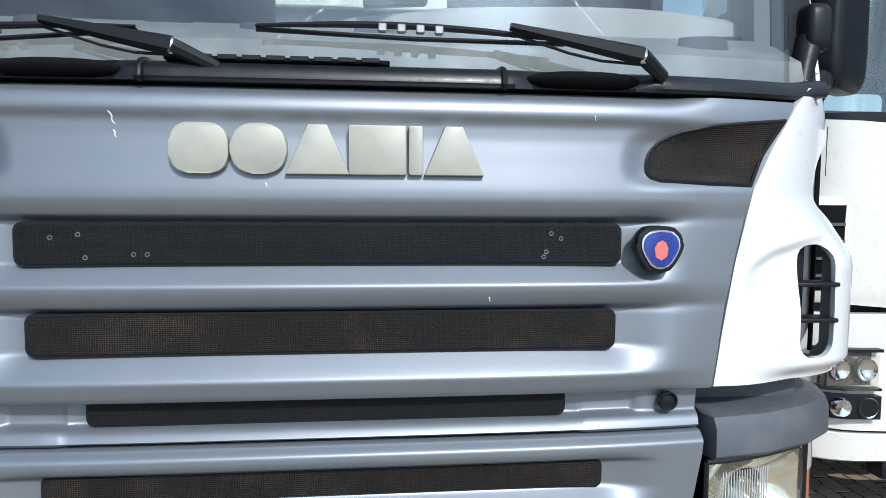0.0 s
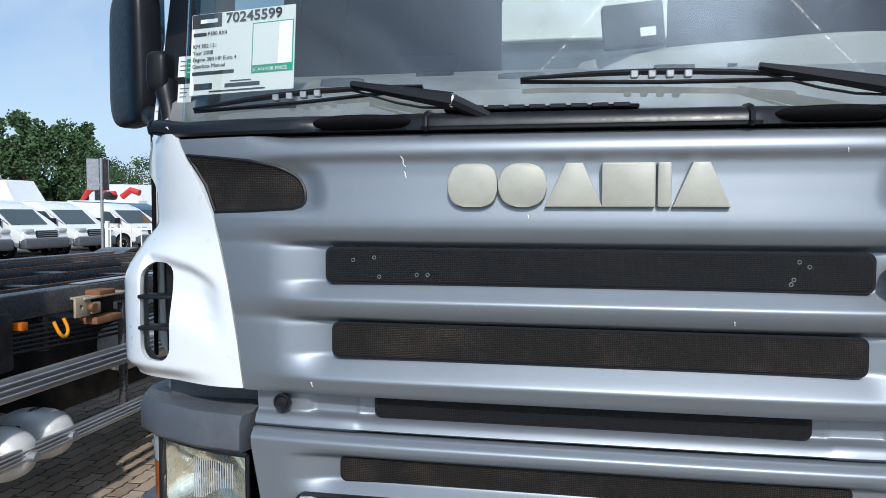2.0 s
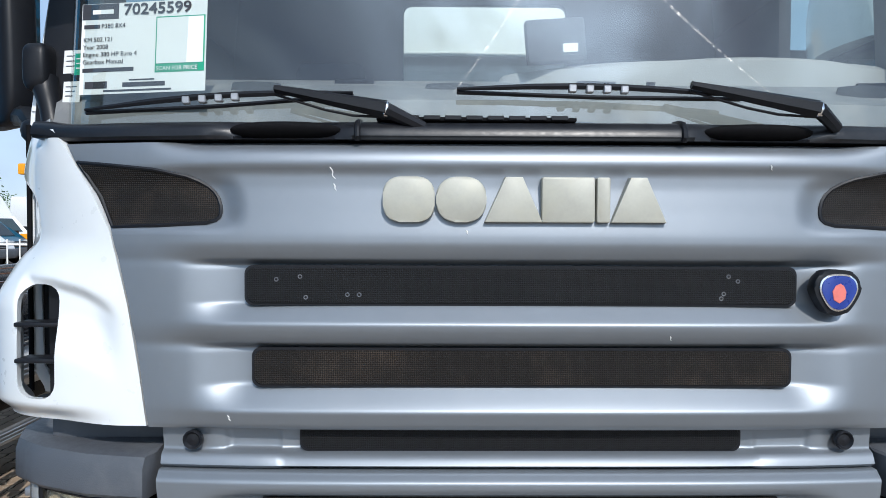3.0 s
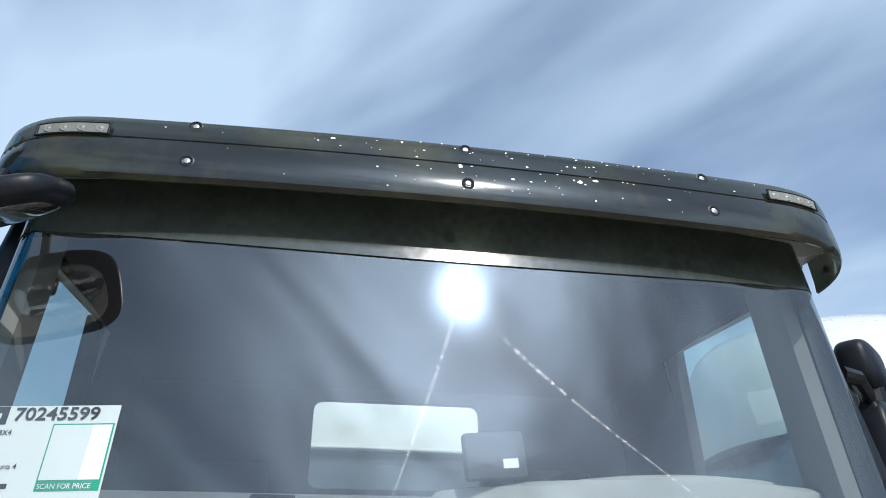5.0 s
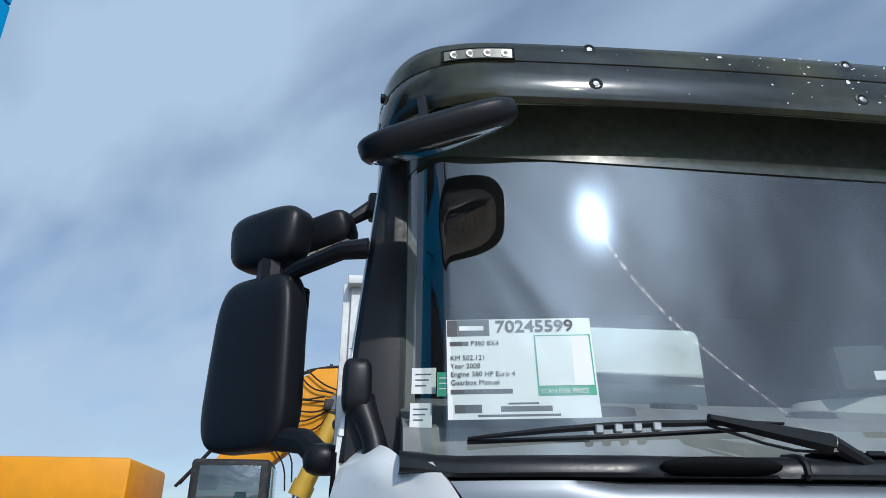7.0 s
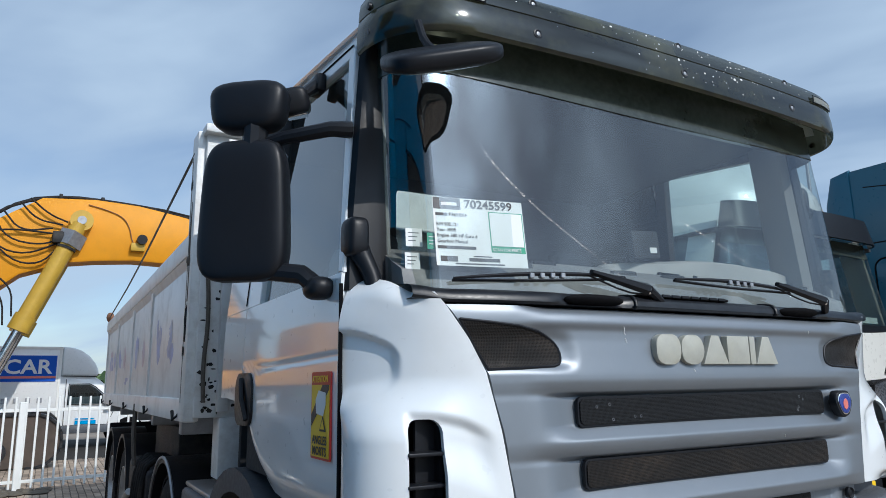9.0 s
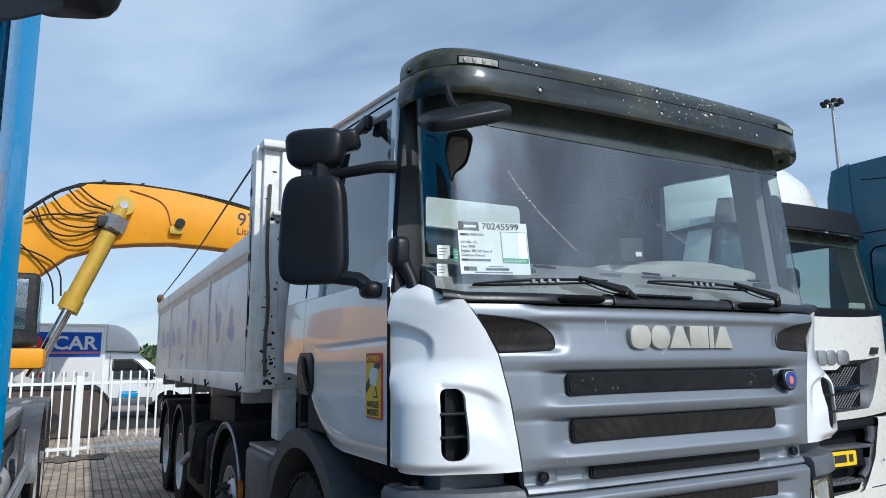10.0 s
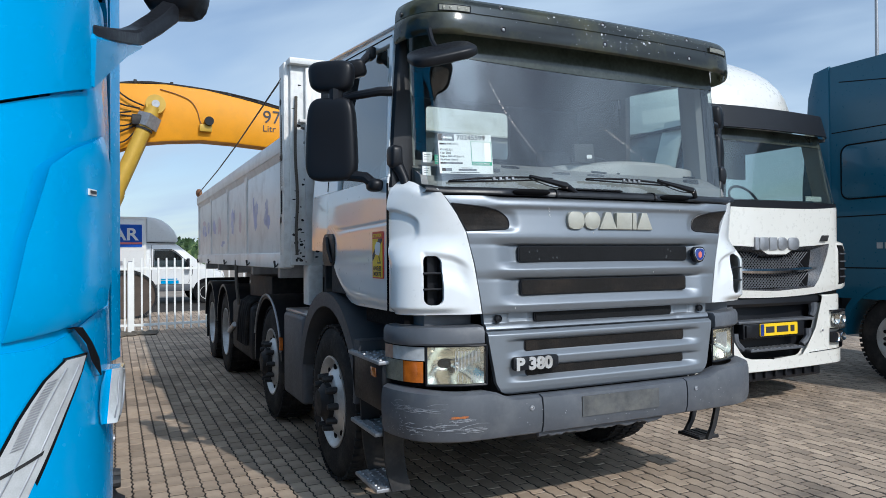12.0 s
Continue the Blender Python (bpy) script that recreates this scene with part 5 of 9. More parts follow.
    for y, bow in ((0.36, 0.03), (0.74 if s < 0 else 0.58, 0.0)):
        strap = loft(B(), [[(s * (x + dx), y + bow * math.sin(k * 2.6) + dy, z) for dx, dy in ((-half, 0), (half, 0), (half, 0.022), (-half, 0.022))] for k, x, z in ((0, 1.165, 0.68), (0.25, 1.16 + (0.055 - half) * 1.2, 0.55), (0.5, 1.15 + (0.055 - half) * 1.6, 0.42), (0.75, 1.135 + (0.055 - half) * 1.1, 0.32), (1.0, 1.115, 0.238))])
        part("step_hanger", strap, FRAME, stepbox, angle=50)
# Unseen spring-like bars, added to keep sky light from under the truck.
for s in (-1, 1):
    part("leaf_spring", tube(B(), [(s * 0.45, 0.55, 0.60), (s * 0.45, 1.0, 0.50), (s * 0.45, 1.46, 0.46), (s * 0.45, 2.0, 0.52), (s * 0.45, 2.4, 0.62)], 0.05, 8, 1), FRAME, truck, "unseen spring-shaped bar added to shade the ground")
# Unseen box added to stop sunlight leaking onto the ground under the cab.
part("radiator", box(B(), (-0.78, 0.22, 0.505), (0.78, 0.34, 1.22), 0.02), GAP, truck, "unseen dark box behind the grille that stops sunlight")
# Unseen block below the engine, added for more shade on the ground.
part("oil_sump", box(B(), (-0.30, 0.55, 0.34), (0.30, 1.30, 0.58), 0.06, 3), FRAME, truck)


# wheels
AXLES = [1.46, 3.42, 6.28, 7.65]
R = 0.515
tyre_prof = [(-0.14, 0.30), (-0.150, 0.33), (-0.157, 0.40), (-0.150, 0.455), (-0.132, 0.490), (-0.10, R - 0.006), (-0.05, R), (0.05, R), (0.10, R - 0.006), (0.132, 0.490), (0.150, 0.455), (0.157, 0.40), (0.150, 0.33), (0.14, 0.30)]


def tyre_mesh():
    bm = lathe(B(), tyre_prof, (0, 0, 0), 56, "X")
    for k in range(56):
        a0 = 2 * math.pi * k / 56
        for x0, x1, sh in ((-0.142, -0.075, 0), (-0.062, -0.008, 0.5), (0.008, 0.062, 0), (0.075, 0.142, 0.5)):
            q = Matrix.Rotation(a0 + sh * 0.05, 4, "X")
            lo = R - 0.022 if abs(x0 + x1) > 0.15 else R - 0.004
            box(bm, (x0, -0.019, lo), (x1, 0.019, R + 0.010 - (0.012 if abs(x0 + x1) > 0.15 else 0)), 0, 1, q)
    return finish(bm)


def rim_front():
    bm = lathe(B(), [(-0.13, 0.300), (-0.150, 0.305), (-0.152, 0.295), (-0.135, 0.285), (-0.11, 0.262), (-0.10, 0.25), (-0.115, 0.225), (-0.150, 0.19), (-0.165, 0.17), (-0.168, 0.10), (-0.05, 0.09), (0.12, 0.27), (0.13, 0.30)], (0, 0, 0), 48, "X")
    return finish(bm)


def rim_rear():
    bm = lathe(B(), [(-0.13, 0.300), (-0.150, 0.305), (-0.152, 0.295), (-0.13, 0.28), (-0.05, 0.27), (0.02, 0.262), (0.04, 0.20), (0.05, 0.12), (0.10, 0.11), (0.12, 0.27), (0.13, 0.30)], (0, 0, 0), 48, "X")
    return finish(bm)


def hub_mesh(front):
    o = -0.165 if front else 0.03
    bm = lathe(B(), [(o, 0.13), (o - 0.035, 0.125), (o - 0.05, 0.10), (o - 0.075, 0.085), (o - 0.08, 0.0)], (0, 0, 0), 28, "X")
    return finish(bm)


def nut_mesh(front):
    o = -0.165 if front else 0.03
    bm = cyl(B(), (o + 0.01, 0, 0), (o - 0.035, 0, 0), 0.024, 0.022, 10)
    cyl(bm, (o - 0.035, 0, 0), (o - 0.06, 0, 0), 0.022, 0.017, 10)
    return finish(bm)


def hole_mesh():
    return finish(pod(B(), (0, 0, 0), 0.006, 0.030, 0.022, None, 12, 2.2))


MESH = {"tyre": tyre_mesh(), "rim1": rim_front(), "rim0": rim_rear(), "hub1": hub_mesh(1), "hub0": hub_mesh(0), "nut1": nut_mesh(1), "nut0": nut_mesh(0), "hole": hole_mesh()}
BOLT = material("hub_bolt_black", (0.015, 0.015, 0.016), 0.6, 0, 0.3, 30)


def wheel(parent, x, y, side, front, nuts=10, rim_mat=None, lookup=MESH, z=R):
    """A lorry wheel with its face towards -x when side is -1."""
    m = pose(x, y, z, 0, 0, 0 if side < 0 else 180)
    k = str(int(front))
    w = part("wheel", lookup["tyre"], TYRE, parent, "worn lorry tyre on a steel rim", at=m)
    r = part("rim", lookup["rim" + k], rim_mat or RIM, w, at=pose(0, 0, 0))
    part("hub", lookup["hub" + k], FRAME, w, at=pose(0, 0, 0))
    for i in range(nuts):
        a = 2 * math.pi * i / nuts
        part("wheel_nut", lookup["nut" + k], BOLT, w, at=pose(0, 0.168 * math.cos(a), 0.168 * math.sin(a)))
    # The rim is solid: near-black pods stand for the shade in its holes.
    if front:
        for i in range(10):
            a = 2 * math.pi * (i + 0.5) / 10
            part("rim_hole", lookup["hole"], GAP, w, at=pose(-0.122, 0.228 * math.cos(a), 0.228 * math.sin(a), 45 * 0, 0, 0))
    return w


for i, y in enumerate(AXLES):
    for s in (-1, 1):
        if i < 2:
            wheel(truck, s * 1.035, y, s, True)
        else:
            wheel(truck, s * 1.04, y, s, False)
            wheel(truck, s * 0.70, y, s, True, 0)
    part("axle", cyl(B(), (-0.95, y, R), (0.95, y, R), 0.07, 0.07, 14), FRAME, truck)

# arches over the first two axles
def arch(name, yc, r0, r1, x0, x1, a0, a1, mat, drop=0.0, label=""):
    bm = B()
    rings = []
    for a in steps(a0, a1, 18):
        c, sn = math.cos(radians(a)), math.sin(radians(a))
        rings.append([(x0, yc + r0 * c, R + r0 * sn), (x1, yc + r0 * c, R + r0 * sn), (x1, yc + r1 * c, R + r1 * sn), (x0, yc + r1 * c, R + r1 * sn)])
    loft(bm, rings)
    return part(name, bm, mat, truck, label)


for s in (-1, 1):
    x0, x1 = sorted((s * 0.86, s * 1.222))
    arch("wheel_arch", AXLES[0], 0.640, 0.735, x0, x1, 15, 165, ARCH, label="dark grey front wheel arch")
    bm = loft(B(), [[(x, y, z) for x in (x0, x1) for y, z in ()] or [(x0, AXLES[0] - 0.71 , 1.0), (x1, AXLES[0] - 0.71, 1.0), (x1, AXLES[0] - 0.60, 1.0), (x0, AXLES[0] - 0.60, 1.0)], [(x0, AXLES[0] - 0.62, 0.62), (x1, AXLES[0] - 0.62, 0.62), (x1, AXLES[0] - 0.58, 0.62), (x0, AXLES[0] - 0.58, 0.62)]])
    part("arch_flap", bm, ARCH, truck)
    arch("mudguard", AXLES[1], 0.585, 0.625, x0, x1, -5, 172, BLACK, label="black plastic mudguard")
    rim_ = B()
    tube(rim_, [(s * 1.225, AXLES[1] + 0.62 * math.cos(radians(a)), R + 0.62 * math.sin(radians(a))) for a in steps(20, 165, 20)], 0.010, 6)
    part("mudguard_edge", rim_, STEEL, truck)
    for y in AXLES[2:]:
        arch("mudguard", y, 0.585, 0.62, x0, x1, 8, 172, BLACK, label="black plastic mudguard")
    # grey box between the steered axles
    bxs = sorted((s * 0.88, s * 1.215))
    part("side_tank", box(B(), (bxs[0], AXLES[0] + 0.66, 0.36), (bxs[1], AXLES[1] - 0.66, 1.03), 0.03, 3), BUMPER, truck, "dark grey side tank")
    part("tank_lid", box(B(), (bxs[0] + 0.03, AXLES[0] + 0.67, 1.03), (bxs[1] - 0.02, AXLES[1] - 0.62, 1.055), 0.008), ALU, truck)
    part("side_marker", box(B(), (s * 1.222, AXLES[1] - 0.645, 0.70), (s * 1.238, AXLES[1] - 0.60, 0.80), 0.004), AMBER, truck)
    part("fuel_tank", box(B(), (bxs[0] - 0.1 * (s > 0), AXLES[1] + 0.80, 0.40), (bxs[1] - 0.05, AXLES[2] - 0.75, 0.98), 0.05, 3), FRAME, truck, "black tank behind the second axle")
    hoses = B()
    for k in range(5):
        y = AXLES[1] + 0.95 + 0.12 * k
        tube(hoses, [(s * 1.0, y, 1.02), (s * 1.20, y - 0.03, 1.04), (s * 1.235, y + 0.02, 0.85), (s * 1.235, y + 0.10, 0.55)], 0.025, 8, 1)
    part("hose", hoses, TYRE, truck, "black hoses hung over the tank")
    part("rail_bar", tube(B(), [(s * 1.23, AXLES[2] - 1.0, 0.70), (s * 1.23, AXLES[2] - 0.62, 0.58)], 0.03, 8), ALU, truck)

for s in (-1, 1):
    x = s * 0.40
    part("frame_rail", box(B(), (x - 0.04, 0.30, 0.80), (x + 0.04, 8.6, 1.07), 0.01), FRAME, truck, "black chassis rail")
part("engine_block", box(B(), (-0.45, 0.35, 0.55), (0.45, 2.2, 1.2), 0.05), FRAME, truck, "dark engine and gearbox under the cab")
part("under_tray", box(B(), (-0.7, 0.15, 0.60), (0.7, 0.45, 1.0), 0.05), FRAME, truck)
part("subframe", box(B(), (-0.52, 2.45, 1.10), (0.52, 8.7, 1.30), 0.01), FRAME, truck)
for y in (3.0, 4.3, 5.3, 6.9, 8.3):
    part("cross_member", box(B(), (-1.20, y - 0.05, 1.30), (1.20, y + 0.05, 1.42), 0.008), STEEL, truck)

for s in (-1, 1):
    part("mud_flap", box(B(), (s * 0.86 - 0.33, AXLES[3] + 0.66, 0.24), (s * 0.86 + 0.33, AXLES[3] + 0.675, 1.16), 0.005, 1), BLACK, truck, "black rubber mud flap")
part("rear_bar", box(B(), (-1.15, AXLES[3] + 0.80, 0.78), (1.15, AXLES[3] + 0.90, 0.95), 0.01), FRAME, truck)
part("under_floor", box(B(), (-1.0, 4.3, 0.62), (1.0, AXLES[2] - 0.7, 1.28), 0.03), FRAME, truck)
part("axle_box", box(B(), (-0.55, AXLES[2] - 0.5, 0.40), (0.55, AXLES[3] + 0.5, 1.1), 0.05), FRAME, truck)

# tipper body
FADED = material("faded_blue_print", (0.46, 0.47, 0.66), 0.5, 0, 0.3, 5, dirt=(0.70, 0.69, 0.68), dirt_amount=1.0, dirt_scale=6)
FADED_RED = material("faded_red_print", (0.66, 0.54, 0.57), 0.5, 0, 0.3, 5, dirt=(0.70, 0.68, 0.66), dirt_amount=1.0, dirt_scale=7)
body_top, body_low, y0, y1 = 2.47, 1.46, 2.52, 8.95
tub = part("tipper_body", box(B(), (-1.20, y0, body_low - 0.04), (1.20, y1, body_low + 0.02), 0.01), BODY_ALU, truck, "worn aluminium tipper tub")
for s in (-1, 1):
    wall = part("body_side", box(B(), (s * 1.225 - 0.014, y0, body_low + 0.02), (s * 1.225 + 0.014, y1, body_top - 0.10), 0.004), BODY_ALU, tub, "worn aluminium drop side with faded lettering")
    part("top_rail", box(B(), (s * 1.225 - 0.045, y0, body_top - 0.13), (s * 1.225 + 0.035, y1, body_top), 0.012), BODY_ALU, tub)
    part("bottom_rail", box(B(), (s * 1.225 - 0.035, y0, body_low - 0.07), (s * 1.225 + 0.032, y1, body_low + 0.06), 0.010), BODY_ALU, tub)
    for y in (2.62, 4.35, 5.7, 7.3, 8.85):
        post = prism(B(), [(y - 0.035, body_low), (y + 0.035, body_low), (y + 0.035, body_top - 0.26), (y + 0.10, body_top - 0.115), (y - 0.10, body_top - 0.115), (y - 0.035, body_top - 0.26)], "x", s * 1.236, s * 1.253, 0.004, 1)
        part("side_post", post, BODY_ALU, tub)
    ledge = prism(B(), [(s * 1.225, body_top - 0.135), (s * 1.262, body_top - 0.125), (s * 1.240, body_top - 0.185), (s * 1.225, body_top - 0.20)], "y", y0, y1)
    part("rail_ledge", ledge, BODY_ALU, tub)
    rnd = random.Random(77)
    for yc, zc, w, h, mat_ in ((8.15, 1.90, 0.30, 0.17, FADED), (8.10, 1.98, 0.26, 0.06, FADED_RED), (7.62, 1.92, 0.14, 0.16, FADED), (6.95, 1.90, 0.20, 0.16, FADED), (6.45, 1.88, 0.18, 0.15, FADED_RED), (6.15, 1.66, 0.20, 0.05, FADED), (5.3, 1.90, 0.20, 0.18, FADED), (4.75, 1.92, 0.15, 0.17, FADED_RED), (3.9, 1.90, 0.20, 0.18, FADED), (3.3, 1.88, 0.16, 0.16, FADED)):
        blot = B()
        for _ in range(5):
            cy, cz, a0, b0 = yc + rnd.uniform(-0.5, 0.5) * w, zc + rnd.uniform(-0.5, 0.5) * h, w * rnd.uniform(0.3, 0.7), h * rnd.uniform(0.3, 0.8)
            off = 1.2396 + 0.0004 * _
            blot.faces.new([blot.verts.new((s * off, cy + a0 * rnd.uniform(0.5, 1.1) * math.cos(q), cz + b0 * rnd.uniform(0.5, 1.1) * math.sin(q))) for q in steps(0, 5.7, 11)])
        part("faded_mark", blot, mat_, wall)
    for y in (2.75, 4.1, 5.7, 7.3, 8.7):
        part("rope_hook", tube(B(), [(s * 1.255, y, body_low - 0.03), (s * 1.285, y, body_low - 0.06), (s * 1.285, y + 0.03, body_low - 0.01)], 0.010, 6), FRAME, tub)
part("tailgate", box(B(), (-1.22, y1 - 0.03, body_low), (1.22, y1 + 0.03, body_top), 0.01), BODY_ALU, tub)
head = part("headboard", box(B(), (-1.24, 2.36, 1.42), (1.24, 2.44, 3.02), 0.006), BODY_WHITE, truck, "tall scuffed white headboard of the tipper body")
for s in (-1, 1):
    part("headboard_post", box(B(), (s * 1.235 - 0.05, 2.40, 1.40), (s * 1.235 + 0.03, 2.56, 3.03), 0.008), BODY_WHITE, head)
    part("headboard_rib", box(B(), (s * 1.10 - 0.03, 2.32, 1.45), (s * 1.10 + 0.03, 2.37, 2.98), 0.006), BODY_WHITE, head)
    part("latch_rod", tube(B(), [(s * 1.275, 2.52, 1.5), (s * 1.275, 2.52, 2.9)], 0.012, 8), FRAME, head)
    for z in (1.75, 2.25, 2.7):
        part("latch", box(B(), (s * 1.27 - 0.015, 2.48, z), (s * 1.27 + 0.02, 2.56, z + 0.06), 0.005), FRAME, head)
    part("board_foot", box(B(), (s * 1.05 - 0.06, 2.34, 1.10), (s * 1.05 + 0.06, 2.5, 1.42), 0.01), BODY_WHITE, head)
scuff = B()
rnd = random.Random(31)
for _ in range(46):
    y, z, r = 2.41 + rnd.random() * 0.14, rnd.uniform(1.42, 2.1), rnd.uniform(0.004, 0.016)
    scuff.faces.new([scuff.verts.new((-1.2655 - 0.0007, y + r * rnd.uniform(0.4, 1) * math.cos(a), z + r * rnd.uniform(0.6, 2.0) * math.sin(a))) for a in (0, 1, 2.1, 3.2, 4.3, 5.4)])
part("rust_spot", scuff, RUST, head, "rust spots on the post")["kind"] = "stuff"
part("cord_hook", tube(B(), [(-1.275, 2.47, 2.05), (-1.29, 2.47, 1.98), (-1.285, 2.47, 1.86), (-1.28, 2.485, 1.82), (-1.28, 2.50, 1.86)], 0.009, 6, 1), FRAME, head)
part("cord", tube(B(), [(-1.278, 2.47, 2.62), (-1.284, 2.475, 2.4), (-1.279, 2.465, 2.22), (-1.280, 2.47, 2.05)], 0.010, 6, 2), ROPE, head, "dark rubber cord with a hook")
part("cord_knot", pod(B(), (-1.285, 2.47, 2.28), 0.018, 0.022, 0.03, None, 10, 2), ROPE, head)
rnd = random.Random(23)
bm = B()
for _ in range(70):
    x, z = -rnd.uniform(1.02, 1.22), 1.44 + abs(rnd.gauss(0, 0.16)) if rnd.random() < 0.6 else rnd.uniform(1.5, 2.9)
    w, h = rnd.uniform(0.004, 0.022), rnd.uniform(0.003, 0.014)
    bm.faces.new([bm.verts.new((x + w * rnd.uniform(0.6, 1.3) * math.cos(a), 2.3585, z + h * rnd.uniform(0.5, 1.4) * math.sin(a))) for a in (0, 1.0, 2.1, 3.1, 4.2, 5.3)])
part("scuff", bm, FRAME, head, "dark scuffs in the white paint")["kind"] = "stuff"
part("headboard_rail", box(B(), (-1.18, 2.318, 2.545), (1.18, 2.358, 2.572), 0.006), BODY_WHITE, head)
part("headboard_top", box(B(), (-1.26, 2.30, 3.0), (1.26, 2.56, 3.05), 0.008), BODY_WHITE, head)
part("cord", tube(B(), [(-1.20, 2.34, 2.75), (-1.215, 2.33, 2.3), (-1.19, 2.33, 1.95), (-1.21, 2.33, 1.7), (-1.20, 2.33, 1.5)], 0.012, 6, 2), ROPE, head, "dark knotted cord")
part("tarp_rope", tube(B(), [(-1.28, 2.5, 2.92), (-1.27, 5.6, 2.66), (-1.26, 8.75, 2.52)], 0.008, 6, 1), ROPE, truck, "taut rope over the tipper side")
part("rope_knot", pod(B(), (-1.25, 8.8, 2.53), 0.05, 0.12, 0.07, None, 12, 2), RUST, truck)
part("hanging_rope", tube(B(), [(-1.25, 5.0, 1.45), (-1.26, 4.95, 1.2), (-1.24, 4.9, 0.95)], 0.02, 6, 1), ROPE, truck)

# sheet, slips and warning sticker
def pane_place(x, z):
    """A matrix on the inside of the windscreen, with its x along the glass."""
    yx = 0.06 * x + 0.128 * x ** 3
    return Matrix.Translation((x, glass_y(x, z) + 0.004, z)) @ pose(0, 0, 0, -math.degrees(math.atan(0.112)), 0, math.degrees(math.atan(yx)))


offer = thing("price_sheet", "white printed sales sheet taped inside the windscreen", "sheet", (-0.84, 0.15, 2.02))
pm = pane_place(-0.840, 2.018) @ pose(0, 0, 0, 0, -1.0, 0)
def slab(x0, z0, x1, z1, y0=-0.0005, y1=0.0005):
    return box(B(), (x0, y0, z0), (x1, y1, z1))


def on_offer(name, bm, mat, label=""):
    me = finish(bm) if isinstance(bm, bmesh.types.BMesh) else bm
    me.transform(pm)
    return part(name, me, mat, offer, label)


on_offer("paper", slab(-0.1485, -0.105, 0.1485, 0.105), PAPER, "white paper sheet")
on_offer("header_patch", slab(-0.147, 0.068, -0.060, 0.104, -0.0012, -0.0008), INK, "dark header patch")
on_offer("logo_bar", slab(-0.122, 0.080, -0.072, 0.090, -0.0022, -0.0016), PAPER)
on_offer("code_frame", slab(0.030, -0.060, 0.145, 0.068, -0.0012, -0.0008), GREEN_INK)
on_offer("code_field", slab(0.033, -0.040, 0.142, 0.065, -0.0022, -0.0016), PAPER)


def put_text(text, size, x, z, mat, wide=1.0):
    me = writing(text, size, 0.0002, bold=0.0006 if size > 0.03 else 0.0)
    me.transform(Matrix.Translation((x, -0.0026, z)) @ Matrix.Diagonal((wide, 1, 1, 1)))
    on_offer("print", me, mat)


put_text("70245599", 0.036, -0.048, 0.076, INK, 1.12)
put_text("SCAN FOR PRICE", 0.0135, 0.034, -0.056, PAPER, 0.93)
for i, tx in enumerate(("KM 502.121", "Year 2008", "Engine 380 HP Euro 4", "Gearbox Manual")):
    put_text(tx, 0.0145, -0.142, 0.016 - i * 0.0172, INK)
put_text("P380 8X4", 0.0145, -0.100, 0.047, INK)
for x0, z0, x1, z1 in ((-0.142, 0.047, -0.104, 0.056), (-0.142, -0.054, -0.02, -0.045), (-0.045, -0.090, 0.055, -0.080), (-0.135, -0.092, -0.082, -0.076), (-0.09, -0.100, 0.07, -0.096), (-0.03, -0.076, 0.03, -0.073)):
    on_offer("print_bar", slab(x0, z0, x1, z1, -0.0016, -0.0010), INK)
for k, (x, z, w, h, mat) in enumerate(((-1.030, 2.000, 0.05, 0.055, PAPER), (-0.992, 1.985, 0.03, 0.05, GREEN_INK), (-1.035, 1.93, 0.045, 0.05, PAPER))):
    slip = thing("window_slip", "small pale slip stuck inside the windscreen" if mat is PAPER else "small green slip stuck inside the windscreen", "sticker", (x, 0.18, z), "slips on the windscreen")
    me = finish(box(B(), (-w / 2, -0.0005, -h / 2), (w / 2, 0.0005, h / 2))); me.transform(pane_place(x, z) @ Matrix.Translation((0, 0.003, 0)))
    part("slip", me, mat, slip)
    for j in range(3):
        me = finish(box(B(), (-w * 0.35, -0.0014, h * (0.25 - 0.22 * j) - 0.0012), (w * (0.3 - 0.1 * j), -0.0008, h * (0.25 - 0.22 * j) + 0.0012))); me.transform(pane_place(x, z) @ Matrix.Translation((0, 0.003, 0)))
        part("slip_bar", me, BUMPER if mat is PAPER else PAPER, slip)

warn = thing("warning_sticker", "red and yellow blind-spot warning sticker on the door", "sticker", (-1.22, 0.45, 1.49))
wm = pose(-1.2165, 0.452, 1.494, 0, 0, -90)
def on_warn(name, bm, mat):
    me = finish(bm) if isinstance(bm, bmesh.types.BMesh) else bm
    me.transform(wm)
    return part(name, me, mat, warn)


on_warn("backing", prism(B(), round_rect(-0.082, -0.126, 0.082, 0.126, 0.008), "y", -0.0012, 0.004), RED_INK)
on_warn("yellow_field", slab(-0.076, -0.119, 0.076, 0.088, -0.0024, -0.0018), YELLOW_INK)
on_warn("black_band", prism(B(), [(-0.076, -0.035), (-0.076, 0.0), (0.02, 0.088), (0.076, 0.088), (0.076, 0.075)], "y", -0.0034, -0.003), INK)
on_warn("lorry_shape", prism(B(), [(-0.03, 0.005), (0.03, -0.002), (0.05, 0.03), (0.05, 0.065), (-0.01, 0.072), (-0.035, 0.045)], "y", -0.0044, -0.004), PAPER)
on_warn("triangle", prism(B(), [(0.0, -0.045), (0.055, -0.045), (0.028, 0.0)], "y", -0.0044, -0.004), INK)
on_warn("triangle_field", prism(B(), [(0.010, -0.039), (0.045, -0.039), (0.028, -0.010)], "y", -0.0054, -0.005), YELLOW_INK)
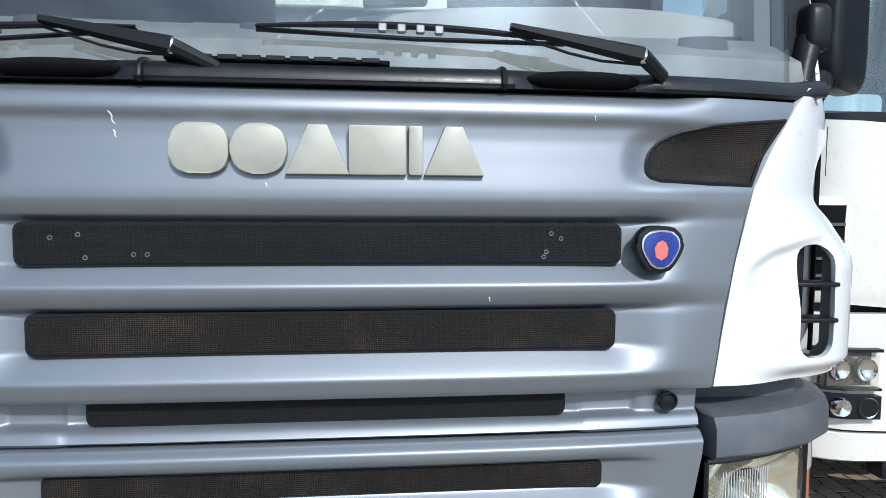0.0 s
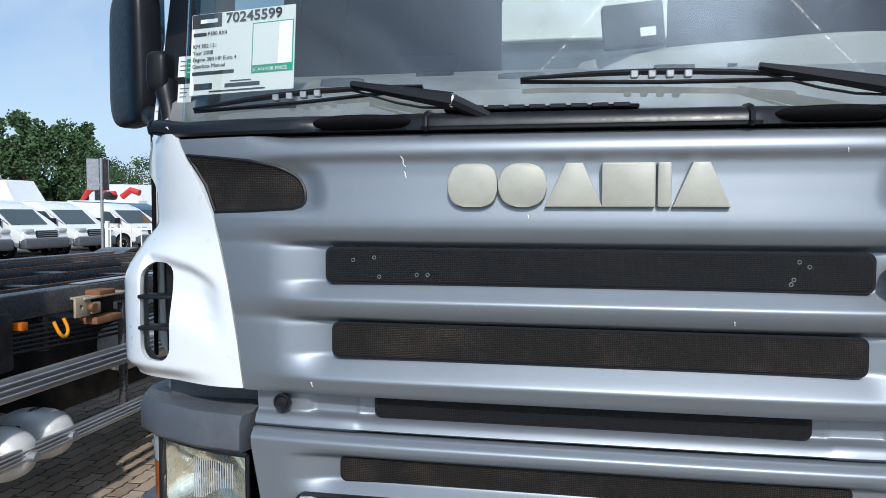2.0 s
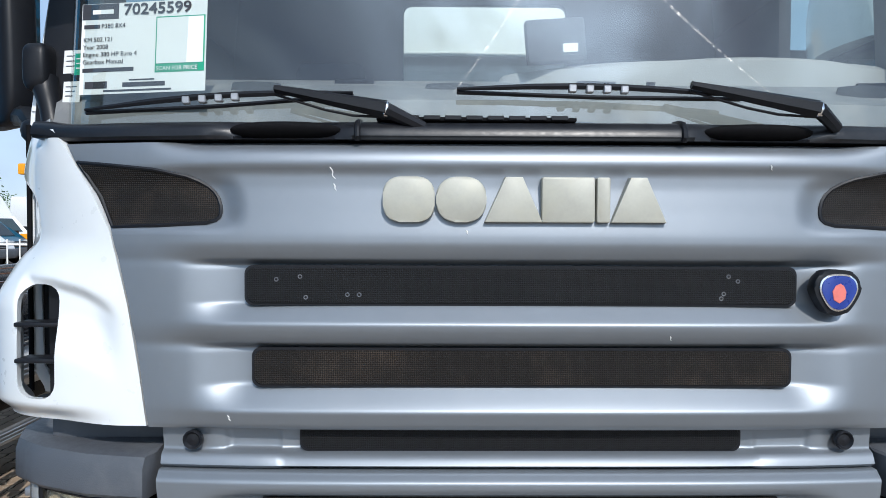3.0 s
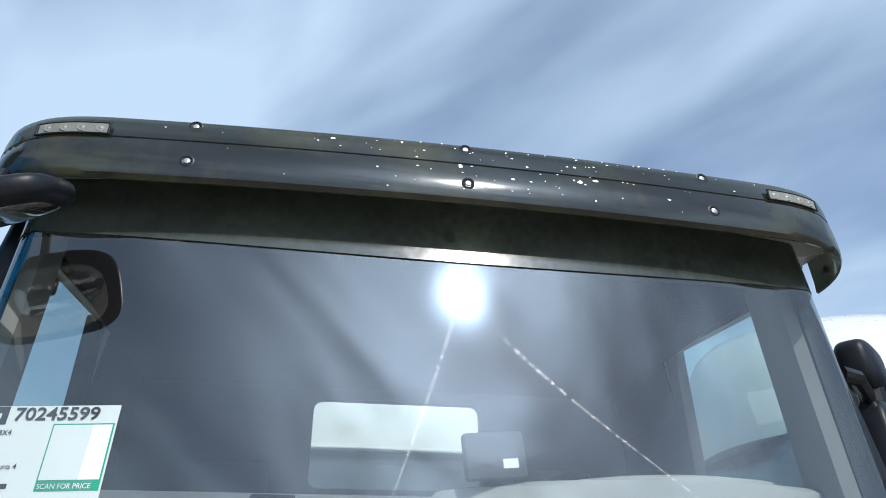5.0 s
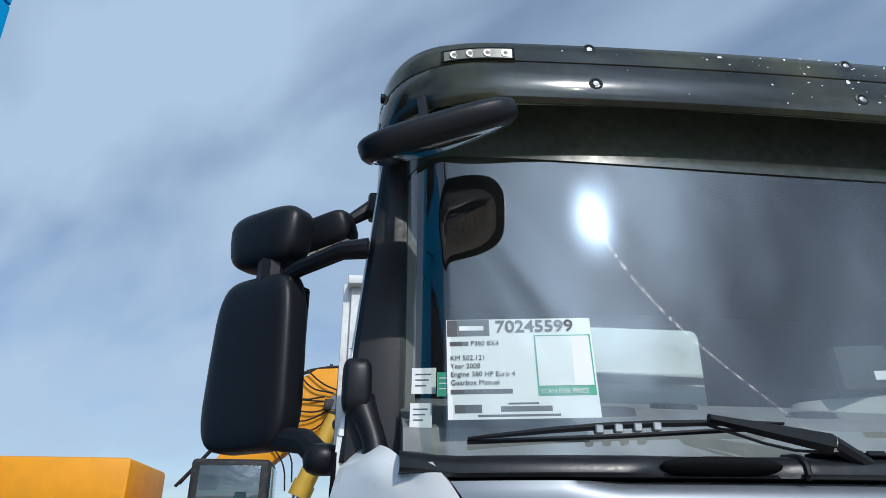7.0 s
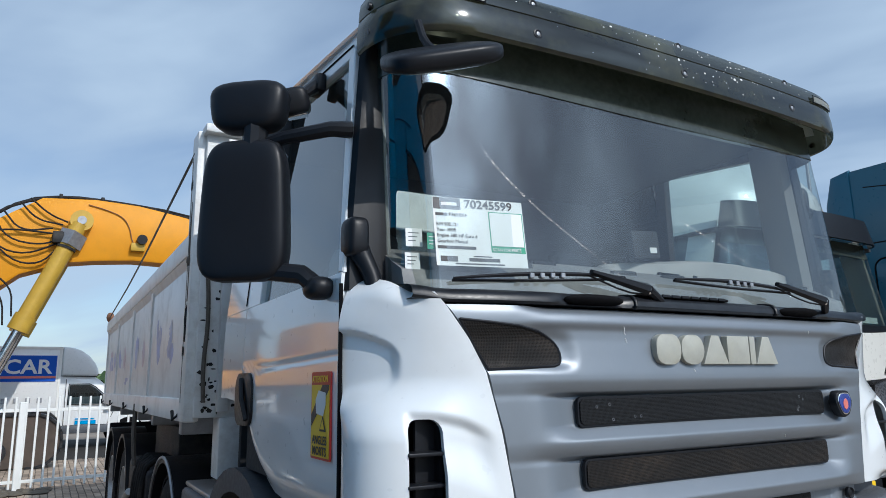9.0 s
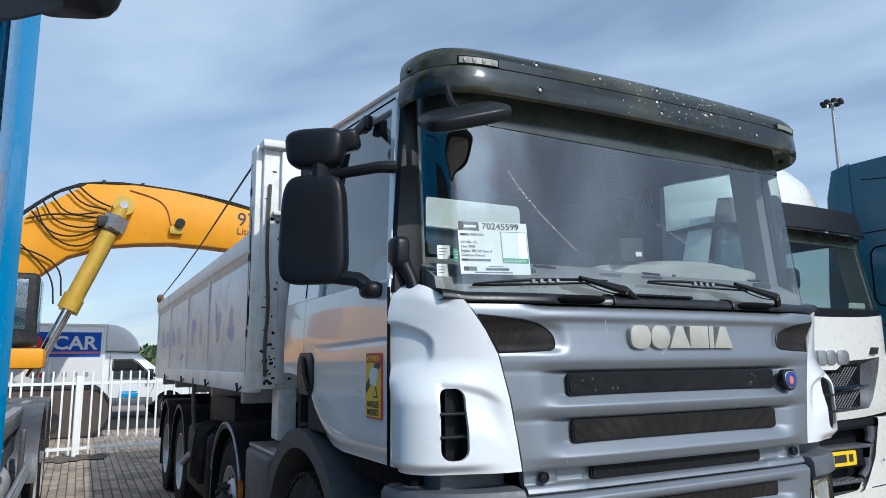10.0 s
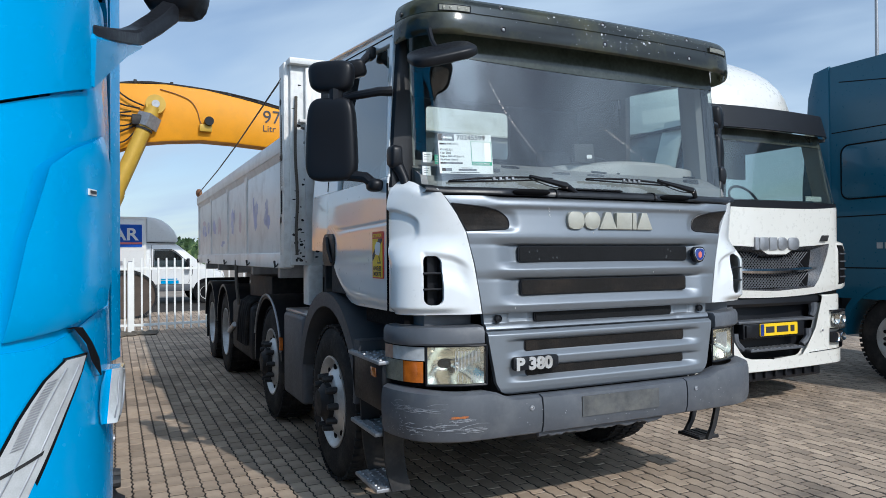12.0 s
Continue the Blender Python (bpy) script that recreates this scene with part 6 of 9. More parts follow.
for tx, size, z, mat, wide in (("ATTENTION", 0.026, 0.096, YELLOW_INK, 0.92), ("ANGLES", 0.034, -0.082, INK, 1.0), ("MORTS", 0.034, -0.113, INK, 1.05)):
    me = writing(tx, size, 0.0003, "CENTER", 0.0008)
    me.transform(Matrix.Translation((0, -0.0042, z)) @ Matrix.Diagonal((wide, 1, 1, 1)))
    on_warn("lettering", me, mat)


# ---------------------------------------------------------------- blue lorry beside the lane
blue = thing("blue_lorry", "bright blue tractor cab with a bare black chassis", "lorry", (-3.72, 1.0, 0))
BX = -3.72


def blue_plan(u, grow=0.0):
    """Half plan of the cab from its middle (u=0) round the corner to its rear (u=1), on the +x side."""
    if u < 0.30:
        t = u / 0.30
        return Vector((0.96 * t, -1.78 + 0.10 * t * t - grow))
    if u < 0.62:
        t = (u - 0.30) / 0.32
        a, b, c = Vector((0.96, -1.68 - grow)), Vector((1.202 + grow, -1.63 - grow)), Vector((1.212 + grow, -1.22))
        return a.lerp(b, t).lerp(b.lerp(c, t), t)
    t = (u - 0.62) / 0.38
    return Vector((1.212 + grow, -1.22 + 2.10 * t))


def blue_ring(z, grow=0.0, u0=0.0, u1=1.0, n=40, side=1, warp=None):
    a, b = (u0(z) if callable(u0) else u0), (u1(z) if callable(u1) else u1)
    return [(BX + side * blue_plan(u, grow).x, blue_plan(u, grow).y, z + (warp(u, z) if warp else 0.0)) for u in steps(a, b, n)]


def blue_panel(name, zs, u0=0.0, u1=1.0, mat=BLUE, label="", lean=None, side=1, grow=0.0, warp=None, parent=None):
    bm = B()
    rings = [blue_ring(z, grow + (lean(z) if lean else 0.0), u0, u1, 36, side, warp) for z in zs]
    inner = [blue_ring(z, grow + (lean(z) if lean else 0.0) - 0.03, u0, u1, 36, side, warp) for z in zs]
    loft(bm, rings + inner[::-1], False, False, True)
    return part(name, bm, mat, parent or blue, label)


def lamp_right(z):
    return line([(0.86, 0.318), (1.08, 0.397), (1.20, 0.446), (1.29, 0.488), (1.31, 0.492)], z)


def lamp_left(z):
    return line([(0.86, 0.25), (1.166, 0.368), (1.222, 0.390), (1.285, 0.428), (1.304, 0.457)], z)


def belt(u, z):
    """The seam under the mirror rises towards the door."""
    return 0.51 * (max(0.30, min(0.56, u)) - 0.364) * ease(1.55, 1.745, z)


def hem(u, z):
    return 0.050 * ease(0.40, 0.56, u) * ease(1.2, 1.33, z)


for s in (-1, 1):
    blue_panel("bumper_corner", [0.36, 0.38, 0.5, 1.0, 1.25, 1.315, 1.328], 0.0, 0.66, label="blue bumper with a slanted headlamp", side=s, lean=lambda z: 0.012 * math.sin((z - 0.36) * 3.2), warp=hem)
    blue_panel("corner_panel", [1.347, 1.352, 1.358, 1.37, 1.39, 1.45, 1.52, 1.60, 1.66, 1.70, 1.725, 1.745, 1.755], lambda z: line([(1.347, 0.368), (1.506, 0.388), (1.659, 0.421), (1.70, 0.463), (1.755, 0.555)], z), lambda z: line([(1.347, 0.375), (1.356, 0.433), (1.379, 0.517), (1.394, 0.560), (1.755, 0.562)], z), label="blue corner air deflector with a small label", side=s, lean=lambda z: 0.022 - 0.018 * (abs(z - 1.551) / 0.204) ** 5)
    blue_panel("front_skin", [1.30, 1.32, 1.5, 1.6, 1.70, 1.748, 1.757], 0.0, 0.585, side=s, lean=lambda z: 0.002 - 0.006 * (abs(z - 1.545) > 0.2), warp=belt)
    blue_panel("upper_skin", [1.762, 1.770, 1.85, 1.99, 2.06, 2.075], 0.0, 0.512, side=s, lean=lambda z: 0.004, warp=lambda u, z: 0.51 * (max(0.30, min(0.56, u)) - 0.364) * (1 - ease(1.77, 2.0, z)))
    blue_panel("door_skin", [0.95, 0.97, 1.5, 2.04, 2.06], 0.508, 0.90, side=s, lean=lambda z: -0.007)
    blue_panel("rear_skin", [0.95, 1.5, 2.4, 3.1, 3.12], 0.905, 0.972, side=s)
    blue_panel("upper_rear", [3.13, 3.5, 3.80, 3.86], 0.86, 0.972, side=s, lean=lambda z: -0.02 * max(0, z - 3.1))
    for za, zb in ((0.98, 2.98), (2.995, 3.46), (3.475, 4.02)):
        flare = lambda z: 0.0 - 0.03 * max(0, z - 3.2)
        bm = loft(B(), [[(BX + s * (x + flare(z)), y, z) for x, y in ((1.208, 0.735), (1.232, 0.80), (1.252, 0.885), (1.238, 0.895), (1.19, 0.80), (1.18, 0.735))] for z in (za, za + 0.012, zb - 0.012, zb)])
        part("side_fairing", bm, BLUE, blue, "blue fairing behind the cab")
    blue_panel("window_surround", [2.08, 2.5, 2.95, 3.12], 0.60, 0.66, side=s, mat=BLUE)
    pane = blue_panel("side_window", [2.08, 2.5, 2.95], 0.66, 0.90, mat=DARK_GLASS, side=s, lean=lambda z: -0.012 - 0.02 * (z - 2.08))
    blue_panel("roof_side", [2.96, 3.0, 3.3, 3.6, 3.78], 0.62, 0.90, side=s, lean=lambda z: -0.10 * max(0, z - 3.0))
    trim = blue_panel("headlamp_trim", steps(0.86, 1.3025, 14), lambda z: lamp_left(z) - 0.0035, lambda z: lamp_right(z) + 0.009, mat=GAP, side=s, grow=0.008)
    lamp = blue_panel("headlamp_lens", steps(0.88, 1.300, 14), lamp_left, lamp_right, mat=LAMP_CLEAR, label="large slanted clear headlamp", side=s, grow=0.013)
    blue_panel("lamp_band", steps(1.125, 1.131, 2), lambda q: lamp_left(q) + 0.002, lambda q: lamp_right(q) - 0.002, mat=FRAME, side=s, grow=0.0142, warp=lambda u, q: 0.45 * (u - 0.38))
    for k in range(22):
        z = 1.160 + 0.0046 * k
        blue_panel("lamp_facet", [z, z + 0.0022], lambda q: lamp_left(q) + 0.008, lambda q: lamp_left(q) + 0.024, mat=STEEL, side=s, grow=0.0138, warp=lambda u, q: 0.2 * (u - 0.38))
    for f in (0.40, 0.80):
        part("lamp_divide", tube(B(), [(BX + s * blue_plan(lamp_left(z) + f * (lamp_right(z) - lamp_left(z)), 0.0125).x, blue_plan(lamp_left(z) + f * (lamp_right(z) - lamp_left(z)), 0.0125).y, z) for z in steps(0.88, 1.285, 10)], 0.0022, 6), STEEL, blue)
    lens_l = lambda z: line([(1.140, 0.538), (1.155, 0.531), (1.215, 0.532), (1.247, 0.557)], z)
    lens_r = lambda z: line([(1.140, 0.556), (1.170, 0.610), (1.222, 0.632), (1.247, 0.600)], z)
    bulge = lambda f: 0.010 + 0.028 * ease(0.0, 0.55, f)
    for name, f0, f1, mat, label in (("marker_lens", 0.22, 1.0, LAMP_CLEAR, "clear corner marker lens"), ("marker_base", 0.0, 0.22, BLUE, "")):
        bm = B()
        outer, under = [], []
        for z in (1.140, 1.147, 1.165, 1.19, 1.222, 1.240, 1.247):
            us = [(lens_l(z) + (lens_r(z) - lens_l(z)) * f, f) for f in steps(f0, f1, 10)]
            outer.append([(BX + s * blue_plan(u, bulge(f)).x, blue_plan(u, bulge(f)).y, z) for u, f in us])
            under.append([(BX + s * blue_plan(u, -0.01).x, blue_plan(u, -0.01).y, z) for u, f in us])
        part(name, loft(bm, outer + under[::-1], False, False, True), mat, blue, label)
    for f in (0.38, 0.62):
        part("lens_line", tube(B(), [(BX + s * blue_plan(lens_l(z) + (lens_r(z) - lens_l(z)) * f, bulge(f) + 0.001).x, blue_plan(lens_l(z) + (lens_r(z) - lens_l(z)) * f, bulge(f) + 0.001).y, z) for z in steps(1.15, 1.24, 8)], 0.0016, 6), STEEL, blue)
    blue_panel("panel_gap", [1.248, 1.262, 1.285, 1.305, 1.323, 1.34, 1.357], lambda z: line([(1.248, 0.526), (1.28, 0.502), (1.323, 0.487), (1.357, 0.462)], z), lambda z: line([(1.248, 0.530), (1.285, 0.522), (1.323, 0.502), (1.357, 0.479)], z), mat=GAP, side=s, grow=0.016)
    foot = loft(B(), [[(BX + s * (x + 0.010 * k), y, top), (BX + s * (x + 0.016), y, top - 0.010 * k), (BX + s * (x + 0.012), y, low + 0.004), (BX + s * x, y, low), (BX + s * (x - 0.10 * k), y, low + 0.01), (BX + s * (x - 0.10 * k), y, top)] for x, y, low, top, k in ((1.145, -1.44, 1.855, 1.955, 1.0), (1.178, -1.40, 1.850, 1.968, 1.0), (1.205, -1.28, 1.912, 1.998, 0.85), (1.245, -1.10, 2.002, 2.042, 0.5), (1.283, -0.95, 2.068, 2.082, 0.12))])
    part("mirror_base", foot, BLUE, blue, "blue foot under the mirror arm", angle=20)
    arm = loft(B(), [[(BX + s * (x + o), y, z + h * k) for o, h in ((-0.030, -1.0), (0.008, -1.0), (0.014, -0.7), (0.014, 0.7), (0.008, 1.0), (-0.030, 1.0))] for x, y, z, k in ((1.172, -1.395, 1.978, 0.010), (1.180, -1.385, 1.978, 0.014), (1.225, -1.22, 2.022, 0.016), (1.272, -1.00, 2.085, 0.022), (1.295, -0.92, 2.118, 0.025), (1.345, -0.84, 2.180, 0.028), (1.395, -0.76, 2.250, 0.032))])
    part("mirror_arm", arm, BLACK, blue, "black mirror arm")
    part("door_mirror", pod(B(), (BX + s * 1.405, -0.70, 2.56), 0.10, 0.09, 0.305, pose(0, 0, 0, 0, 0, s * -20), 26, 5.0), BLACK, blue, "black door mirror")
pane = part("windscreen", box(B(), (BX - 1.05, -1.60, 2.09), (BX + 1.05, -1.59, 2.95)), DARK_GLASS, blue)
part("cab_core", box(B(), (BX - 1.12, -1.42, 0.9), (BX + 1.12, 0.86, 2.06), 0.05), GAP, blue)
for s in (-1, 1):
    blue_panel("corner_post", [1.36, 1.5, 1.8, 2.06], 0.44, 0.62, side=s, lean=lambda z: -0.012)
part("roof", box(B(), (BX - 1.12, -1.45, 2.96), (BX + 1.12, 0.82, 3.74), 0.18, 4), BLUE, blue, "tall blue cab roof")
part("cab_back", box(B(), (BX - 1.20, 0.80, 0.95), (BX + 1.20, 0.87, 3.80), 0.02), BLACK, blue)
lou = prism(B(), [(0.10, 3.92), (0.15, 3.55), (0.62, 3.33), (0.74, 3.33), (0.74, 3.60), (0.66, 3.80), (0.55, 3.98)], "x", BX + 1.12, BX + 1.218, 0.02, 2)
louvre = part("air_intake", lou, BLACK, blue, "black ribbed air intake")
for k in range(7):
    part("intake_rib", box(B(), (BX + 1.20, 0.30, 3.52 + k * 0.05), (BX + 1.226, 0.64, 3.53 + k * 0.05), 0.004), BLACK, louvre)
part("intake_edge", box(B(), (BX + 1.205, 0.738, 3.34), (BX + 1.222, 0.752, 3.62), 0.003, 1), IVORY, louvre)
pl, pr = blue_plan(0.495, 0.0225), blue_plan(0.505, 0.0225)
LABEL_AT = Matrix.Translation((BX + pl.x, pl.y, 1.622)) @ pose(0, 0, 0, 0, 0, math.degrees(math.atan2(pr.y - pl.y, pr.x - pl.x)))
lab = part("label_strip", box(B(), (-0.018, -0.0015, -0.006), (0.018, 0.0015, 0.006), 0, 1, LABEL_AT), PAPER, blue, "small white label")
part("label_bar", box(B(), (-0.014, -0.003, -0.003), (0.014, -0.0018, 0.003), 0, 1, LABEL_AT), INK, lab)
part("fog_lamp", lathe(B(), [(-1.30, 0.045), (-1.34, 0.045), (-1.345, 0.03), (-1.34, 0)], (-2.44, 0, 0.86), 16, "Y"), CHROME, blue)
for s in (-1, 1):
    wheel(blue, BX + s * 1.02, -0.20, s, True)
    for y in (5.3, 6.65):
        wheel(blue, BX + s * 1.04, y, s, False)
        arc = B()
        loft(arc, [[(BX + s * 0.86, y + r_ * math.cos(radians(a)), R + r_ * math.sin(radians(a))) for r_ in (0.70, 0.73)] + [(BX + s * 1.22, y + r_ * math.cos(radians(a)), R + r_ * math.sin(radians(a))) for r_ in (0.73, 0.70)] for a in steps(10, 170, 16)])
        part("mudguard", arc, CHASSIS, blue)
    part("frame_rail", box(B(), (BX + s * 0.42 - 0.04, -0.5, 0.82), (BX + s * 0.42 + 0.04, 7.6, 1.12), 0.01), FRAME, blue)
    part("side_beam", box(B(), (BX + s * 1.02 - 0.05, 1.15, 1.085), (BX + s * 1.02 + 0.05, 7.8, 1.215), 0.012), CHASSIS, blue, "black body side beam")
    for z0, z1 in ((0.738, 0.852), (0.42, 0.50)):
        guard = part("side_guard", box(B(), (BX + s * 1.165 - 0.015, 1.02, z0), (BX + s * 1.165 + 0.015, 4.55, z1), 0.008), ALU, blue, "ribbed aluminium side guard")
        for k in range(3):
            z = z0 + (z1 - z0) * (0.25 + 0.25 * k)
            part("guard_rib", box(B(), (BX + s * 1.182 - 0.004, 1.03, z - 0.006), (BX + s * 1.182 + 0.004, 4.54, z + 0.006), 0.003, 1), ALU, guard)
    for y in (1.12, 2.15, 4.3):
        part("guard_hanger", box(B(), (BX + s * 1.12 - 0.02, y, 0.42), (BX + s * 1.12 + 0.02, y + 0.04, 1.09), 0.008), CHASSIS, blue)
    part("fuel_tank", box(B(), (BX + s * 0.60 - 0.24, 1.9, 0.45), (BX + s * 0.60 + 0.24, 4.3, 0.98), 0.06, 3), FRAME, blue, "black tank on the chassis")
    for x, y, z in ((0.99, 1.36, 0.45), (0.97, 1.645, 0.46)):
        tank_ = part("air_tank", pod(B(), (BX + s * x, y, z), 0.20, 0.125, 0.130, None, 24, 2.5), SILVER_TANK, blue, "silver compressed-air tank")
        part("tank_band", lathe(B(), [(BX + s * x - 0.012, 0.100), (BX + s * x - 0.012, 0.134), (BX + s * x + 0.012, 0.134), (BX + s * x + 0.012, 0.100)], (0, y, z), 24, "X"), CHASSIS, tank_)
        part("tank_valve", cyl(B(), (BX + s * (x + 0.19), y, z), (BX + s * (x + 0.235), y, z), 0.028, 0.022, 10), STEEL, tank_)
    part("long_tank", lathe(B(), [(2.30, 0.0), (2.31, 0.10), (2.34, 0.145), (2.40, 0.155), (3.7, 0.155), (3.78, 0.14), (3.80, 0.0)], (BX + s * 0.95, 0, 0.78), 24, "Y"), SILVER_TANK, blue, "long silver tank behind the side guard")
    for k in range(6):
        part("air_line", tube(B(), [(BX + s * (1.075 + 0.004 * k), 1.2, 1.06 - 0.022 * k), (BX + s * (1.08 + 0.004 * k), 1.9 + 0.1 * k, 1.04 - 0.03 * k), (BX + s * 1.075, 3.0, 1.03 - 0.02 * k), (BX + s * 1.06, 4.4, 1.04 - 0.022 * k)], 0.007, 6, 2), BLACK, blue)
    for y in (1.25, 1.62, 2.45, 2.95, 3.5, 4.1):
        part("outrigger", box(B(), (BX + s * 0.80 - 0.26, y, 0.90), (BX + s * 0.80 + 0.26, y + 0.035, 1.085), 0.006, 1), CHASSIS, blue)
for y in (1.3, 2.2, 3.1, 4.2, 6.0, 7.5):
    part("cross_beam", box(B(), (BX - 1.0, y - 0.05, 1.03), (BX + 1.0, y + 0.05, 1.17), 0.01), CHASSIS, blue)
for x in (-0.78, -0.30, 0.28, 0.76):
    rail = part("body_rail", box(B(), (BX + x - 0.035, 1.2, 1.12), (BX + x + 0.035, 7.8, 1.20), 0.008), CHASSIS, blue, "black body rail with a rusty edge")
    part("rail_rust", box(B(), (BX + x + 0.020, 1.25, 1.199), (BX + x + 0.036, 7.7, 1.206), 0.002, 1), RUST, rail)
part("top_plate", box(B(), (BX + 0.985, 1.9, 1.2155), (BX + 1.055, 6.4, 1.224), 0.003, 1), ALU, blue, "bare metal strip on the side beam")
BEIGE = material("beige_steel", (0.42, 0.36, 0.26), 0.7, 0.2, 0.3, 9, dirt=(0.2, 0.12, 0.07), dirt_amount=0.6)
lock = part("lock_bracket", carved(box(B(), (BX + 1.135, 1.74, 1.055), (BX + 1.150, 1.86, 1.165), 0.004), cyl(B(), (BX + 1.10, 1.785, 1.11), (BX + 1.18, 1.785, 1.11), 0.014, 0.014, 14)), BEIGE, blue, "rusty beige lock bracket")
part("bracket_shelf", box(B(), (BX + 1.05, 1.80, 1.145), (BX + 1.16, 2.20, 1.158), 0.003), BEIGE, lock)
part("bracket_web", box(B(), (BX + 1.06, 1.86, 1.05), (BX + 1.10, 2.12, 1.145), 0.006), FRAME, lock)
part("bracket_lug", box(B(), (BX + 1.11, 1.855, 1.06), (BX + 1.160, 1.935, 1.125), 0.012, 3), BEIGE, lock)
part("wood_block", box(B(), (BX + 1.05, 1.92, 1.152), (BX + 1.16, 2.06, 1.185), 0.008), RUST, lock)
part("wood_block", box(B(), (BX + 1.06, 1.88, 1.0), (BX + 1.17, 2.10, 1.04), 0.008), RUST, lock)
part("bracket_bolt", cyl(B(), (BX + 1.15, 1.86, 1.10), (BX + 1.175, 1.86, 1.10), 0.024, 0.024, 12), RUST, lock)
part("yellow_hose", tube(B(), [(BX + 1.10, 1.64, 1.05), (BX + 1.14, 1.63, 0.99), (BX + 1.14, 1.67, 0.965), (BX + 1.13, 1.71, 1.0), (BX + 1.10, 1.71, 1.06)], 0.009, 8, 2), YELLOW, blue, "yellow air hose loop")
part("side_marker", box(B(), (BX + 1.10, 1.365, 1.05), (BX + 1.155, 1.405, 1.09), 0.004), AMBER, blue)
# Box added in the gearbox's place to shade the paving below.
part("gearbox", box(B(), (BX - 0.40, -1.0, 0.38), (BX + 0.40, 2.0, 0.98), 0.08, 3), FRAME, blue)
# Boxes added between the rear wheels to block light under the chassis.
for y in (5.3, 6.65):
    part("rear_axle", box(B(), (BX - 0.85, y - 0.20, 0.32), (BX + 0.85, y + 0.20, 0.72), 0.08, 3), FRAME, blue)
part("battery_box", box(B(), (BX + 0.82, 1.02, 0.86), (BX + 1.12, 1.36, 1.14), 0.02), FRAME, blue)
part("valve_block", box(B(), (BX + 0.95, 1.02, 0.90), (BX + 1.16, 1.12, 0.98), 0.02), STEEL, blue)

# ---------------------------------------------------------------- white lorry on the far side
IX, IY = 3.30, 1.62
ivory = thing("white_lorry", "ivory white lorry with a black grille and a dark sun visor", "lorry", (IX, 3.0, 0))


def iv_plan(u, grow=0.0):
    s, a = (1 if u >= 0 else -1), abs(u)
    if a < 0.6:
        t = a / 0.6
        return Vector((IX + s * 0.95 * t, IY + 0.05 * t * t - grow))
    if a < 0.8:
        t = (a - 0.6) / 0.2
        p, q, r_ = Vector((0.95, 0.05 - grow)), Vector((1.20 + grow, 0.08)), Vector((1.23 + grow, 0.42))
        v = p.lerp(q, t).lerp(q.lerp(r_, t), t)
        return Vector((IX + s * v.x, IY + v.y))
    t = (a - 0.8) / 0.2
    return Vector((IX + s * (1.23 + grow), IY + 0.42 + 1.75 * t))


def iv_x(x, z):
    return IX + (x - IX) * (1 - 0.15 * max(0.0, z - 1.97) / 0.75)


def iv_panel(name, zs, u0, u1, mat, label="", lean=None, grow=0.0, n=40, parent=None):
    bm = B()
    out = [[(iv_x(iv_plan(u, grow + (lean(z) if lean else 0)).x, z), iv_plan(u, grow + (lean(z) if lean else 0)).y, z) for u in steps(u0, u1, n)] for z in zs]
    inn = [[(iv_x(iv_plan(u, grow - 0.03 + (lean(z) if lean else 0)).x, z), iv_plan(u, grow - 0.03 + (lean(z) if lean else 0)).y, z) for u in steps(u0, u1, n)] for z in zs]
    loft(bm, out + inn[::-1], False, False, True)
    return part(name, bm, mat, parent or ivory, label)


lean_in = lambda z: -0.13 * max(0, z - 1.9)
IC = IX + 0.045


def mirrored(half):
    """A closed outline from the points of its right half, top to bottom, round the lorry's middle."""
    return [(IC + x, z) for x, z in half] + [(IC - x, z) for x, z in half[::-1]]


MOUTH = mirrored([(0.02, 1.475), (0.125, 1.475), (0.160, 1.490), (0.275, 1.548), (0.60, 1.562), (0.835, 1.580), (0.790, 1.46), (0.715, 1.33), (0.640, 1.21), (0.565, 1.140), (0.02, 1.118)])
CORE = mirrored([(0.02, 1.455), (0.120, 1.455), (0.150, 1.466), (0.265, 1.500), (0.45, 1.508), (0.600, 1.515), (0.585, 1.42), (0.568, 1.32), (0.556, 1.22), (0.545, 1.155), (0.02, 1.135)])


def hood_pt(u, z):
    p = iv_plan(u, 0.01 - 0.012 * (1 - ease(1.06, 1.10, z)))
    return (iv_x(p.x, z), p.y, z + (0.055 * (abs(u) / 0.7) ** 2 if z < 1.2 else 0.045 * (abs(u) / 0.7) ** 3 if z > 1.9 else 0.0))


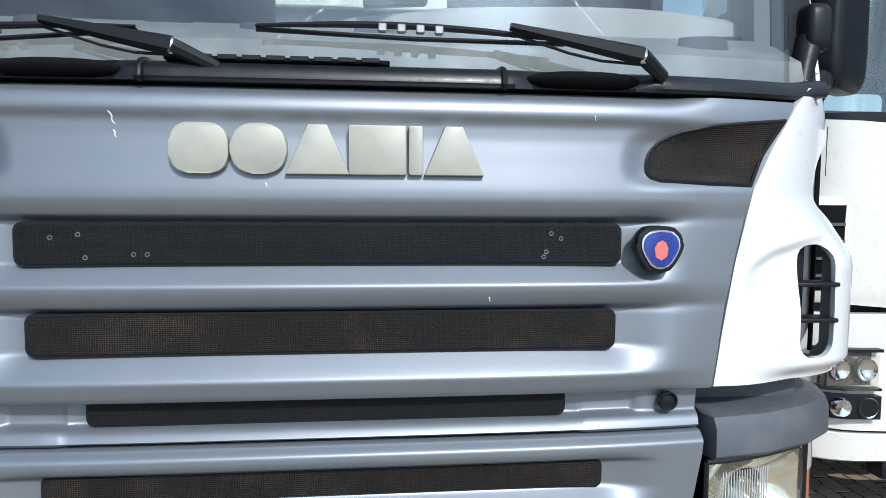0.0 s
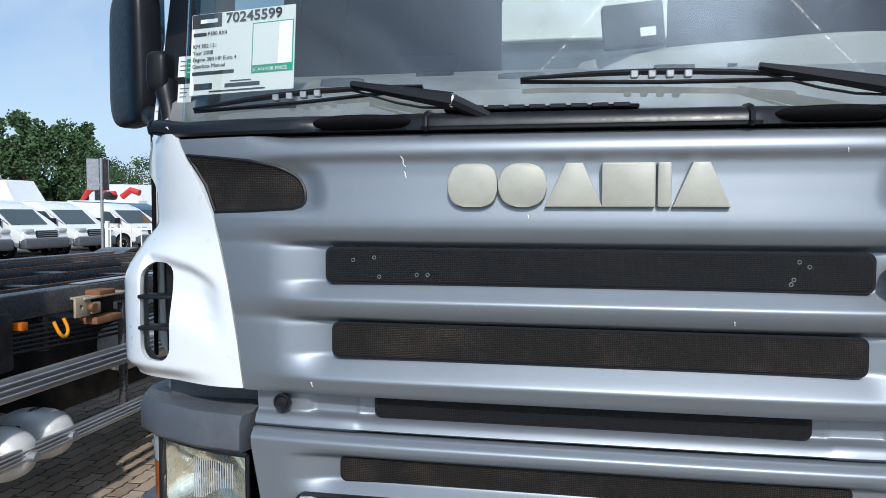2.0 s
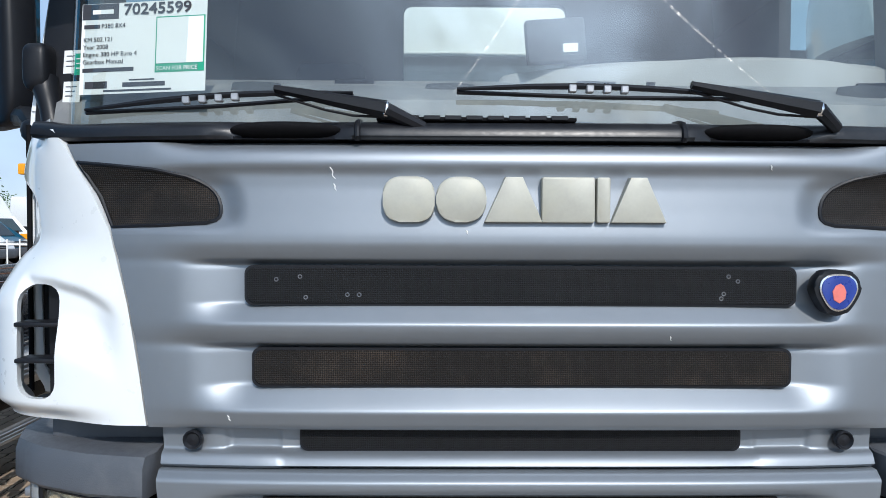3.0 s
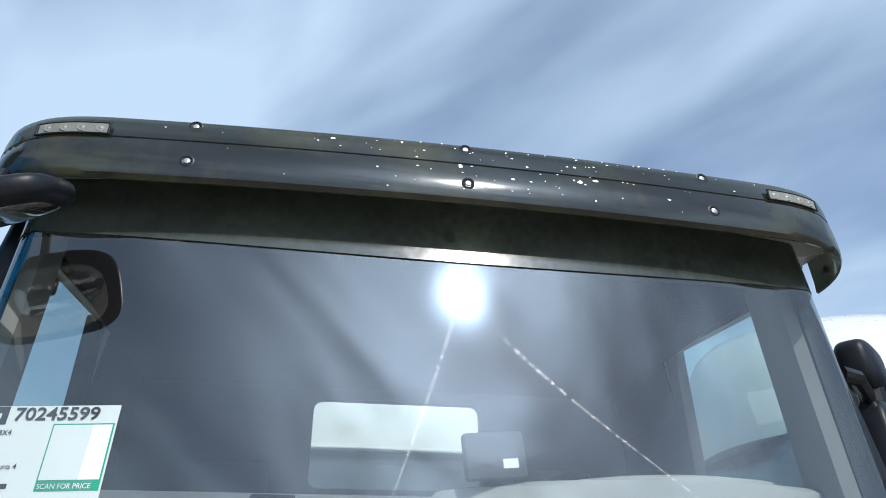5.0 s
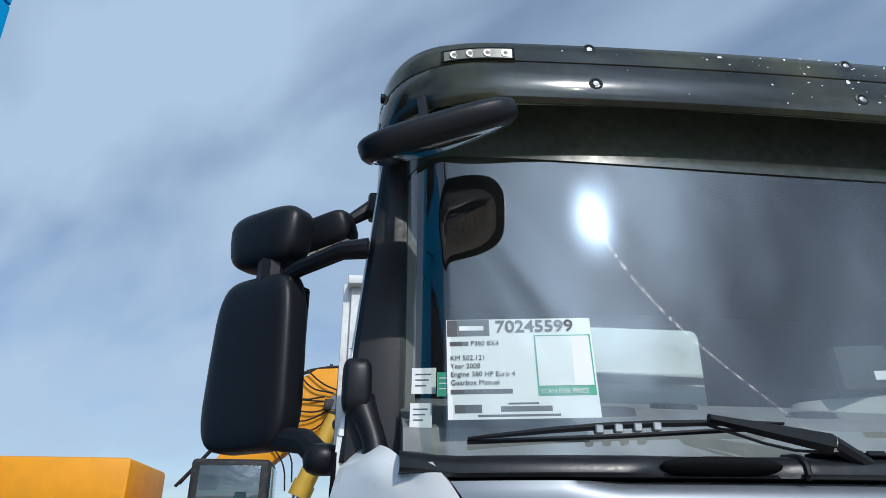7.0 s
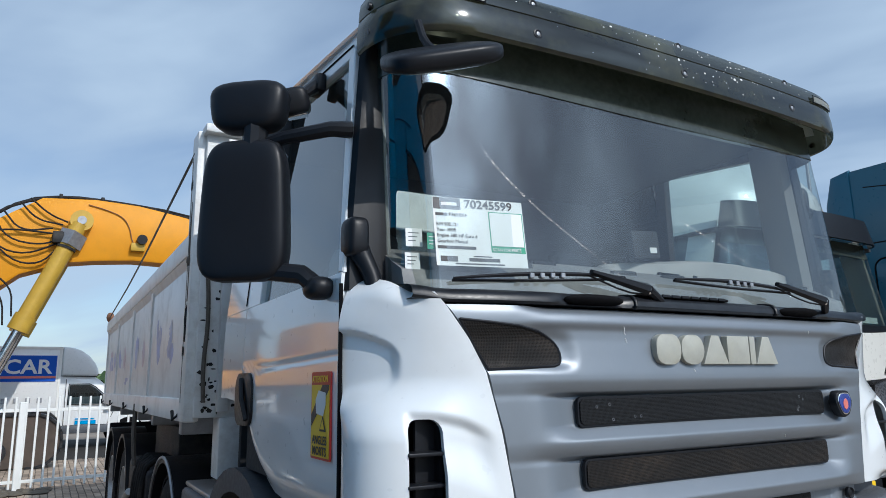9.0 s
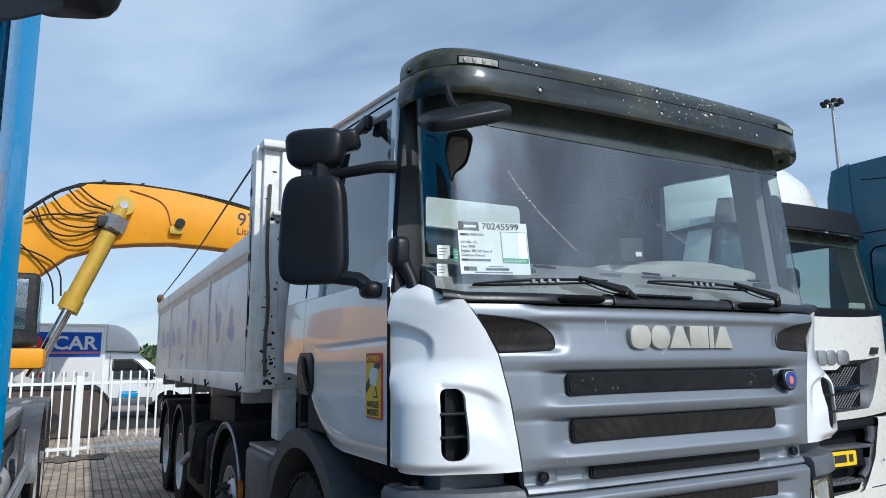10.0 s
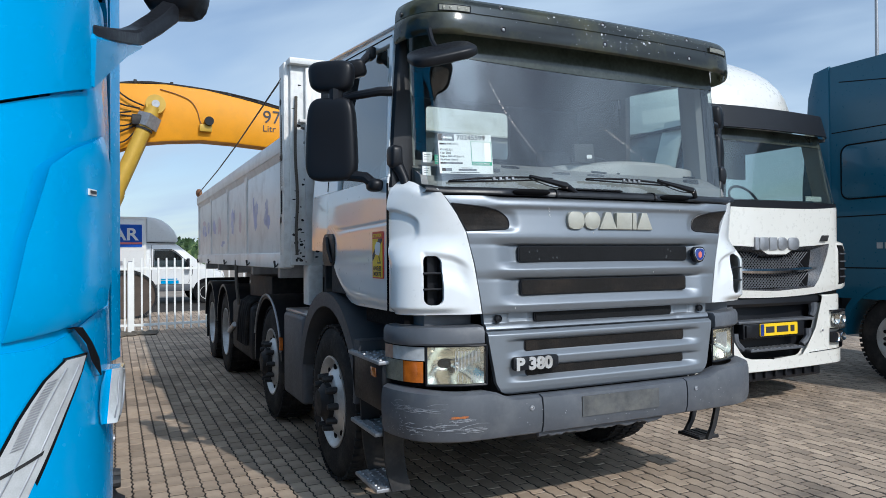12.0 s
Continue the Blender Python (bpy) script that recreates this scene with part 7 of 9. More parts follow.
hood = part("front_hood", carved(sheet(B(), hood_pt, steps(-0.70, 0.70, 44), [1.055, 1.062, 1.08, 1.13, 1.2, 1.3, 1.4, 1.5, 1.6, 1.75, 1.90, 1.925]), prism(B(), MOUTH, "y", IY - 0.3, IY + 0.3), 0.03), IVORY, ivory, "ivory front flap round a wide black grille")
mouth_y = lambda x: IY + 0.05 * ((x - IX) / 0.95) ** 2 - 0.006
bezel = loft(B(), [[(x, mouth_y(x), z) for x, z in MOUTH], [(x, IY + 0.075, z) for x, z in CORE]], True, False)
part("grille_bezel", bezel, CHASSIS, ivory, "glossy dark surround of the grille")
for s in (-1, 1):
    u0, u1 = sorted((s * 0.705, s * 1.0))
    iv_panel("door_skin", [1.05, 1.1, 1.5, 2.02], u0, u1, IVORY, "ivory cab door")
    u0, u1 = sorted((s * 0.80, s * 0.97))
    iv_panel("side_window", [2.03, 2.4, 2.72], u0, u1, CLEAR_GLASS, lean=lambda z: -0.10 * (z - 2.0))
    u0, u1 = sorted((s * 0.72, s * 0.80))
    iv_panel("window_post", [2.02, 2.4, 2.76], u0, u1, IVORY, lean=lambda z: -0.10 * (z - 2.0))
    part("corner_vane", loft(B(), [[(IX + s * (x - k), IY + y + k, z) for x, y in ((0.99, 0.05), (1.08, 0.035), (1.195, 0.085), (1.24, 0.17), (1.25, 0.32), (1.21, 0.33), (1.17, 0.16), (1.08, 0.08), (0.99, 0.09))] for z, k in ((1.100, 0.04), (1.108, 0.015), (1.14, 0.0), (1.35, 0.0), (1.52, 0.0), (1.585, 0.012), (1.605, 0.04))]), IVORY, ivory, "ivory corner vane with a black slot")
    slot_ = part("vane_slot", loft(B(), [[(IX + s * (x - k), IY + y + k, z) for x, y in ((1.035, 0.034), (1.08, 0.028), (1.160, 0.060), (1.185, 0.085), (1.16, 0.10), (1.035, 0.06))] for z, k in ((1.150, 0.012), (1.18, 0.0), (1.50, 0.0), (1.565, 0.012))]), GAP, ivory)
    for z in (1.23, 1.31, 1.39, 1.47):
        part("vane_blade", loft(B(), [[(IX + s * x, IY + y, z + h) for x, y in ((1.04, 0.022), (1.085, 0.018), (1.165, 0.052), (1.16, 0.07), (1.04, 0.05))] for h in (0.0, 0.014)]), BUMPER, slot_)
    # bumper end and lip in one, round the dark lower front
    edge_u = lambda z: line([(0.36, 0.0), (0.455, 0.0), (0.470, 0.20), (0.50, 0.262), (0.54, 0.290), (0.73, 0.385), (1.01, 0.452), (1.06, 0.46)], z)
    zs_ = [0.350, 0.358, 0.40, 0.450, 0.456, 0.464, 0.471, 0.485, 0.50, 0.54, 0.60, 0.73, 0.88, 1.0, 1.045, 1.055]
    shell_ = [[iv_plan(s * (edge_u(z) + (0.80 - edge_u(z)) * t), (0.04 if z < 0.5 else 0.02) - 0.012 * (z < 0.355 or z > 1.05) - 0.010 * (t > 0.94)) for t in steps(0, 1, 24)] for z in zs_]
    bm = loft(B(), [[(p.x, p.y, z) for p in row] for row, z in zip(shell_, zs_)] + [[(p.x, p.y + 0.05, z) for p in row] for row, z in zip(shell_[::-1], zs_[::-1])], False, False, True)
    part("bumper_end", bm, IVORY, ivory, "ivory bumper with a wide dark opening")
    part("bumper_seam", tube(B(), [(iv_plan(s * u, 0.042).x, iv_plan(s * u, 0.042).y, 0.492 + 0.03 * (u - 0.3)) for u in steps(0.30, 0.70, 10)], 0.004, 5), GAP, ivory)
    hl = part("headlamp", loft(B(), [[(IX + s * x, IY + y, z) for x, y in ((0.87, -0.02), (1.02, -0.003), (1.12, 0.04), (1.12, 0.1), (0.87, 0.1))] for z in (0.700, 0.715, 0.850, 0.865)]), LAMP_GLASS, ivory, "twin clear headlamp")
    part("lamp_core", box(B(), (IX + s * 0.99 - 0.11, IY + 0.02, 0.72), (IX + s * 0.99 + 0.11, IY + 0.09, 0.875)), CHASSIS, hl)
    frame_ = lambda z0, z1, x0, x1: loft(B(), [[(IX + s * x, IY + y + 0.003, z) for x, y in ((x0, -0.024), (1.02, -0.006), (x1, 0.045), (x1, 0.1), (x0, 0.1))] for z in (z0, z1)])
    part("lamp_frame", frame_(0.700, 0.712, 0.85, 1.14), BLACK, hl)
    part("lamp_frame", frame_(0.883, 0.897, 0.85, 1.14), BLACK, hl)
    part("lamp_frame", frame_(0.565, 0.675, 0.85, 1.10), BLACK, hl)
    for x in (0.92, 1.04):
        part("lamp_ring", lathe(B(), [(IY + 0.01, 0.052), (IY - 0.012 + 0.02 * (x > 1), 0.052), (IY + 0.0, 0.042), (IY + 0.015, 0.02), (IY + 0.015, 0)], (IX + s * x, 0, 0.80), 18, "Y"), CHROME, hl)
    for x in (0.91, 1.03):
        part("fog_lamp", lathe(B(), [(IY + 0.02, 0.050), (IY - 0.020 + 0.03 * (x > 1), 0.050), (IY - 0.012, 0.040), (IY + 0.0, 0.0)], (IX + s * x, 0, 0.62), 18, "Y"), CHROME, ivory)
    wheel(ivory, IX + s * 1.03, IY + 1.38, s, True)
    part("wheel_arch", box(B(), (IX + s * 1.05 - 0.15, IY + 0.45, 0.45), (IX + s * 1.05 + 0.17, IY + 0.75, 1.05), 0.03), BLACK, ivory)
iv_panel("windscreen", [1.99, 2.3, 2.72], -0.70, 0.70, PLAIN_GLASS, "broad windscreen", lean_in)
iv_panel("screen_base", [1.925, 1.94, 1.995], -0.72, 0.72, BLACK, "black strip under the windscreen", lambda z: 0.004)
iv_panel("sun_visor", [2.685, 2.70, 2.80, 2.88, 2.90], -0.70, 0.70, BLACK, "dark sun visor", lambda z: 0.03 - 0.20 * (z - 2.66))
part("roof", loft(B(), [[(IX + w * math.cos(a), IY + 0.10 + yo + 1.0 + 1.02 * dl * math.sin(a), z) for a in (2 * math.pi * i / 40 for i in range(56))] for z, w, yo, dl in ((2.70, 1.12, 0.0, 1.0), (2.85, 1.135, 0.01, 0.99), (3.0, 1.13, 0.03, 0.98), (3.12, 1.11, 0.05, 0.96), (3.22, 1.08, 0.08, 0.93), (3.33, 1.03, 0.13, 0.88), (3.42, 0.96, 0.18, 0.81), (3.50, 0.86, 0.24, 0.72), (3.56, 0.74, 0.30, 0.62), (3.60, 0.58, 0.34, 0.48), (3.625, 0.38, 0.36, 0.32), (3.635, 0.1, 0.36, 0.1))]), IVORY, ivory, "domed white roof")
part("cab_back", carved(box(B(), (IX - 1.17, IY + 2.05, 1.0), (IX + 1.17, IY + 2.15, 2.95), 0.02), prism(B(), round_rect(IX - 0.10, 1.98, IX + 0.78, 2.42, 0.05), "y", IY + 1.9, IY + 2.3)), CABIN, ivory)
part("headliner", box(B(), (IX - 1.02, IY + 0.16, 2.66), (IX + 1.02, IY + 2.05, 2.69), 0.005, 1), CABIN, ivory)
part("curtain_rail", box(B(), (IX - 0.98, IY + 1.15, 2.36), (IX + 0.98, IY + 1.19, 2.66), 0.005, 1), SEAT, ivory, "dark roof locker")
iv_panel("screen_header", [2.58, 2.62, 2.70], -0.70, 0.70, FRIT, "black band along the windscreen top", lambda z: lean_in(z) + 0.004)
part("cab_floor", box(B(), (IX - 1.15, IY + 0.15, 1.0), (IX + 1.15, IY + 2.1, 1.1)), FRAME, ivory)
part("dashboard", loft(B(), [[(x, IY + y, z) for y, z in ((0.10, 1.93), (0.16, 1.99), (0.5, 2.06), (0.7, 2.04), (0.7, 1.7), (0.1, 1.7))] for x in steps(IX - 1.1, IX + 1.1, 6)]), CABIN, ivory, "dark dashboard")
part("steering_wheel", tube(B(), [(IX + 0.6 + 0.21 * math.cos(a), IY + 0.85 + 0.10 * math.sin(a), 2.08 + 0.17 * math.sin(a)) for a in steps(0, 2 * math.pi, 24)], 0.015, 8), BLACK, ivory)
for x in (-0.62, 0.62):
    part("seat", box(B(), (IX + x - 0.24, IY + 1.3, 1.6), (IX + x + 0.24, IY + 1.45, 2.5), 0.06, 3), SEAT, ivory, "dark seat")
part("window_card", box(B(), (IX + 0.62, IY + 0.10, 2.02), (IX + 0.86, IY + 0.108, 2.07), 0, 1, None), PAPER, ivory)
# grille
gr = part("grille", prism(B(), CORE, "y", IY + 0.074, IY + 0.10), GAP, ivory, "black mesh grille with a chrome bar")
wires = B()
for k in range(34):
    x = IC - 0.66 + k * 0.040
    for sl in (-1, 1):
        for za, zb in ((1.145, 1.295), (1.325, 1.495)):
            x2 = x + sl * (zb - za) * 1.15
            top = min(zb, 1.44) if min(abs(x - IC), abs(x2 - IC)) < 0.14 else zb
            if abs(x - IC) < 0.54 and abs(x2 - IC) < 0.56:
                tube(wires, [(x, IY + 0.068, za), (x + (x2 - x) * (top - za) / (zb - za), IY + 0.068, top)], 0.0055, 4)
part("grille_wire", wires, BUMPER, gr)["kind"] = "stuff"
part("chrome_bar", loft(B(), [[(x, IY + 0.012 + dy + 0.05 * ((x - IC) / 0.7) ** 2, 1.312 + dz * (1 - 0.45 * (abs(x - IC) / 0.66) ** 3) + 0.020 * (abs(x - IC) / 0.66) ** 2) for dy, dz in ((0, -0.024), (-0.014, 0), (0, 0.024), (0.03, 0.0))] for x in steps(IC - 0.66, IC + 0.66, 18)]), CHROME, gr, "chrome bar")
for x0, x1, r_ in ((-0.315, -0.262, 0.004), (-0.250, -0.128, 0.020), (-0.116, -0.012, 0.004), (0.002, 0.130, 0.040), (0.146, 0.305, 0.045)):
    part("emblem_block", prism(B(), round_rect(IC + x0, 1.520, IC + x1, 1.640, r_), "y", IY - 0.024, IY + 0.02, 0.005, 2), STEEL, ivory, "plain dark silver emblem block")
part("small_emblem", prism(B(), [(IC + 0.655, 1.605), (IC + 0.70, 1.665), (IC + 0.79, 1.665), (IC + 0.76, 1.605)], "y", IY + 0.0, IY + 0.04), FRAME, ivory)
part("lower_front", box(B(), (IC - 0.80, IY + 0.14, 0.44), (IC + 0.80, IY + 0.18, 1.07), 0.01), BLACK, ivory, "black recessed lower front with steps")
part("lower_brow", loft(B(), [[(x, IY + 0.03 + dy + 0.05 * ((x - IC) / 0.75) ** 2, 1.0 + dz) for dy, dz in ((0.12, -0.03), (-0.01, -0.03), (-0.03, 0.0), (-0.01, 0.055), (0.12, 0.055))] for x in steps(IC - 0.74, IC + 0.74, 12)]), BLACK, ivory)
part("step_ledge", box(B(), (IC - 0.52, IY + 0.0, 0.812), (IC + 0.56, IY + 0.15, 0.838), 0.008), BUMPER, ivory, "dark ribbed step over the plate")
tread = part("step_ledge", box(B(), (IC - 0.36, IY + 0.0, 0.535), (IC + 0.38, IY + 0.15, 0.560), 0.008), BUMPER, ivory)
for k in range(12):
    part("tread_rib", box(B(), (IC - 0.34 + k * 0.06, IY + 0.002, 0.559), (IC - 0.31 + k * 0.06, IY + 0.13, 0.566), 0.002, 1), STEEL, tread)
for s in (-1, 1):
    part("step_web", tube(B(), [(IC + s * 0.60, IY + 0.06, 0.98), (IC + s * 0.60, IY + 0.05, 0.90), (IC + s * 0.56, IY + 0.05, 0.845)], [0.045, 0.04, 0.03], 10, 1), BUMPER, ivory)
    part("step_web", tube(B(), [(IC + s * 0.52, IY + 0.06, 0.72), (IC + s * 0.52, IY + 0.05, 0.63), (IC + s * 0.42, IY + 0.05, 0.565)], [0.04, 0.04, 0.03], 10, 1), BUMPER, ivory)
    part("bumper_screw", lathe(B(), [(IY - 0.012, 0.012), (IY - 0.018, 0.009), (IY - 0.019, 0.0)], (IC + s * 0.655, 0, 0.70), 10, "Y"), STEEL, ivory)
part("under_lip", box(B(), (IC - 0.84, IY + 0.02, 0.25), (IC + 0.66, IY + 0.14, 0.352), 0.02), BLACK, ivory)
for k in range(9):
    part("lip_tooth", box(B(), (IC - 0.60 + k * 0.14, IY - 0.01, 0.28), (IC - 0.57 + k * 0.14, IY + 0.04, 0.350), 0.005, 1), BLACK, ivory)
PX = IC + 0.012
npl = part("number_plate", prism(B(), round_rect(PX - 0.262, 0.688, PX + 0.262, 0.806, 0.008), "y", IY - 0.015, IY - 0.003, 0.002, 1), PLATE, ivory, "yellow number plate")
part("plate_band", box(B(), (PX - 0.258, IY - 0.0175, 0.691), (PX - 0.212, IY - 0.014, 0.803)), BLUE_INK, npl)
for x0, x1 in ((-0.185, -0.070), (-0.035, 0.125), (0.160, 0.215)):
    part("plate_bar", box(B(), (PX + x0, IY - 0.0175, 0.717), (PX + x1, IY - 0.014, 0.778)), INK, npl)
part("plate_holder", box(B(), (IC - 0.46, IY + 0.0, 0.665), (IC + 0.40, IY + 0.14, 0.812), 0.012), BLACK, ivory)
part("holder_block", box(B(), (IC - 0.44, IY - 0.02, 0.68), (IC - 0.29, IY + 0.02, 0.80), 0.008), BLACK, ivory)
for s in (-1, 1):
    part("frame_rail", box(B(), (IX + s * 0.42 - 0.04, IY + 0.3, 0.75), (IX + s * 0.42 + 0.04, 8.5, 1.0), 0.01), FRAME, ivory)
    for y in (5.6, 7.0):
        wheel(ivory, IX + s * 1.03, y, s, False)
part("engine_bay", box(B(), (IX - 0.9, IY + 0.15, 0.5), (IX + 0.9, IY + 2.0, 1.0), 0.05), FRAME, ivory)

# ---------------------------------------------------------------- dark teal lorry beyond it
TX = 6.55
teal = thing("dark_lorry", "dark teal high-roof lorry cab", "lorry", (TX, 2.0, 0))
shell = [[(TX + x, y0 + (2.42 - y0) * t, z) for x, t in ((-1.10, 0.0), (-1.20, 0.02), (-1.235, 0.07), (-1.24, 0.5), (-1.24, 1.0), (1.24, 1.0), (1.24, 0.5), (1.235, 0.07), (1.20, 0.02), (1.10, 0.0))] for z, y0 in ((0.95, -0.60), (1.2, -0.72), (2.0, -0.66), (2.8, -0.5), (3.3, -0.2), (3.55, 0.2), (3.68, 0.7), (3.72, 1.1))]
part("cab_shell", loft(B(), shell), TEAL, teal, "dark teal cab")
for s in (-1, 1):
    part("side_fairing", prism(B(), [(2.41, 0.95), (2.80, 0.95), (2.78, 2.3), (2.70, 3.40), (2.62, 3.70), (2.42, 3.74)], "x", TX + s * 1.20, TX + s * 1.26, 0.02, 2), TEAL, teal, "dark teal side fairing")
    part("door_line", tube(B(), [(TX + s * 1.236, 1.22, 1.0), (TX + s * 1.236, 1.22, 2.2), (TX + s * 1.236, 1.30, 3.0), (TX + s * 1.236, 1.50, 3.40), (TX + s * 1.236, 2.3, 3.52)], 0.008, 6, 1), GAP, teal)
    part("side_hatch", prism(B(), round_rect(1.60, 2.13, 2.27, 2.74, 0.09), "x", TX + s * 1.228, TX + s * 1.250, 0.008, 2), TEAL, teal, "rounded side hatch")
    outline = [(TX + s * 1.241, y, z) for y, z in round_rect(1.585, 2.115, 2.285, 2.755, 0.10)]
    part("hatch_gap", tube(B(), outline + outline[:1], 0.009, 6), GAP, teal)
    part("belt_line", box(B(), (TX + s * 1.236 - 0.006, 0.2, 2.915), (TX + s * 1.236 + 0.006, 2.4, 2.928)), GAP, teal)
    part("belt_line", box(B(), (TX + s * 1.236 - 0.006, -0.6, 1.905), (TX + s * 1.236 + 0.006, 2.4, 1.918)), GAP, teal)
    part("belt_line", box(B(), (TX + s * 1.236 - 0.006, -0.6, 1.30), (TX + s * 1.236 + 0.006, 2.4, 1.315)), GAP, teal)
    pane = part("side_window", prism(B(), [(-0.45, 2.0), (1.10, 2.0), (1.12, 2.72), (-0.22, 2.72)], "x", TX + s * 1.230, TX + s * 1.245, 0.004, 1), DARK_GLASS, teal)
    wheel(teal, TX + s * 1.03, 1.62, s, True)
    part("wheel_arch", loft(B(), [[(TX + s * 0.8, 1.62 + r_ * math.cos(radians(a)), R + r_ * math.sin(radians(a))) for r_ in (0.62, 0.70)] + [(TX + s * 1.25, 1.62 + r_ * math.cos(radians(a)), R + r_ * math.sin(radians(a))) for r_ in (0.70, 0.62)] for a in steps(0, 180, 18)]), TEAL, teal)
    part("frame_rail", box(B(), (TX + s * 0.42 - 0.04, 0, 0.75), (TX + s * 0.42 + 0.04, 8.5, 1.0), 0.01), FRAME, teal)
    part("lower_skirt", box(B(), (TX + s * 1.19 - 0.03, 2.34, 0.35), (TX + s * 1.19 + 0.04, 4.4, 1.0), 0.03), BLACK, teal)
    for k in range(3):
        part("badge_bar", box(B(), (TX + s * 1.243 - 0.004, 1.62 + 0.09 * k, 1.53), (TX + s * 1.243 + 0.004, 1.69 + 0.09 * k, 1.60), 0.002, 1), STEEL, teal)
    wheel(teal, TX + s * 1.03, 5.4, s, False)
part("windscreen", box(B(), (TX - 1.05, -0.64, 2.05), (TX + 1.05, -0.60, 2.75), 0.01), DARK_GLASS, teal)
part("bumper", box(B(), (TX - 1.22, -0.75, 0.40), (TX + 1.22, 0.2, 1.0), 0.06, 3), TEAL, teal)

# ---------------------------------------------------------------- white railing fence
def fence_run(name, a, b, height, gap, posts, label, rail_at=None):
    f = thing(name, label, "fence", (*((Vector(a) + Vector(b)) / 2), 0))
    a, b = Vector(a), Vector(b)
    d = (b - a).normalized()
    turn_ = Matrix.Rotation(math.atan2(d.y, d.x), 4, "Z")
    L = (b - a).length
    for z in (0.14, rail_at or height - 0.16):
        bm = box(B(), (0, -0.018, z), (L, 0.018, z + 0.05), 0.004, 1)
        me = finish(bm); me.transform(Matrix.Translation((*a, 0)) @ turn_)
        part("rail", me, FENCE, f)
    bar = finish(box(B(), (-0.016, -0.036, 0.06), (0.016, -0.012, height), 0.004, 1))
    n = int(L / gap)
    for k in range(n):
        p = a + d * (k + 0.5) * gap
        part("bar", bar, FENCE, f, at=Matrix.Translation((*p, 0)) @ turn_)
    post = finish(box(B(), (-0.05, -0.05, 0), (0.05, 0.05, height + (0.10 if rail_at is None else -0.08)), 0.01, 1))
    for t in posts:
        p = a + d * t
        part("post", post, FENCE, f, at=Matrix.Translation((*p, 0)) @ turn_)
    return f


fence_run("railing_fence", (-4.22, 11.42), (1.2, 11.9), 1.47, 0.152, (0.05, 2.0, 4.4), "white steel railing fence with upright bars", 1.235)
fence_run("railing_fence", (-13.31, 16.82), (-10.3, 16.88), 1.29, 0.33, (0.05, 2.9), "white steel railing fence before parked vans")

# ---------------------------------------------------------------- excavator
EY = 17.0
exc = thing("excavator", "large yellow tracked excavator with its boom raised", "excavator", (-4.6, EY, 0))
boom_pts = [(-5.0, 2.2, 0.42), (-4.5, 3.0, 0.48), (-3.9, 3.85, 0.55), (-3.1, 4.70, 0.66), (-2.1, 5.26, 0.80), (-1.2, 5.35, 0.75), (-0.3, 5.36, 0.69), (0.6, 5.27, 0.63), (2.6, 5.0, 0.50), (4.0, 4.7, 0.40)]
rings = []
for i, (x, z, h) in enumerate(boom_pts):
    a, b = boom_pts[max(0, i - 1)], boom_pts[min(len(boom_pts) - 1, i + 1)]
    d = Vector((b[0] - a[0], b[1] - a[1])).normalized()
    n = Vector((-d.y, d.x))
    rings.append([(x + n.x * h * k, EY + y, z + n.y * h * k) for y, k in ((-0.36, 0.92), (-0.33, 1.0), (0.33, 1.0), (0.36, 0.92), (0.36, -0.92), (0.33, -1.0), (-0.33, -1.0), (-0.36, -0.92))])
boom = part("boom", loft(B(), rings), YELLOW, exc, "cranked yellow boom")
for dy in (-0.5, 0.5):
    ram = part("boom_cylinder", cyl(B(), (-1.56, EY + dy, 5.42), (-2.55, EY + dy, 3.0), 0.19, 0.19, 18), OCHRE, exc, "faded yellow boom cylinder")
    part("piston", cyl(B(), (-2.55, EY + dy, 3.0), (-3.25, EY + dy, 1.3), 0.10, 0.10, 14), CHROME, ram)
    part("ram_collar", cyl(B(), (-2.46, EY + dy, 3.22), (-2.60, EY + dy, 2.88), 0.23, 0.23, 18), OCHRE, ram)
    part("ram_clamp", cyl(B(), (-1.645, EY + dy, 5.21), (-1.775, EY + dy, 4.89), 0.29, 0.29, 4), STEEL, ram, "grey clamp with hose fittings")
    part("hose_block", box(B(), (-2.10, EY + dy - 0.14, 4.92), (-1.86, EY + dy + 0.14, 5.20), 0.04), FRAME, ram)
    part("ram_band", cyl(B(), (-1.79, EY + dy, 4.855), (-1.81, EY + dy, 4.80), 0.215, 0.215, 18), FRAME, ram)
    part("ram_eye", cyl(B(), (-1.52, EY + dy - 0.12, 5.50), (-1.52, EY + dy + 0.12, 5.50), 0.25, 0.25, 18), OCHRE, ram)
    part("pin", cyl(B(), (-1.52, EY + dy - 0.16, 5.50), (-1.52, EY + dy + 0.16, 5.50), 0.10, 0.10, 12), STEEL, ram)
for tx, size, x, z in (("97", 0.52, 1.28, 5.26), ("Litr", 0.26, 1.28, 5.02)):
    me = writing(tx, size, 0.002); me.transform(Matrix.Translation((x, EY - 0.375, z)))
    part("lettering", me, INK, boom)
lampb = part("work_lamp", box(B(), (-0.42, EY - 0.52, 4.88), (-0.10, EY - 0.36, 5.08), 0.02), OCHRE, exc, "small work lamp on the boom")
part("lamp_head", cyl(B(), (-0.18, EY - 0.62, 5.16), (-0.18, EY - 0.42, 5.16), 0.12, 0.12, 14), BLACK, lampb)
top = [(-5.5, 3.1), (-4.95, 3.75), (-4.3, 4.55), (-3.5, 5.38), (-2.8, 5.92), (-1.9, 6.14), (-0.9, 6.12), (0.7, 5.95), (2.6, 5.56)]
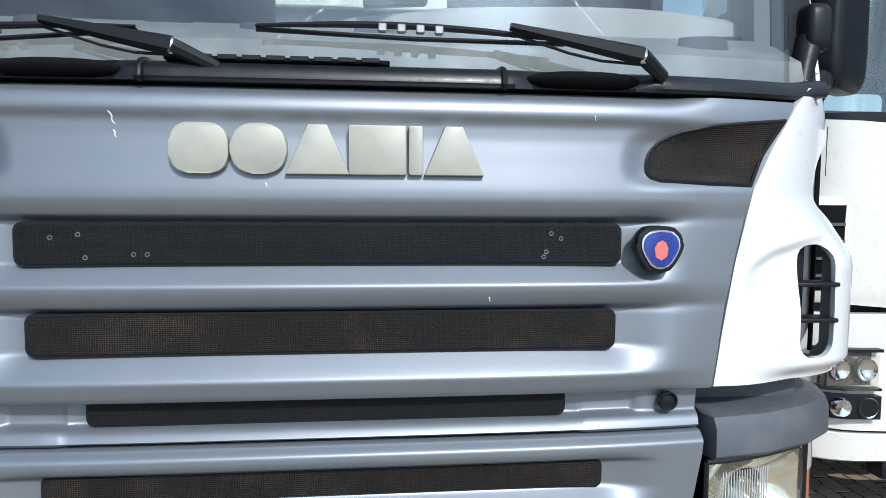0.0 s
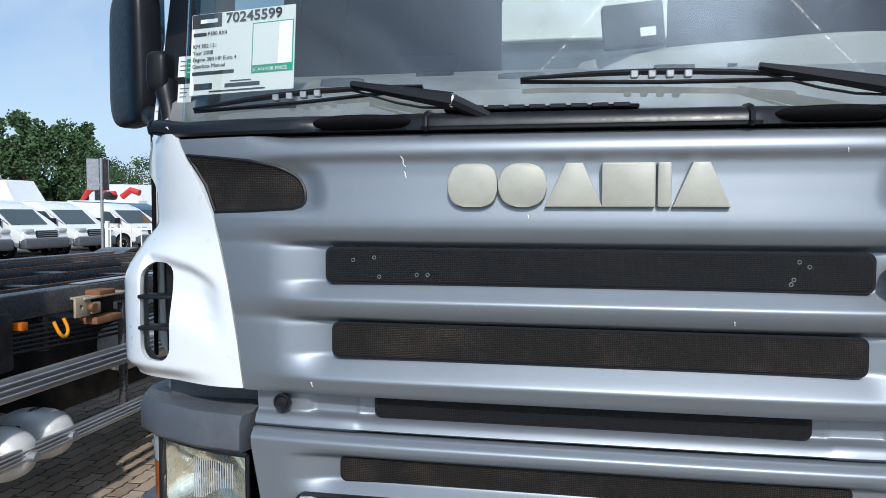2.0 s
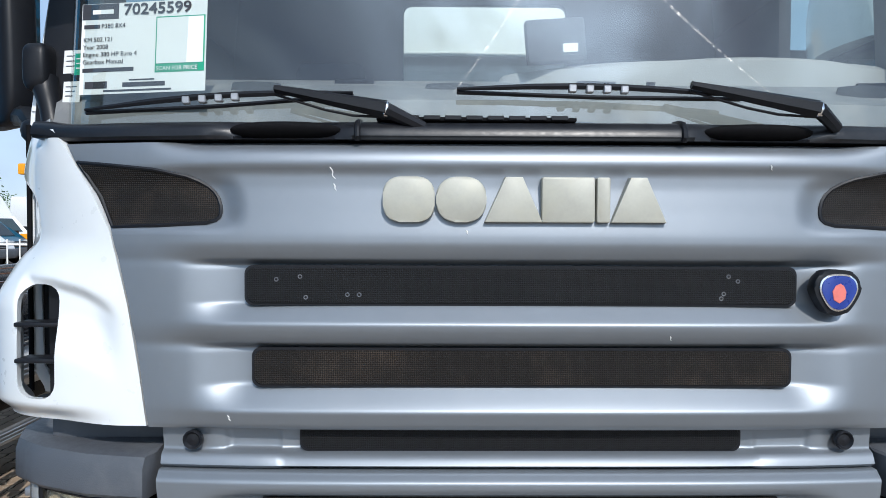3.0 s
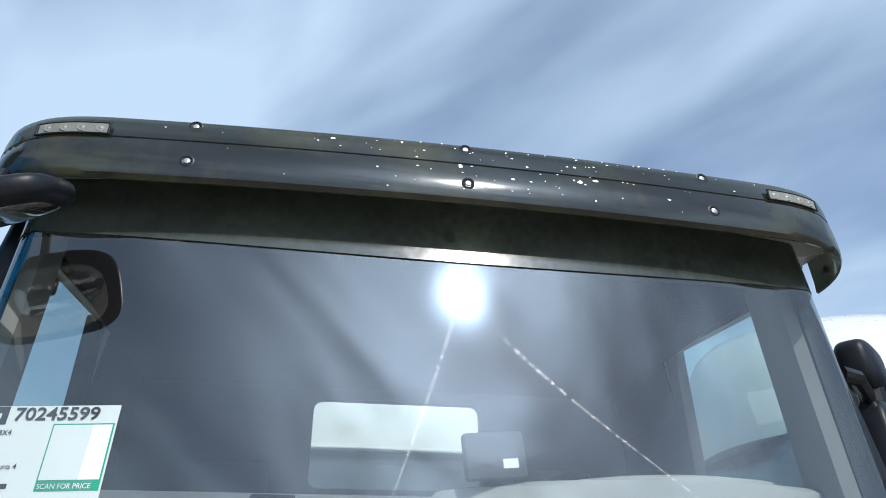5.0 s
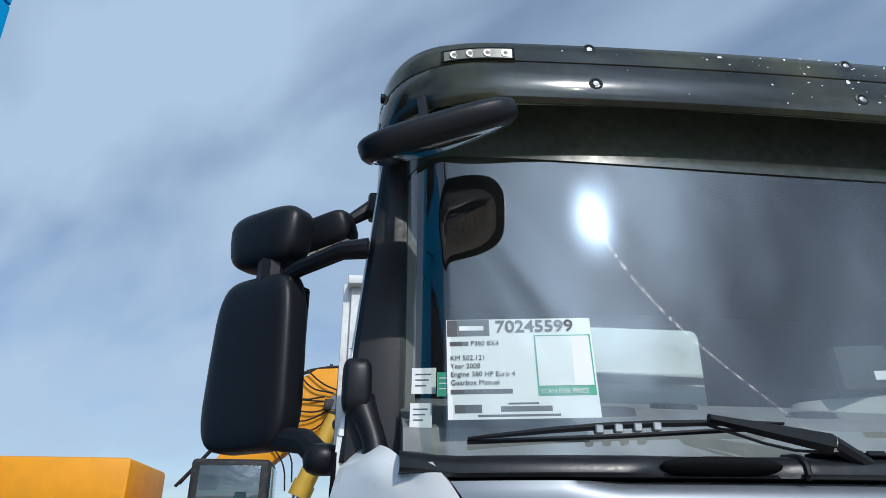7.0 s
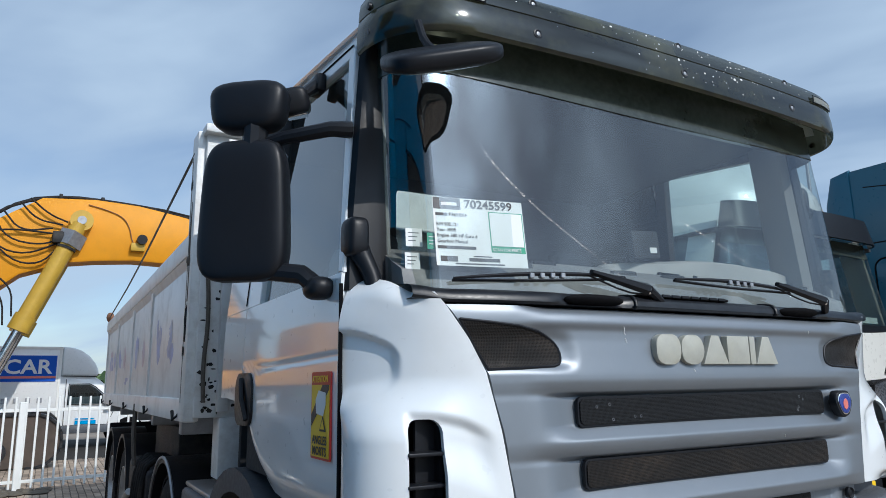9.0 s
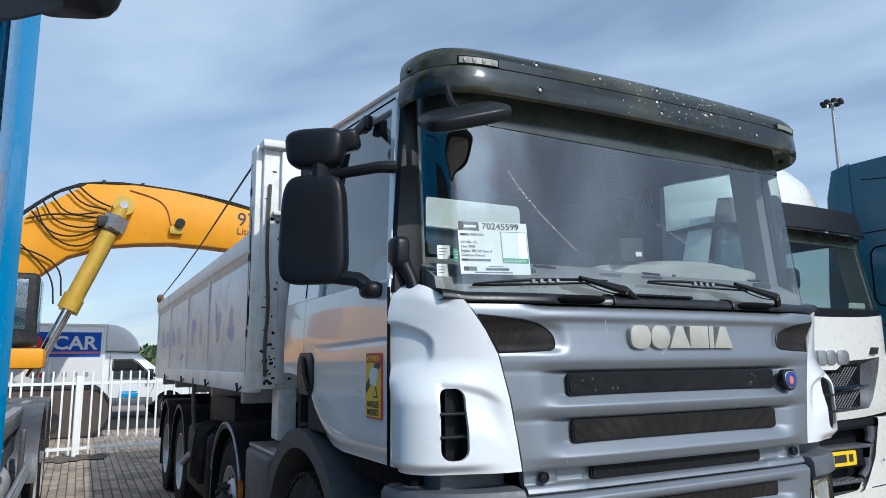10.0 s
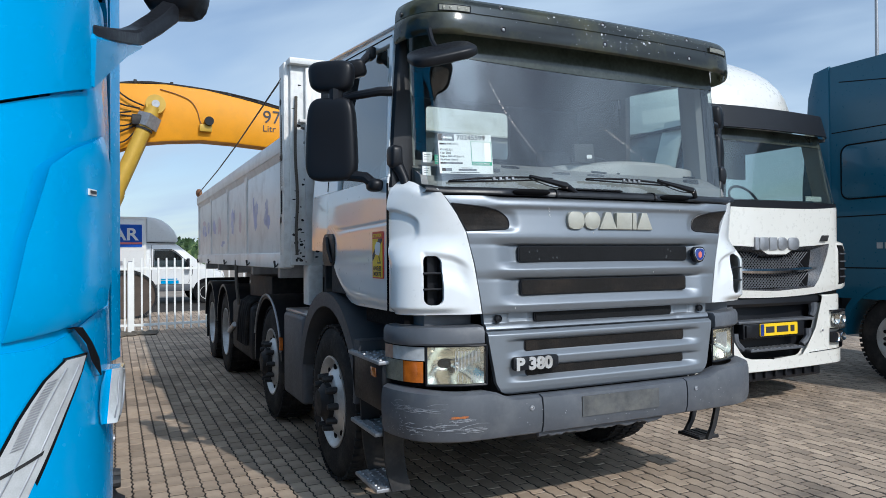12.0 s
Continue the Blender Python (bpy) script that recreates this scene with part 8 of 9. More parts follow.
part("hose", tube(B(), [(x, EY - 0.2, z) for x, z in top], 0.035, 8, 1), TYRE, exc, "black hydraulic hoses")
part("hose", tube(B(), [(x + 0.05, EY - 0.05, z + 0.07 + 0.03 * math.sin(i * 2)) for i, (x, z) in enumerate(top)], 0.03, 8, 1), TYRE, exc)
part("hose", tube(B(), [(x - 0.1, EY + 0.1, z + 0.02 - 0.05 * math.sin(i * 3)) for i, (x, z) in enumerate(top)], 0.03, 8, 1), TYRE, exc)
for pts in (((-3.6, 5.0), (-3.0, 5.2), (-2.0, 5.15)), ((-3.4, 5.3), (-3.2, 4.75), (-2.6, 4.6), (-1.95, 4.95)), ((-3.1, 5.6), (-2.75, 5.15), (-2.1, 5.28)), ((-2.8, 5.85), (-2.45, 5.45), (-1.9, 5.38)), ((-2.6, 5.95), (-2.2, 5.6), (-1.8, 5.45)), ((-3.3, 5.5), (-3.0, 4.95), (-2.3, 4.85), (-1.9, 5.08)), ((-3.5, 5.2), (-2.9, 4.45), (-2.3, 4.4), (-1.95, 4.85)), ((-4.2, 4.4), (-3.4, 4.25), (-2.8, 3.9), (-2.75, 3.2)), ((-4.0, 4.7), (-3.3, 4.05), (-2.95, 3.6), (-2.9, 3.0))):
    part("hose", tube(B(), [(x, EY - 0.48, z) for x, z in pts], 0.022, 6, 2), TYRE, exc)
part("lamp_cable", tube(B(), [(x, EY - 0.385, z) for x, z in ((-1.4, 5.95), (-0.95, 5.85), (-0.62, 5.72), (-0.45, 5.45), (-0.40, 5.15), (-0.28, 5.0))], 0.012, 6, 2), RUST, exc)
for x, z in ((-2.0, 6.1), (-1.1, 6.12), (0.4, 5.96), (1.2, 5.84), (2.0, 5.68)):
    part("hose_clamp", box(B(), (x - 0.04, EY - 0.28, z - 0.05), (x + 0.04, EY + 0.15, z + 0.08), 0.015), FRAME, exc)
part("stick", loft(B(), [[(x + dx, EY + y, z + dz) for y, dx, dz in ((-0.25, -0.3, 0.1), (0.25, -0.3, 0.1), (0.25, 0.3, -0.1), (-0.25, 0.3, -0.1))] for x, z in ((4.2, 5.3), (4.6, 3.0), (4.8, 1.6))]), YELLOW, exc)
part("upper_house", box(B(), (-9.2, EY - 1.55, 1.55), (-3.9, EY + 1.55, 2.35), 0.1, 2), YELLOW, exc, "yellow upper structure")
part("engine_hood", box(B(), (-9.3, EY - 1.55, 2.3), (-6.2, EY + 1.55, 3.6), 0.12, 2), YELLOW, exc)
cabx = part("cabin", box(B(), (-4.9, EY - 1.6, 2.0), (-3.15, EY - 0.45, 3.6), 0.10, 3), FRAME, exc, "glazed operator cabin")
part("cabin_window", box(B(), (-4.7, EY - 1.635, 2.35), (-3.35, EY - 1.605, 3.45), 0.01), SIDE_GLASS, cabx)
part("cabin_window", box(B(), (-3.14, EY - 1.5, 2.3), (-3.11, EY - 0.55, 3.45), 0.01), SIDE_GLASS, cabx)
part("house_nose", box(B(), (-4.3, EY - 1.62, 1.5), (-2.95, EY - 0.4, 1.95), 0.08), YELLOW, exc)
for dy in (-1.45, 1.45):
    tr = part("track", loft(B(), [[(x, EY + dy + w, z) for x, z in [(-7.8 + 0.52 * math.cos(a), 0.55 + 0.52 * math.sin(a)) for a in steps(math.pi / 2, 3 * math.pi / 2, 10)] + [(-2.1 + 0.52 * math.cos(a), 0.55 + 0.52 * math.sin(a)) for a in steps(-math.pi / 2, math.pi / 2, 10)]] for w in (-0.3, 0.3)]), TRACK, exc, "worn dark steel crawler track")
    shoe = finish(box(B(), (-0.085, -0.34, -0.03), (0.085, 0.34, 0.03), 0.008, 1))
    for k in range(36):
        part("track_shoe", shoe, FRAME, tr, at=pose(-7.8 + k * 5.7 / 35, EY + dy, 1.08))
    for k in range(10):
        a = -math.pi / 2 + math.pi * k / 9
        part("track_shoe", shoe, FRAME, tr, at=pose(-2.1 + 0.53 * math.cos(a), EY + dy, 0.55 + 0.53 * math.sin(a), 0, 90 - math.degrees(a), 0))
    for k in range(6):
        part("road_wheel", cyl(B(), (-7.0 + k * 0.85, EY + dy - 0.33, 0.35), (-7.0 + k * 0.85, EY + dy + 0.33, 0.35), 0.22, 0.22, 16), FRAME, tr)
part("slew_ring", cyl(B(), (-5.4, EY, 1.0), (-5.4, EY, 1.6), 0.9, 0.9, 24), FRAME, exc)

# ---------------------------------------------------------------- vans
def van_body(root, paint, L=5.4, H=2.55):
    """A panel van, nose towards +x, centred on y=0, built at the origin."""
    Z = lambda z: 0.6 + (z - 0.6) * (H - 0.6) / 1.95 if H < 2.5 else z
    side = [(-L / 2, 0.4), (L / 2 - 0.1, 0.4), (L / 2, 0.75), (L / 2 - 0.08, Z(1.05)), (L / 2 - 0.75, Z(1.32)), (L / 2 - 1.55, Z(2.15)), (L / 2 - 2.1, H - 0.1), (-L / 2 + 0.1, H), (-L / 2, H - 0.15)]
    fx = L / 2
    bm = prism(B(), side, "y", -0.98, 0.98, 0.10, 3)
    for v in bm.verts:
        if v.co.z > 1.3:
            v.co.y *= 1 - 0.10 * (v.co.z - 1.3)
    body = part("body", bm, paint, root)
    scr = prism(B(), [(fx - 0.80, Z(1.37)), (fx - 0.76, Z(1.375)), (fx - 1.44, Z(2.06)), (fx - 1.48, Z(2.05))], "y", -0.76, 0.76)
    part("windscreen", scr, DARK_GLASS, body)
    for s in (-1, 1):
        part("side_window", prism(B(), [(fx - 1.95, Z(1.36)), (fx - 1.02, Z(1.36)), (fx - 1.55, Z(1.98)), (fx - 1.95, Z(2.0))], "y", s * 0.93, s * 0.975), DARK_GLASS, body)
        part("mirror", box(B(), (fx - 1.05, s * 1.12 - 0.10, Z(1.35)), (fx - 0.90, s * 1.12 + 0.08, Z(1.65)), 0.03), BLACK, body)
        part("headlamp", box(B(), (fx - 0.22, s * 0.72 - 0.18, 0.93), (fx + 0.005, s * 0.72 + 0.18, 1.06), 0.03), LAMP_CLEAR, body)
        for x in (fx - 0.85, -fx + 1.0):
            tw = part("wheel", lathe(B(), [(s * 0.78, 0.2), (s * 0.78, 0.33), (s * 0.98, 0.34), (s * 1.0, 0.31), (s * 1.0, 0.22)], (0, 0, 0), 24, "Y"), TYRE, root)
            tw.data.transform(Matrix.Translation((x, 0, 0.34)))
            rm = part("rim", lathe(B(), [(s * 0.99, 0.22), (s * 0.97, 0.12), (s * 0.99, 0.0)], (0, 0, 0), 20, "Y"), RIM, tw)
            rm.data.transform(Matrix.Translation((x, 0, 0.34)))
            # Near-black disc on the solid side, standing for the arch's inner shade.
            part("arch", lathe(B(), [(s * 0.93, 0.0), (s * 0.985, 0.0), (s * 0.985, 0.42), (s * 0.93, 0.42)], (x, 0, 0.38), 20, "Y"), GAP, tw)
    gr_ = part("grille", box(B(), (fx - 0.06, -0.46, 0.74), (fx + 0.02, 0.46, 1.0), 0.03), BLACK, body)
    for z in (0.80, 0.87, 0.94):
        part("grille_bar", box(B(), (fx + 0.015, -0.43, z - 0.012), (fx + 0.03, 0.43, z + 0.012), 0.004, 1), STEEL, gr_)
    part("bumper", box(B(), (fx - 0.30, -0.98, 0.35), (fx + 0.07, 0.98, 0.72), 0.08, 3), BUMPER, body)
    return body


def hire_van(root):
    """A box-bodied van, nose towards +x, built at the origin."""
    side = [(-0.1, 0.45), (2.36, 0.45), (2.46, 0.70), (2.40, 0.98), (2.25, 1.08), (1.64, 1.20), (1.02, 1.84), (0.90, 1.93), (-0.1, 1.98)]
    bm = prism(B(), side, "y", -0.98, 0.98, 0.09, 3)
    for v in bm.verts:
        if v.co.z > 1.2:
            v.co.y *= 1 - 0.12 * (v.co.z - 1.2)
    body = part("body", bm, VAN_WHITE, root, "white cab with a sloping bonnet")
    part("windscreen", prism(B(), [(1.60, 1.245), (1.635, 1.26), (1.065, 1.845), (1.03, 1.83)], "y", -0.80, 0.80), DARK_GLASS, body)
    for s in (-1, 1):
        win = part("side_window", prism(B(), [(0.29, 1.19), (1.30, 1.19), (1.26, 1.30), (0.92, 1.62), (0.78, 1.70), (0.30, 1.70)], "y", s * 0.93, s * 0.968), DARK_GLASS, body, "dark cab window")
        part("window_trim", tube(B(), [(x, s * (0.985 - 0.11 * (z - 1.2)), z) for x, z in ((0.27, 1.17), (1.34, 1.17), (1.29, 1.31), (0.94, 1.645), (0.79, 1.725), (0.28, 1.725), (0.27, 1.17))], 0.012, 6), GAP, win)
        part("door_gap", tube(B(), [(x, s * 0.985, z) for x, z in ((0.20, 1.86), (0.20, 0.62), (1.28, 0.62), (1.42, 0.95), (1.42, 1.18))], 0.008, 6), GAP, body)
        part("mirror", box(B(), (1.22, s * 1.14 - 0.10, 1.12), (1.36, s * 1.14 + 0.08, 1.44), 0.03), BLACK, body)
        part("headlamp", prism(B(), [(2.12, 0.84), (2.40, 0.82), (2.34, 1.0), (2.12, 1.04)], "y", s * 0.70, s * 0.975, 0.01, 1), LAMP_CLEAR, body)
        part("sill", box(B(), (0.1, s * 0.96 - 0.03, 0.40), (1.4, s * 0.96 + 0.035, 0.62), 0.02), BUMPER, body)
        for x in (1.86, -2.2):
            tw = part("wheel", lathe(B(), [(s * 0.78, 0.2), (s * 0.78, 0.33), (s * 0.98, 0.34), (s * 1.0, 0.31), (s * 1.0, 0.22)], (x, 0, 0.34), 24, "Y"), TYRE, root)
            part("rim", lathe(B(), [(s * 0.99, 0.22), (s * 0.97, 0.12), (s * 0.99, 0.0)], (x, 0, 0.34), 20, "Y"), RIM, tw)
            # Flat near-black disc in place of a shaded wheel opening.
            part("arch", lathe(B(), [(s * 0.93, 0.0), (s * 0.987, 0.0), (s * 0.987, 0.42), (s * 0.93, 0.42)], (x, 0, 0.38), 20, "Y"), GAP, tw)
    part("bumper", box(B(), (2.2, -0.98, 0.35), (2.52, 0.98, 0.70), 0.08, 3), BUMPER, body)
    cargo = part("cargo_box", box(B(), (-4.1, -1.08, 0.85), (0.05, 1.08, 2.72), 0.02), VAN_WHITE, root, "white cargo box with a blue panel")
    for x in (-4.09, -1.36, -0.02):
        part("box_post", box(B(), (x, -1.092, 0.85), (x + 0.06, -1.079, 2.72), 0.004, 1), FENCE, cargo)
    part("top_rail", box(B(), (-4.1, -1.095, 2.66), (0.06, -1.078, 2.73), 0.006, 1), FENCE, cargo)
    part("wind_deflector", prism(B(), [(0.06, 1.95), (0.06, 2.74), (0.30, 2.72), (0.52, 2.64), (0.72, 2.50), (0.88, 2.31), (0.97, 2.12), (0.99, 2.00), (0.94, 1.93)], "y", -0.98, 0.98, 0.07, 3), VAN_WHITE, root, "rounded white wind deflector over the cab")
    part("deflector_gap", tube(B(), [(0.07, -0.985, 1.945), (0.94, -0.985, 1.925), (1.0, -0.95, 2.0)], 0.010, 6), GAP, root)
    part("deck", box(B(), (-4.1, -1.0, 0.6), (0.0, 1.0, 0.85)), FRAME, root)
    part("blue_panel", box(B(), (-3.1, -1.0985, 1.80), (-0.075, -1.0935, 2.49)), SIGN_BLUE, cargo, "blue printed panel with white lettering")
    part("pink_line", box(B(), (-3.1, -1.101, 1.885), (-0.075, -1.0988, 1.945)), PINK_INK, cargo)
    me = writing("CAR", 0.52, 0.002, bold=0.012); me.transform(Matrix.Translation((-1.30, -1.103, 2.015)) @ Matrix.Diagonal((1.08, 1, 1, 1)))
    part("lettering", me, PAPER, cargo)
    part("red_disc", cyl(B(), (-1.78, -1.0995, 2.17), (-1.78, -1.105, 2.17), 0.25, 0.25, 24), RED_INK, cargo)
    part("disc_bar", box(B(), (-1.88, -1.109, 2.07), (-1.68, -1.1055, 2.27), 0.02, 1), PAPER, cargo)
    for k in range(5):
        part("print_bar", box(B(), (-1.55 + 0.27 * k, -1.094, 1.24), (-1.43 + 0.27 * k, -1.081, 1.37)), STEEL if k else RED_INK, cargo)
    part("door_print", box(B(), (0.48, -0.992, 0.64), (1.0, -0.982, 0.74)), BLUE, root)
    part("door_print", box(B(), (0.48, -0.992, 0.77), (0.96, -0.982, 0.80)), BLUE, root)


hire = thing("box_van", "white hire van with a boxed body and a blue panel", "van", (0, 0, 0))
hire_van(hire)
hire.matrix_basis = pose(-1.72, 21.2, 0, 0, 0, 3)
for c in hire.children:
    c.matrix_parent_inverse = Matrix.Identity(4)

first = thing("parked_van", "white panel van parked in a row", "van", (0, 0, 0), "vans parked in a row")
van_body(first, VAN_WHITE, 5.1, 2.14)
first.matrix_basis = pose(-20.8, 20.7, 0, 0, 0, -6)
for x, y, a in ((-20.5, 23.0, -6), (-19.8, 25.85, -6), (-21.0, 18.3, -7), (-28.5, 21.5, -8), (-28.5, 25.5, -8)):
    copy_thing(first, pose(x, y, 0, 0, 0, a))
dark_van = thing("dark_van", "dark blue van parked behind the white row", "van", (0, 0, 0), "vans parked in a row")
van_body(dark_van, TEAL, 5.1, 2.2)
dark_van.matrix_basis = pose(-20.7, 28.7, 0, 0, 0, -6)
tall = thing("tall_van", "tall white van with a raised roof behind the row", "van", (0, 0, 0), "vans parked in a row")
van_body(tall, VAN_WHITE, 6.0, 3.35)
tall.matrix_basis = pose(-27.6, 29.0, 0, 0, 0, -8)
for x, y in ((-24.4, 35.0), (-21.0, 37.5)):
    copy_thing(tall, pose(x, y, 0, 0, 0, -14))

# a red loading crane folded among the vans
crane = thing("folded_crane", "folded red loading crane behind the vans", "crane", (-24.0, 31.6, 0))
part("crane_arm", tube(B(), [(-25.4, 31.6, 2.3), (-24.9, 31.6, 2.9), (-24.3, 31.6, 3.0), (-24.0, 31.6, 2.6), (-23.4, 31.6, 2.7)], [0.10, 0.18, 0.15, 0.2, 0.12], 8), RED_INK, crane)
part("crane_post", box(B(), (-24.5, 31.4, 0), (-24.2, 31.8, 2.9), 0.03), FRAME, crane)
part("crane_arm", tube(B(), [(-23.0, 31.6, 2.5), (-22.5, 31.6, 2.85), (-22.0, 31.6, 2.7)], 0.17, 8), RED_INK, crane)
part("crane_base", box(B(), (-26.0, 31.2, 0), (-21.8, 32.0, 2.3), 0.05), VAN_WHITE, crane)
part("crane_winch", cyl(B(), (-23.7, 31.3, 2.55), (-23.7, 31.9, 2.55), 0.22, 0.22, 14), FRAME, crane)

# yellow machine column beyond the fence
mach = thing("yellow_machine", "tall yellow machine mast beyond the fence", "machine", (-18.9, 30.5, 0))
part("mast", box(B(), (-18.85, 30.2, 0), (-17.9, 31.2, 4.1), 0.05), YELLOW, mach)
part("mast_head", box(B(), (-19.15, 30.0, 4.0), (-17.7, 31.4, 4.5), 0.06), YELLOW, mach)
part("mast_base", box(B(), (-19.5, 30.0, 0), (-17.5, 31.6, 1.3), 0.05), YELLOW, mach)

# road sign seen from behind
sign = thing("road_sign", "grey backs of two road sign panels on a post", "sign", (-15.0, 19.0, 0))
part("post", cyl(B(), (-13.55, 17.0, 0), (-13.55, 17.0, 3.25), 0.045, 0.045, 12), STEEL, sign)
part("panel", box(B(), (-0.31, -0.02, -0.48), (0.02, 0.02, 0.45), 0.01, 1, pose(-13.62, 16.96, 2.78, 0, 0, 38)), STEEL, sign)
part("panel", box(B(), (0.04, -0.02, -0.48), (0.24, 0.02, 0.45), 0.01, 1, pose(-13.60, 17.0, 2.78, 0, 0, 38)), FRAME, sign)
part("panel_edge", box(B(), (0.235, -0.025, -0.48), (0.25, 0.025, 0.46), 0.002, 1, pose(-13.60, 17.0, 2.78, 0, 0, 38)), STEEL, sign)

# flood-light masts
def mast(x, y, h, k_=1.0):
    m = thing("light_mast", "tall grey floodlight mast with a ring of lamps", "mast", (x, y, 0), "floodlight masts")
    part("pole", cyl(B(), (x, y, 0), (x, y, h), 0.30, 0.14, 12), STEEL, m)
    part("head_ring", lathe(B(), [(h - 0.2, 1.2 * k_), (h, 1.25 * k_), (h + 0.1, 1.2 * k_), (h - 0.1, 1.15 * k_)], (x, y, 0), 20, "Z"), STEEL, m)
    for k in range(8):
        a = 2 * math.pi * k / 8
        part("floodlight", box(B(), (x + k_ * (1.4 * math.cos(a) - 0.35), y + k_ * (1.4 * math.sin(a) - 0.35), h - 0.3 * k_), (x + k_ * (1.4 * math.cos(a) + 0.35), y + k_ * (1.4 * math.sin(a) + 0.35), h + 0.35 * k_), 0.05, 1), FRAME, m)


mast(66.4, 40.0, 28.0, 0.62)
mast(-34.0, 58.0, 14.2, 0.45)

# ---------------------------------------------------------------- trees and verge
def tree(x, y, h, w, seed, n=900):
    r = random.Random(seed)
    t = thing("tree", "broad leafy green tree at the edge of the yard", "tree", (x, y, 0), "trees round the yard")
    bm = tube(B(), [(x, y, 0), (x + 0.1, y, h * 0.3), (x - 0.1, y + 0.1, h * 0.7)], [0.035 * h, 0.025 * h, 0.008 * h], 8)
    lobes = []
    for _ in range(22):
        a, k = r.uniform(0, 6.28), r.uniform(0.16, 0.95)
        rad = w * r.uniform(0.1, 0.75) * (1.15 - 0.75 * abs(k - 0.5))
        c = Vector((x + rad * math.cos(a), y + rad * math.sin(a), h * k))
        lobes.append((c, w * r.uniform(0.22, 0.42)))
        tube(bm, [(x, y, h * k * 0.55), c], [0.012 * h, 0.003 * h], 5)
    part("trunk", bm, BARK, t)
    verts, faces = [], []
    for _ in range(n):
        c, rad = r.choice(lobes)
        d = Vector((r.gauss(0, 1), r.gauss(0, 1), r.gauss(0, 0.8))).normalized() * rad * r.uniform(0.5, 1.08)
        p = c + d
        s = h * r.uniform(0.008, 0.020)
        u = Vector((r.gauss(0, 1), r.gauss(0, 1), r.gauss(0, 1))).normalized()
        v = u.orthogonal().normalized()
        i = len(verts)
        verts += [p + u * s, p + v * s * 0.8, p - u * s * 0.9, p - v * s * 0.7]
        faces.append((i, i + 1, i + 2, i + 3))
    me = bpy.data.meshes.new("crown")
    me.from_pydata([tuple(v) for v in verts], [], faces)
    part("crown", me, LEAF, t)


rnd = random.Random(77)
spots = [(-74 + 2.6 * k, 62 + 1.0 * k + rnd.uniform(-2, 2), (17.0 - 0.6 * k if k < 8 else 10.5 - 2.2 * (k - 8)) + rnd.uniform(-1.2, 1.0), rnd.uniform(3.4, 4.6)) for k in range(11)]
spots += [(-43, 79, 8.6, 3.8), (-38, 81, 7.4, 3.6), (-33, 83, 8.8, 3.4), (-28, 85, 6.4, 3.2)]
for k, (x, y, h, w) in enumerate(spots):
    tree(x, y, h, w, 20 + k, 5200)

verge = B()
rnd = random.Random(3)
rows = []
for i in range(90):
    x = -120 + i * 3.2
    h = 2.6 + 1.2 * noise.noise((x * 0.08, 3.1, 0)) + 0.5 * noise.noise((x * 0.5, 1.1, 0))
    rows.append([(x, 84, 0), (x, 88, h * 0.8), (x, 93, h + 0.6), (x, 110, h)])
loft(verge, rows, False, False)
vg = new("backdrop", finish(verge)); vg.data.materials.append(GRASS)
tagged(vg, "low green hedge line at the horizon", "hedge", kind="structure")
verts, faces = [], []
for _ in range(9000):
    x = rnd.uniform(-118, 160)
    h = 2.6 + 1.2 * noise.noise((x * 0.08, 3.1, 0)) + 0.5 * noise.noise((x * 0.5, 1.1, 0))
    p = Vector((x, rnd.uniform(84, 92), h * rnd.uniform(0.25, 1.35)))
    u = Vector((rnd.gauss(0, 1), rnd.gauss(0, 1), rnd.gauss(0, 1))).normalized()
    v = u.orthogonal().normalized()
    s = rnd.uniform(0.2, 0.5)
    i = len(verts)
    verts += [p + u * s, p + v * s, p - u * s, p - v * s]
    faces.append((i, i + 1, i + 2, i + 3))
me = bpy.data.meshes.new("hedge"); me.from_pydata([tuple(v) for v in verts], [], faces)
hedge = part("hedge", me, LEAF)
tagged(hedge, "ragged green bushes along the yard's far edge", "bushes", kind="stuff")

# small heap of soil under the fence post
soil = B()
for i in range(14):
    a = rnd.uniform(0, 6.28)
    pod(soil, (-2.15 + 0.45 * rnd.uniform(-1, 1), 11.4 + 0.35 * rnd.uniform(-1, 1), 0.02), rnd.uniform(0.06, 0.22), rnd.uniform(0.06, 0.2), rnd.uniform(0.02, 0.07), pose(0, 0, 0, 0, 0, rnd.uniform(0, 180)), 8, 2)
tagged(part("soil_heap", soil, EARTH), "small heap of soil at the fence foot", "soil", kind="stuff")

# ---------------------------------------------------------------- pavers
PW, PL = 0.102, 0.198


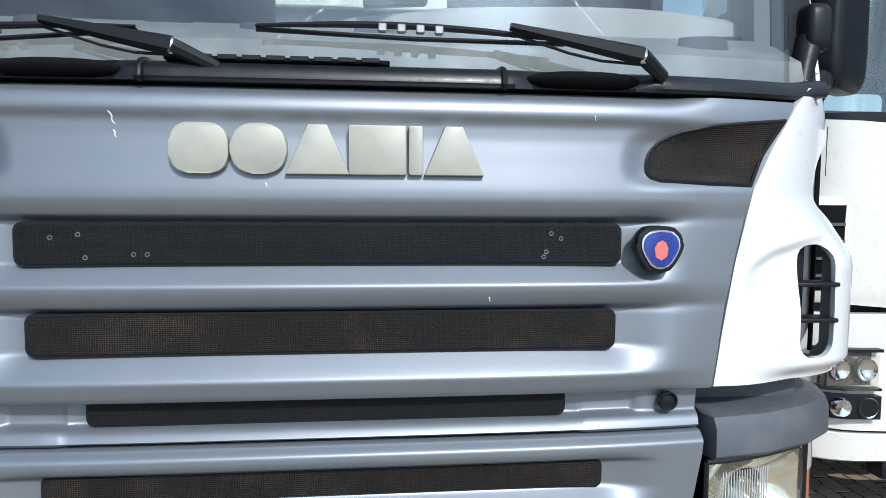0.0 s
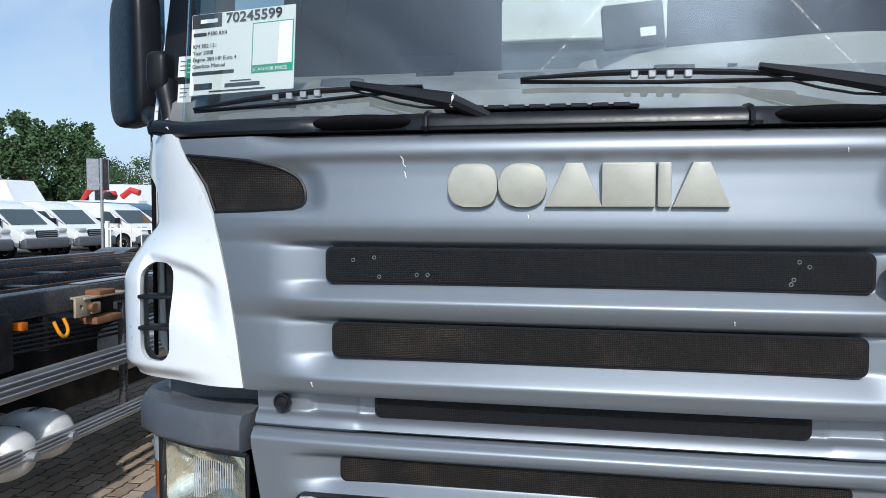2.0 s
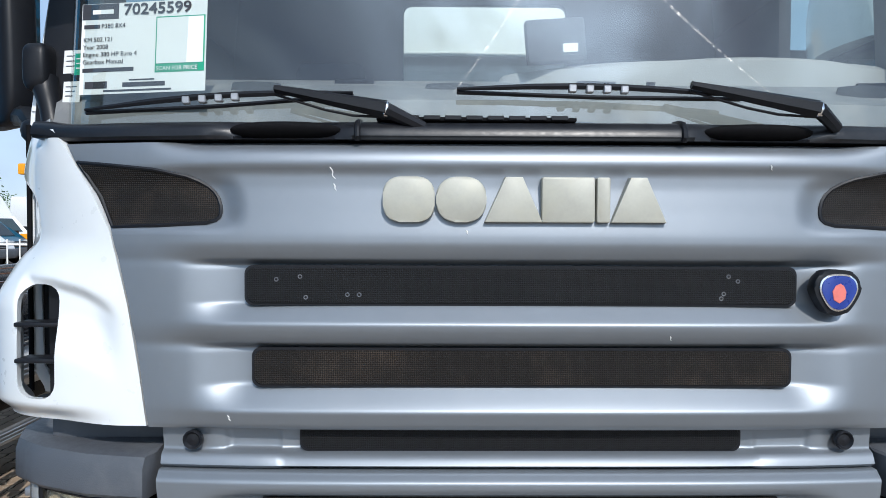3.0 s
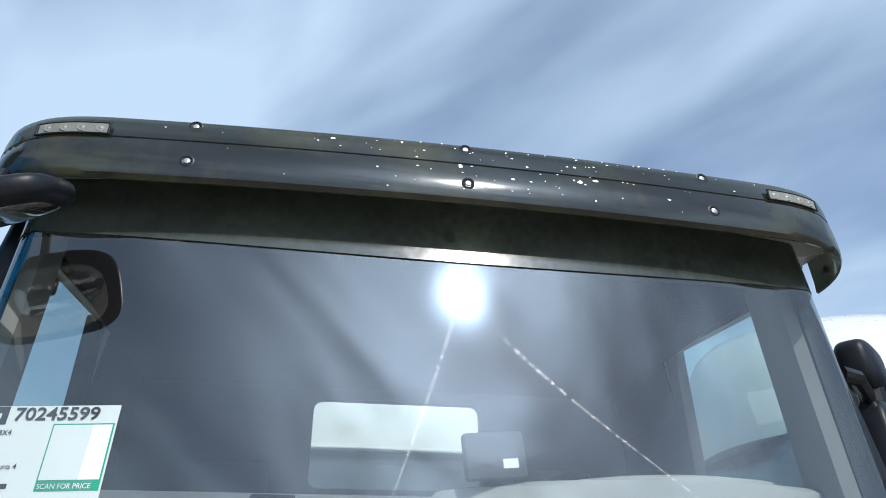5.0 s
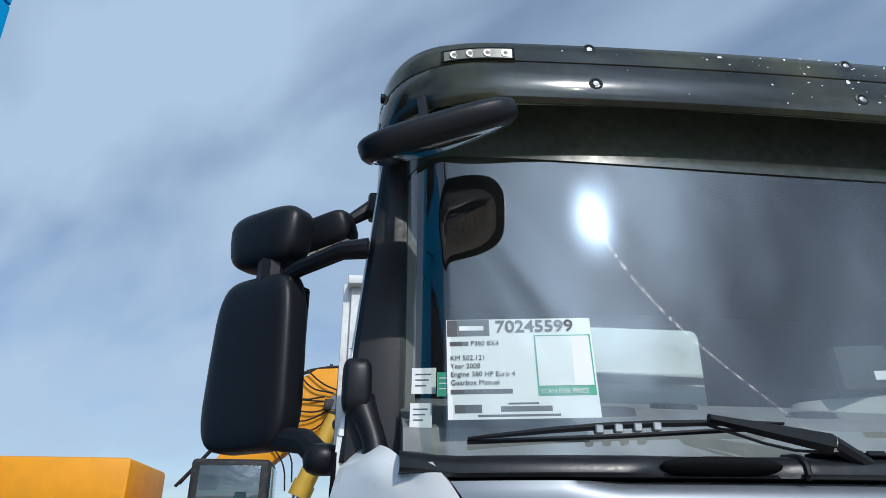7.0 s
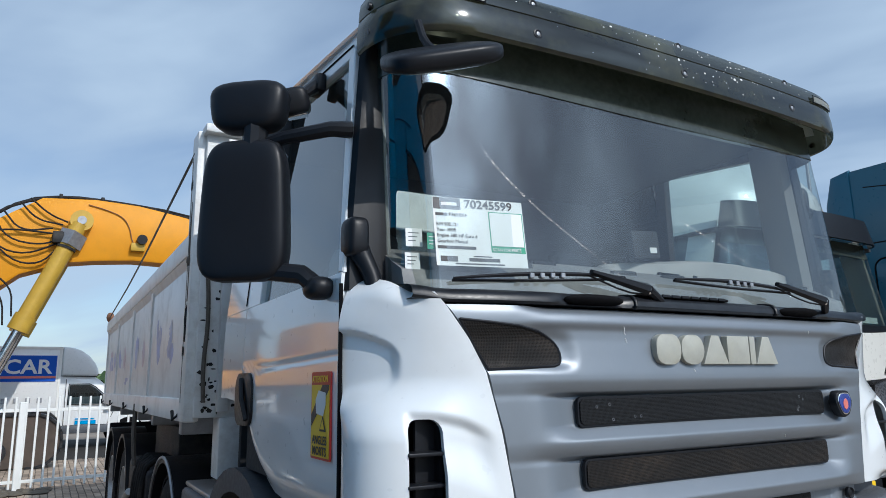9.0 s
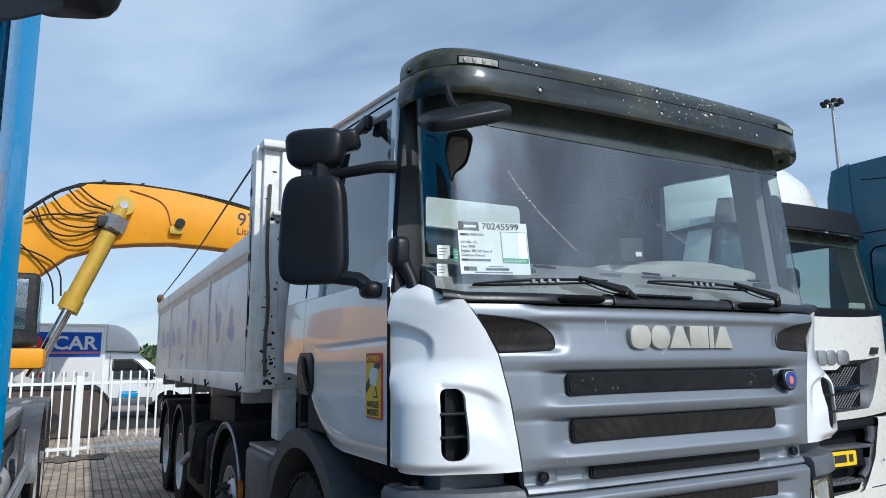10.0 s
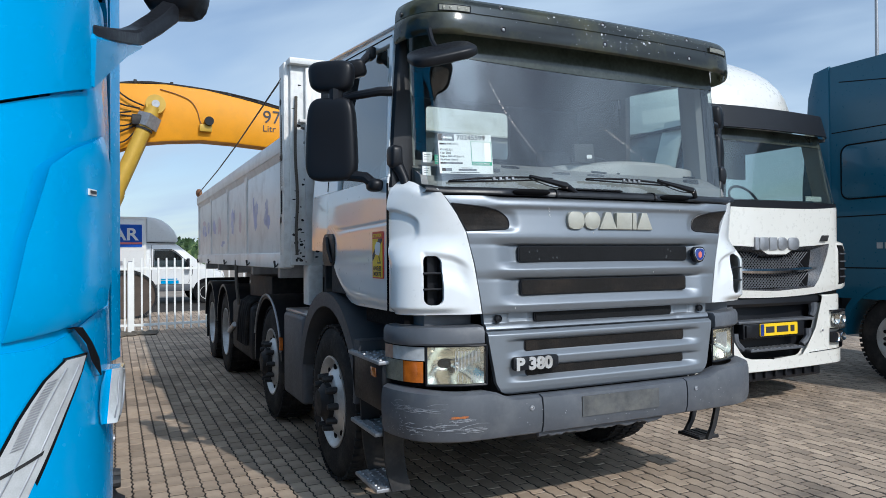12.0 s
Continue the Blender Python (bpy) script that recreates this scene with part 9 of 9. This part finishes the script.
def paver_outline():
    """An interlocking block, long along y, with a kink in its long sides."""
    hx, hy, k = PW / 2 - 0.0056, PL / 2 - 0.0062, 0.0075
    side = ((-1.0, 0.0), (-0.80, 0.0), (-0.62, k), (-0.38, k), (-0.20, 0.0), (0.20, 0.0), (0.38, k), (0.62, k), (0.80, 0.0), (1.0, 0.0))
    return [(hx + w, hy * v) for v, w in side] + [(-hx + w, hy * v) for v, w in side[::-1]]


paving = new("paving", finish(sheet(B(), lambda u, v: (u, v, -0.0026), [-9, 0, 12], [-5, 0, 24])))
paving.data.materials.append(JOINT)
tagged(paving, "interlocking grey concrete block paving with dark joints", "paving", kind="structure")
out = paver_outline()
n = len(out)
bm = B()
loft(bm, [[(x, y, -0.05) for x, y in out], [(x, y, -0.0012) for x, y in out], [(x * 0.965, y * 0.982, 0.0) for x, y in out]], True, False)
bm.faces.new([v for v in bm.verts if v.co.z > -0.001])
PM = finish(bm)
rnd = random.Random(11)
verts, faces, count = [], [], 0
for i in range(-84, 92):
    for j in range(-26, 86):
        x, y = i * PW, j * PL + (PL / 2 if i % 2 else 0)
        if x > 4.6 and y > 7 or y > 16 and x < -4:
            continue
        dz, tx, ty = rnd.uniform(-0.0010, 0.0022), rnd.gauss(0, 0.008), rnd.gauss(0, 0.006)
        if (-2.4 < x < -1.3 and 1.2 < y < 2.6 or 0.9 < x < 2.2 and 0.0 < y < 1.6) and count < 290:
            part("paver", PM, STONE, paving, at=pose(x, y, dz, math.degrees(ty), math.degrees(tx), 0))
            count += 1
            continue
        k = len(verts)
        for sx, sy, z in ((1.0, 1.0, -0.0048), (0.965, 0.982, 0.0)):
            verts += [(x + px * sx, y + py * sy, z + dz + tx * px + ty * py) for px, py in out]
        faces += [(k + q, k + (q + 1) % n, k + n + (q + 1) % n, k + n + q) for q in range(n)]
        faces.append(tuple(k + n + q for q in range(n)))
me = bpy.data.meshes.new("pavers"); me.from_pydata(verts, [], faces)
rest = part("paver_field", me, STONE, paving)
rest["kind"] = "stuff"
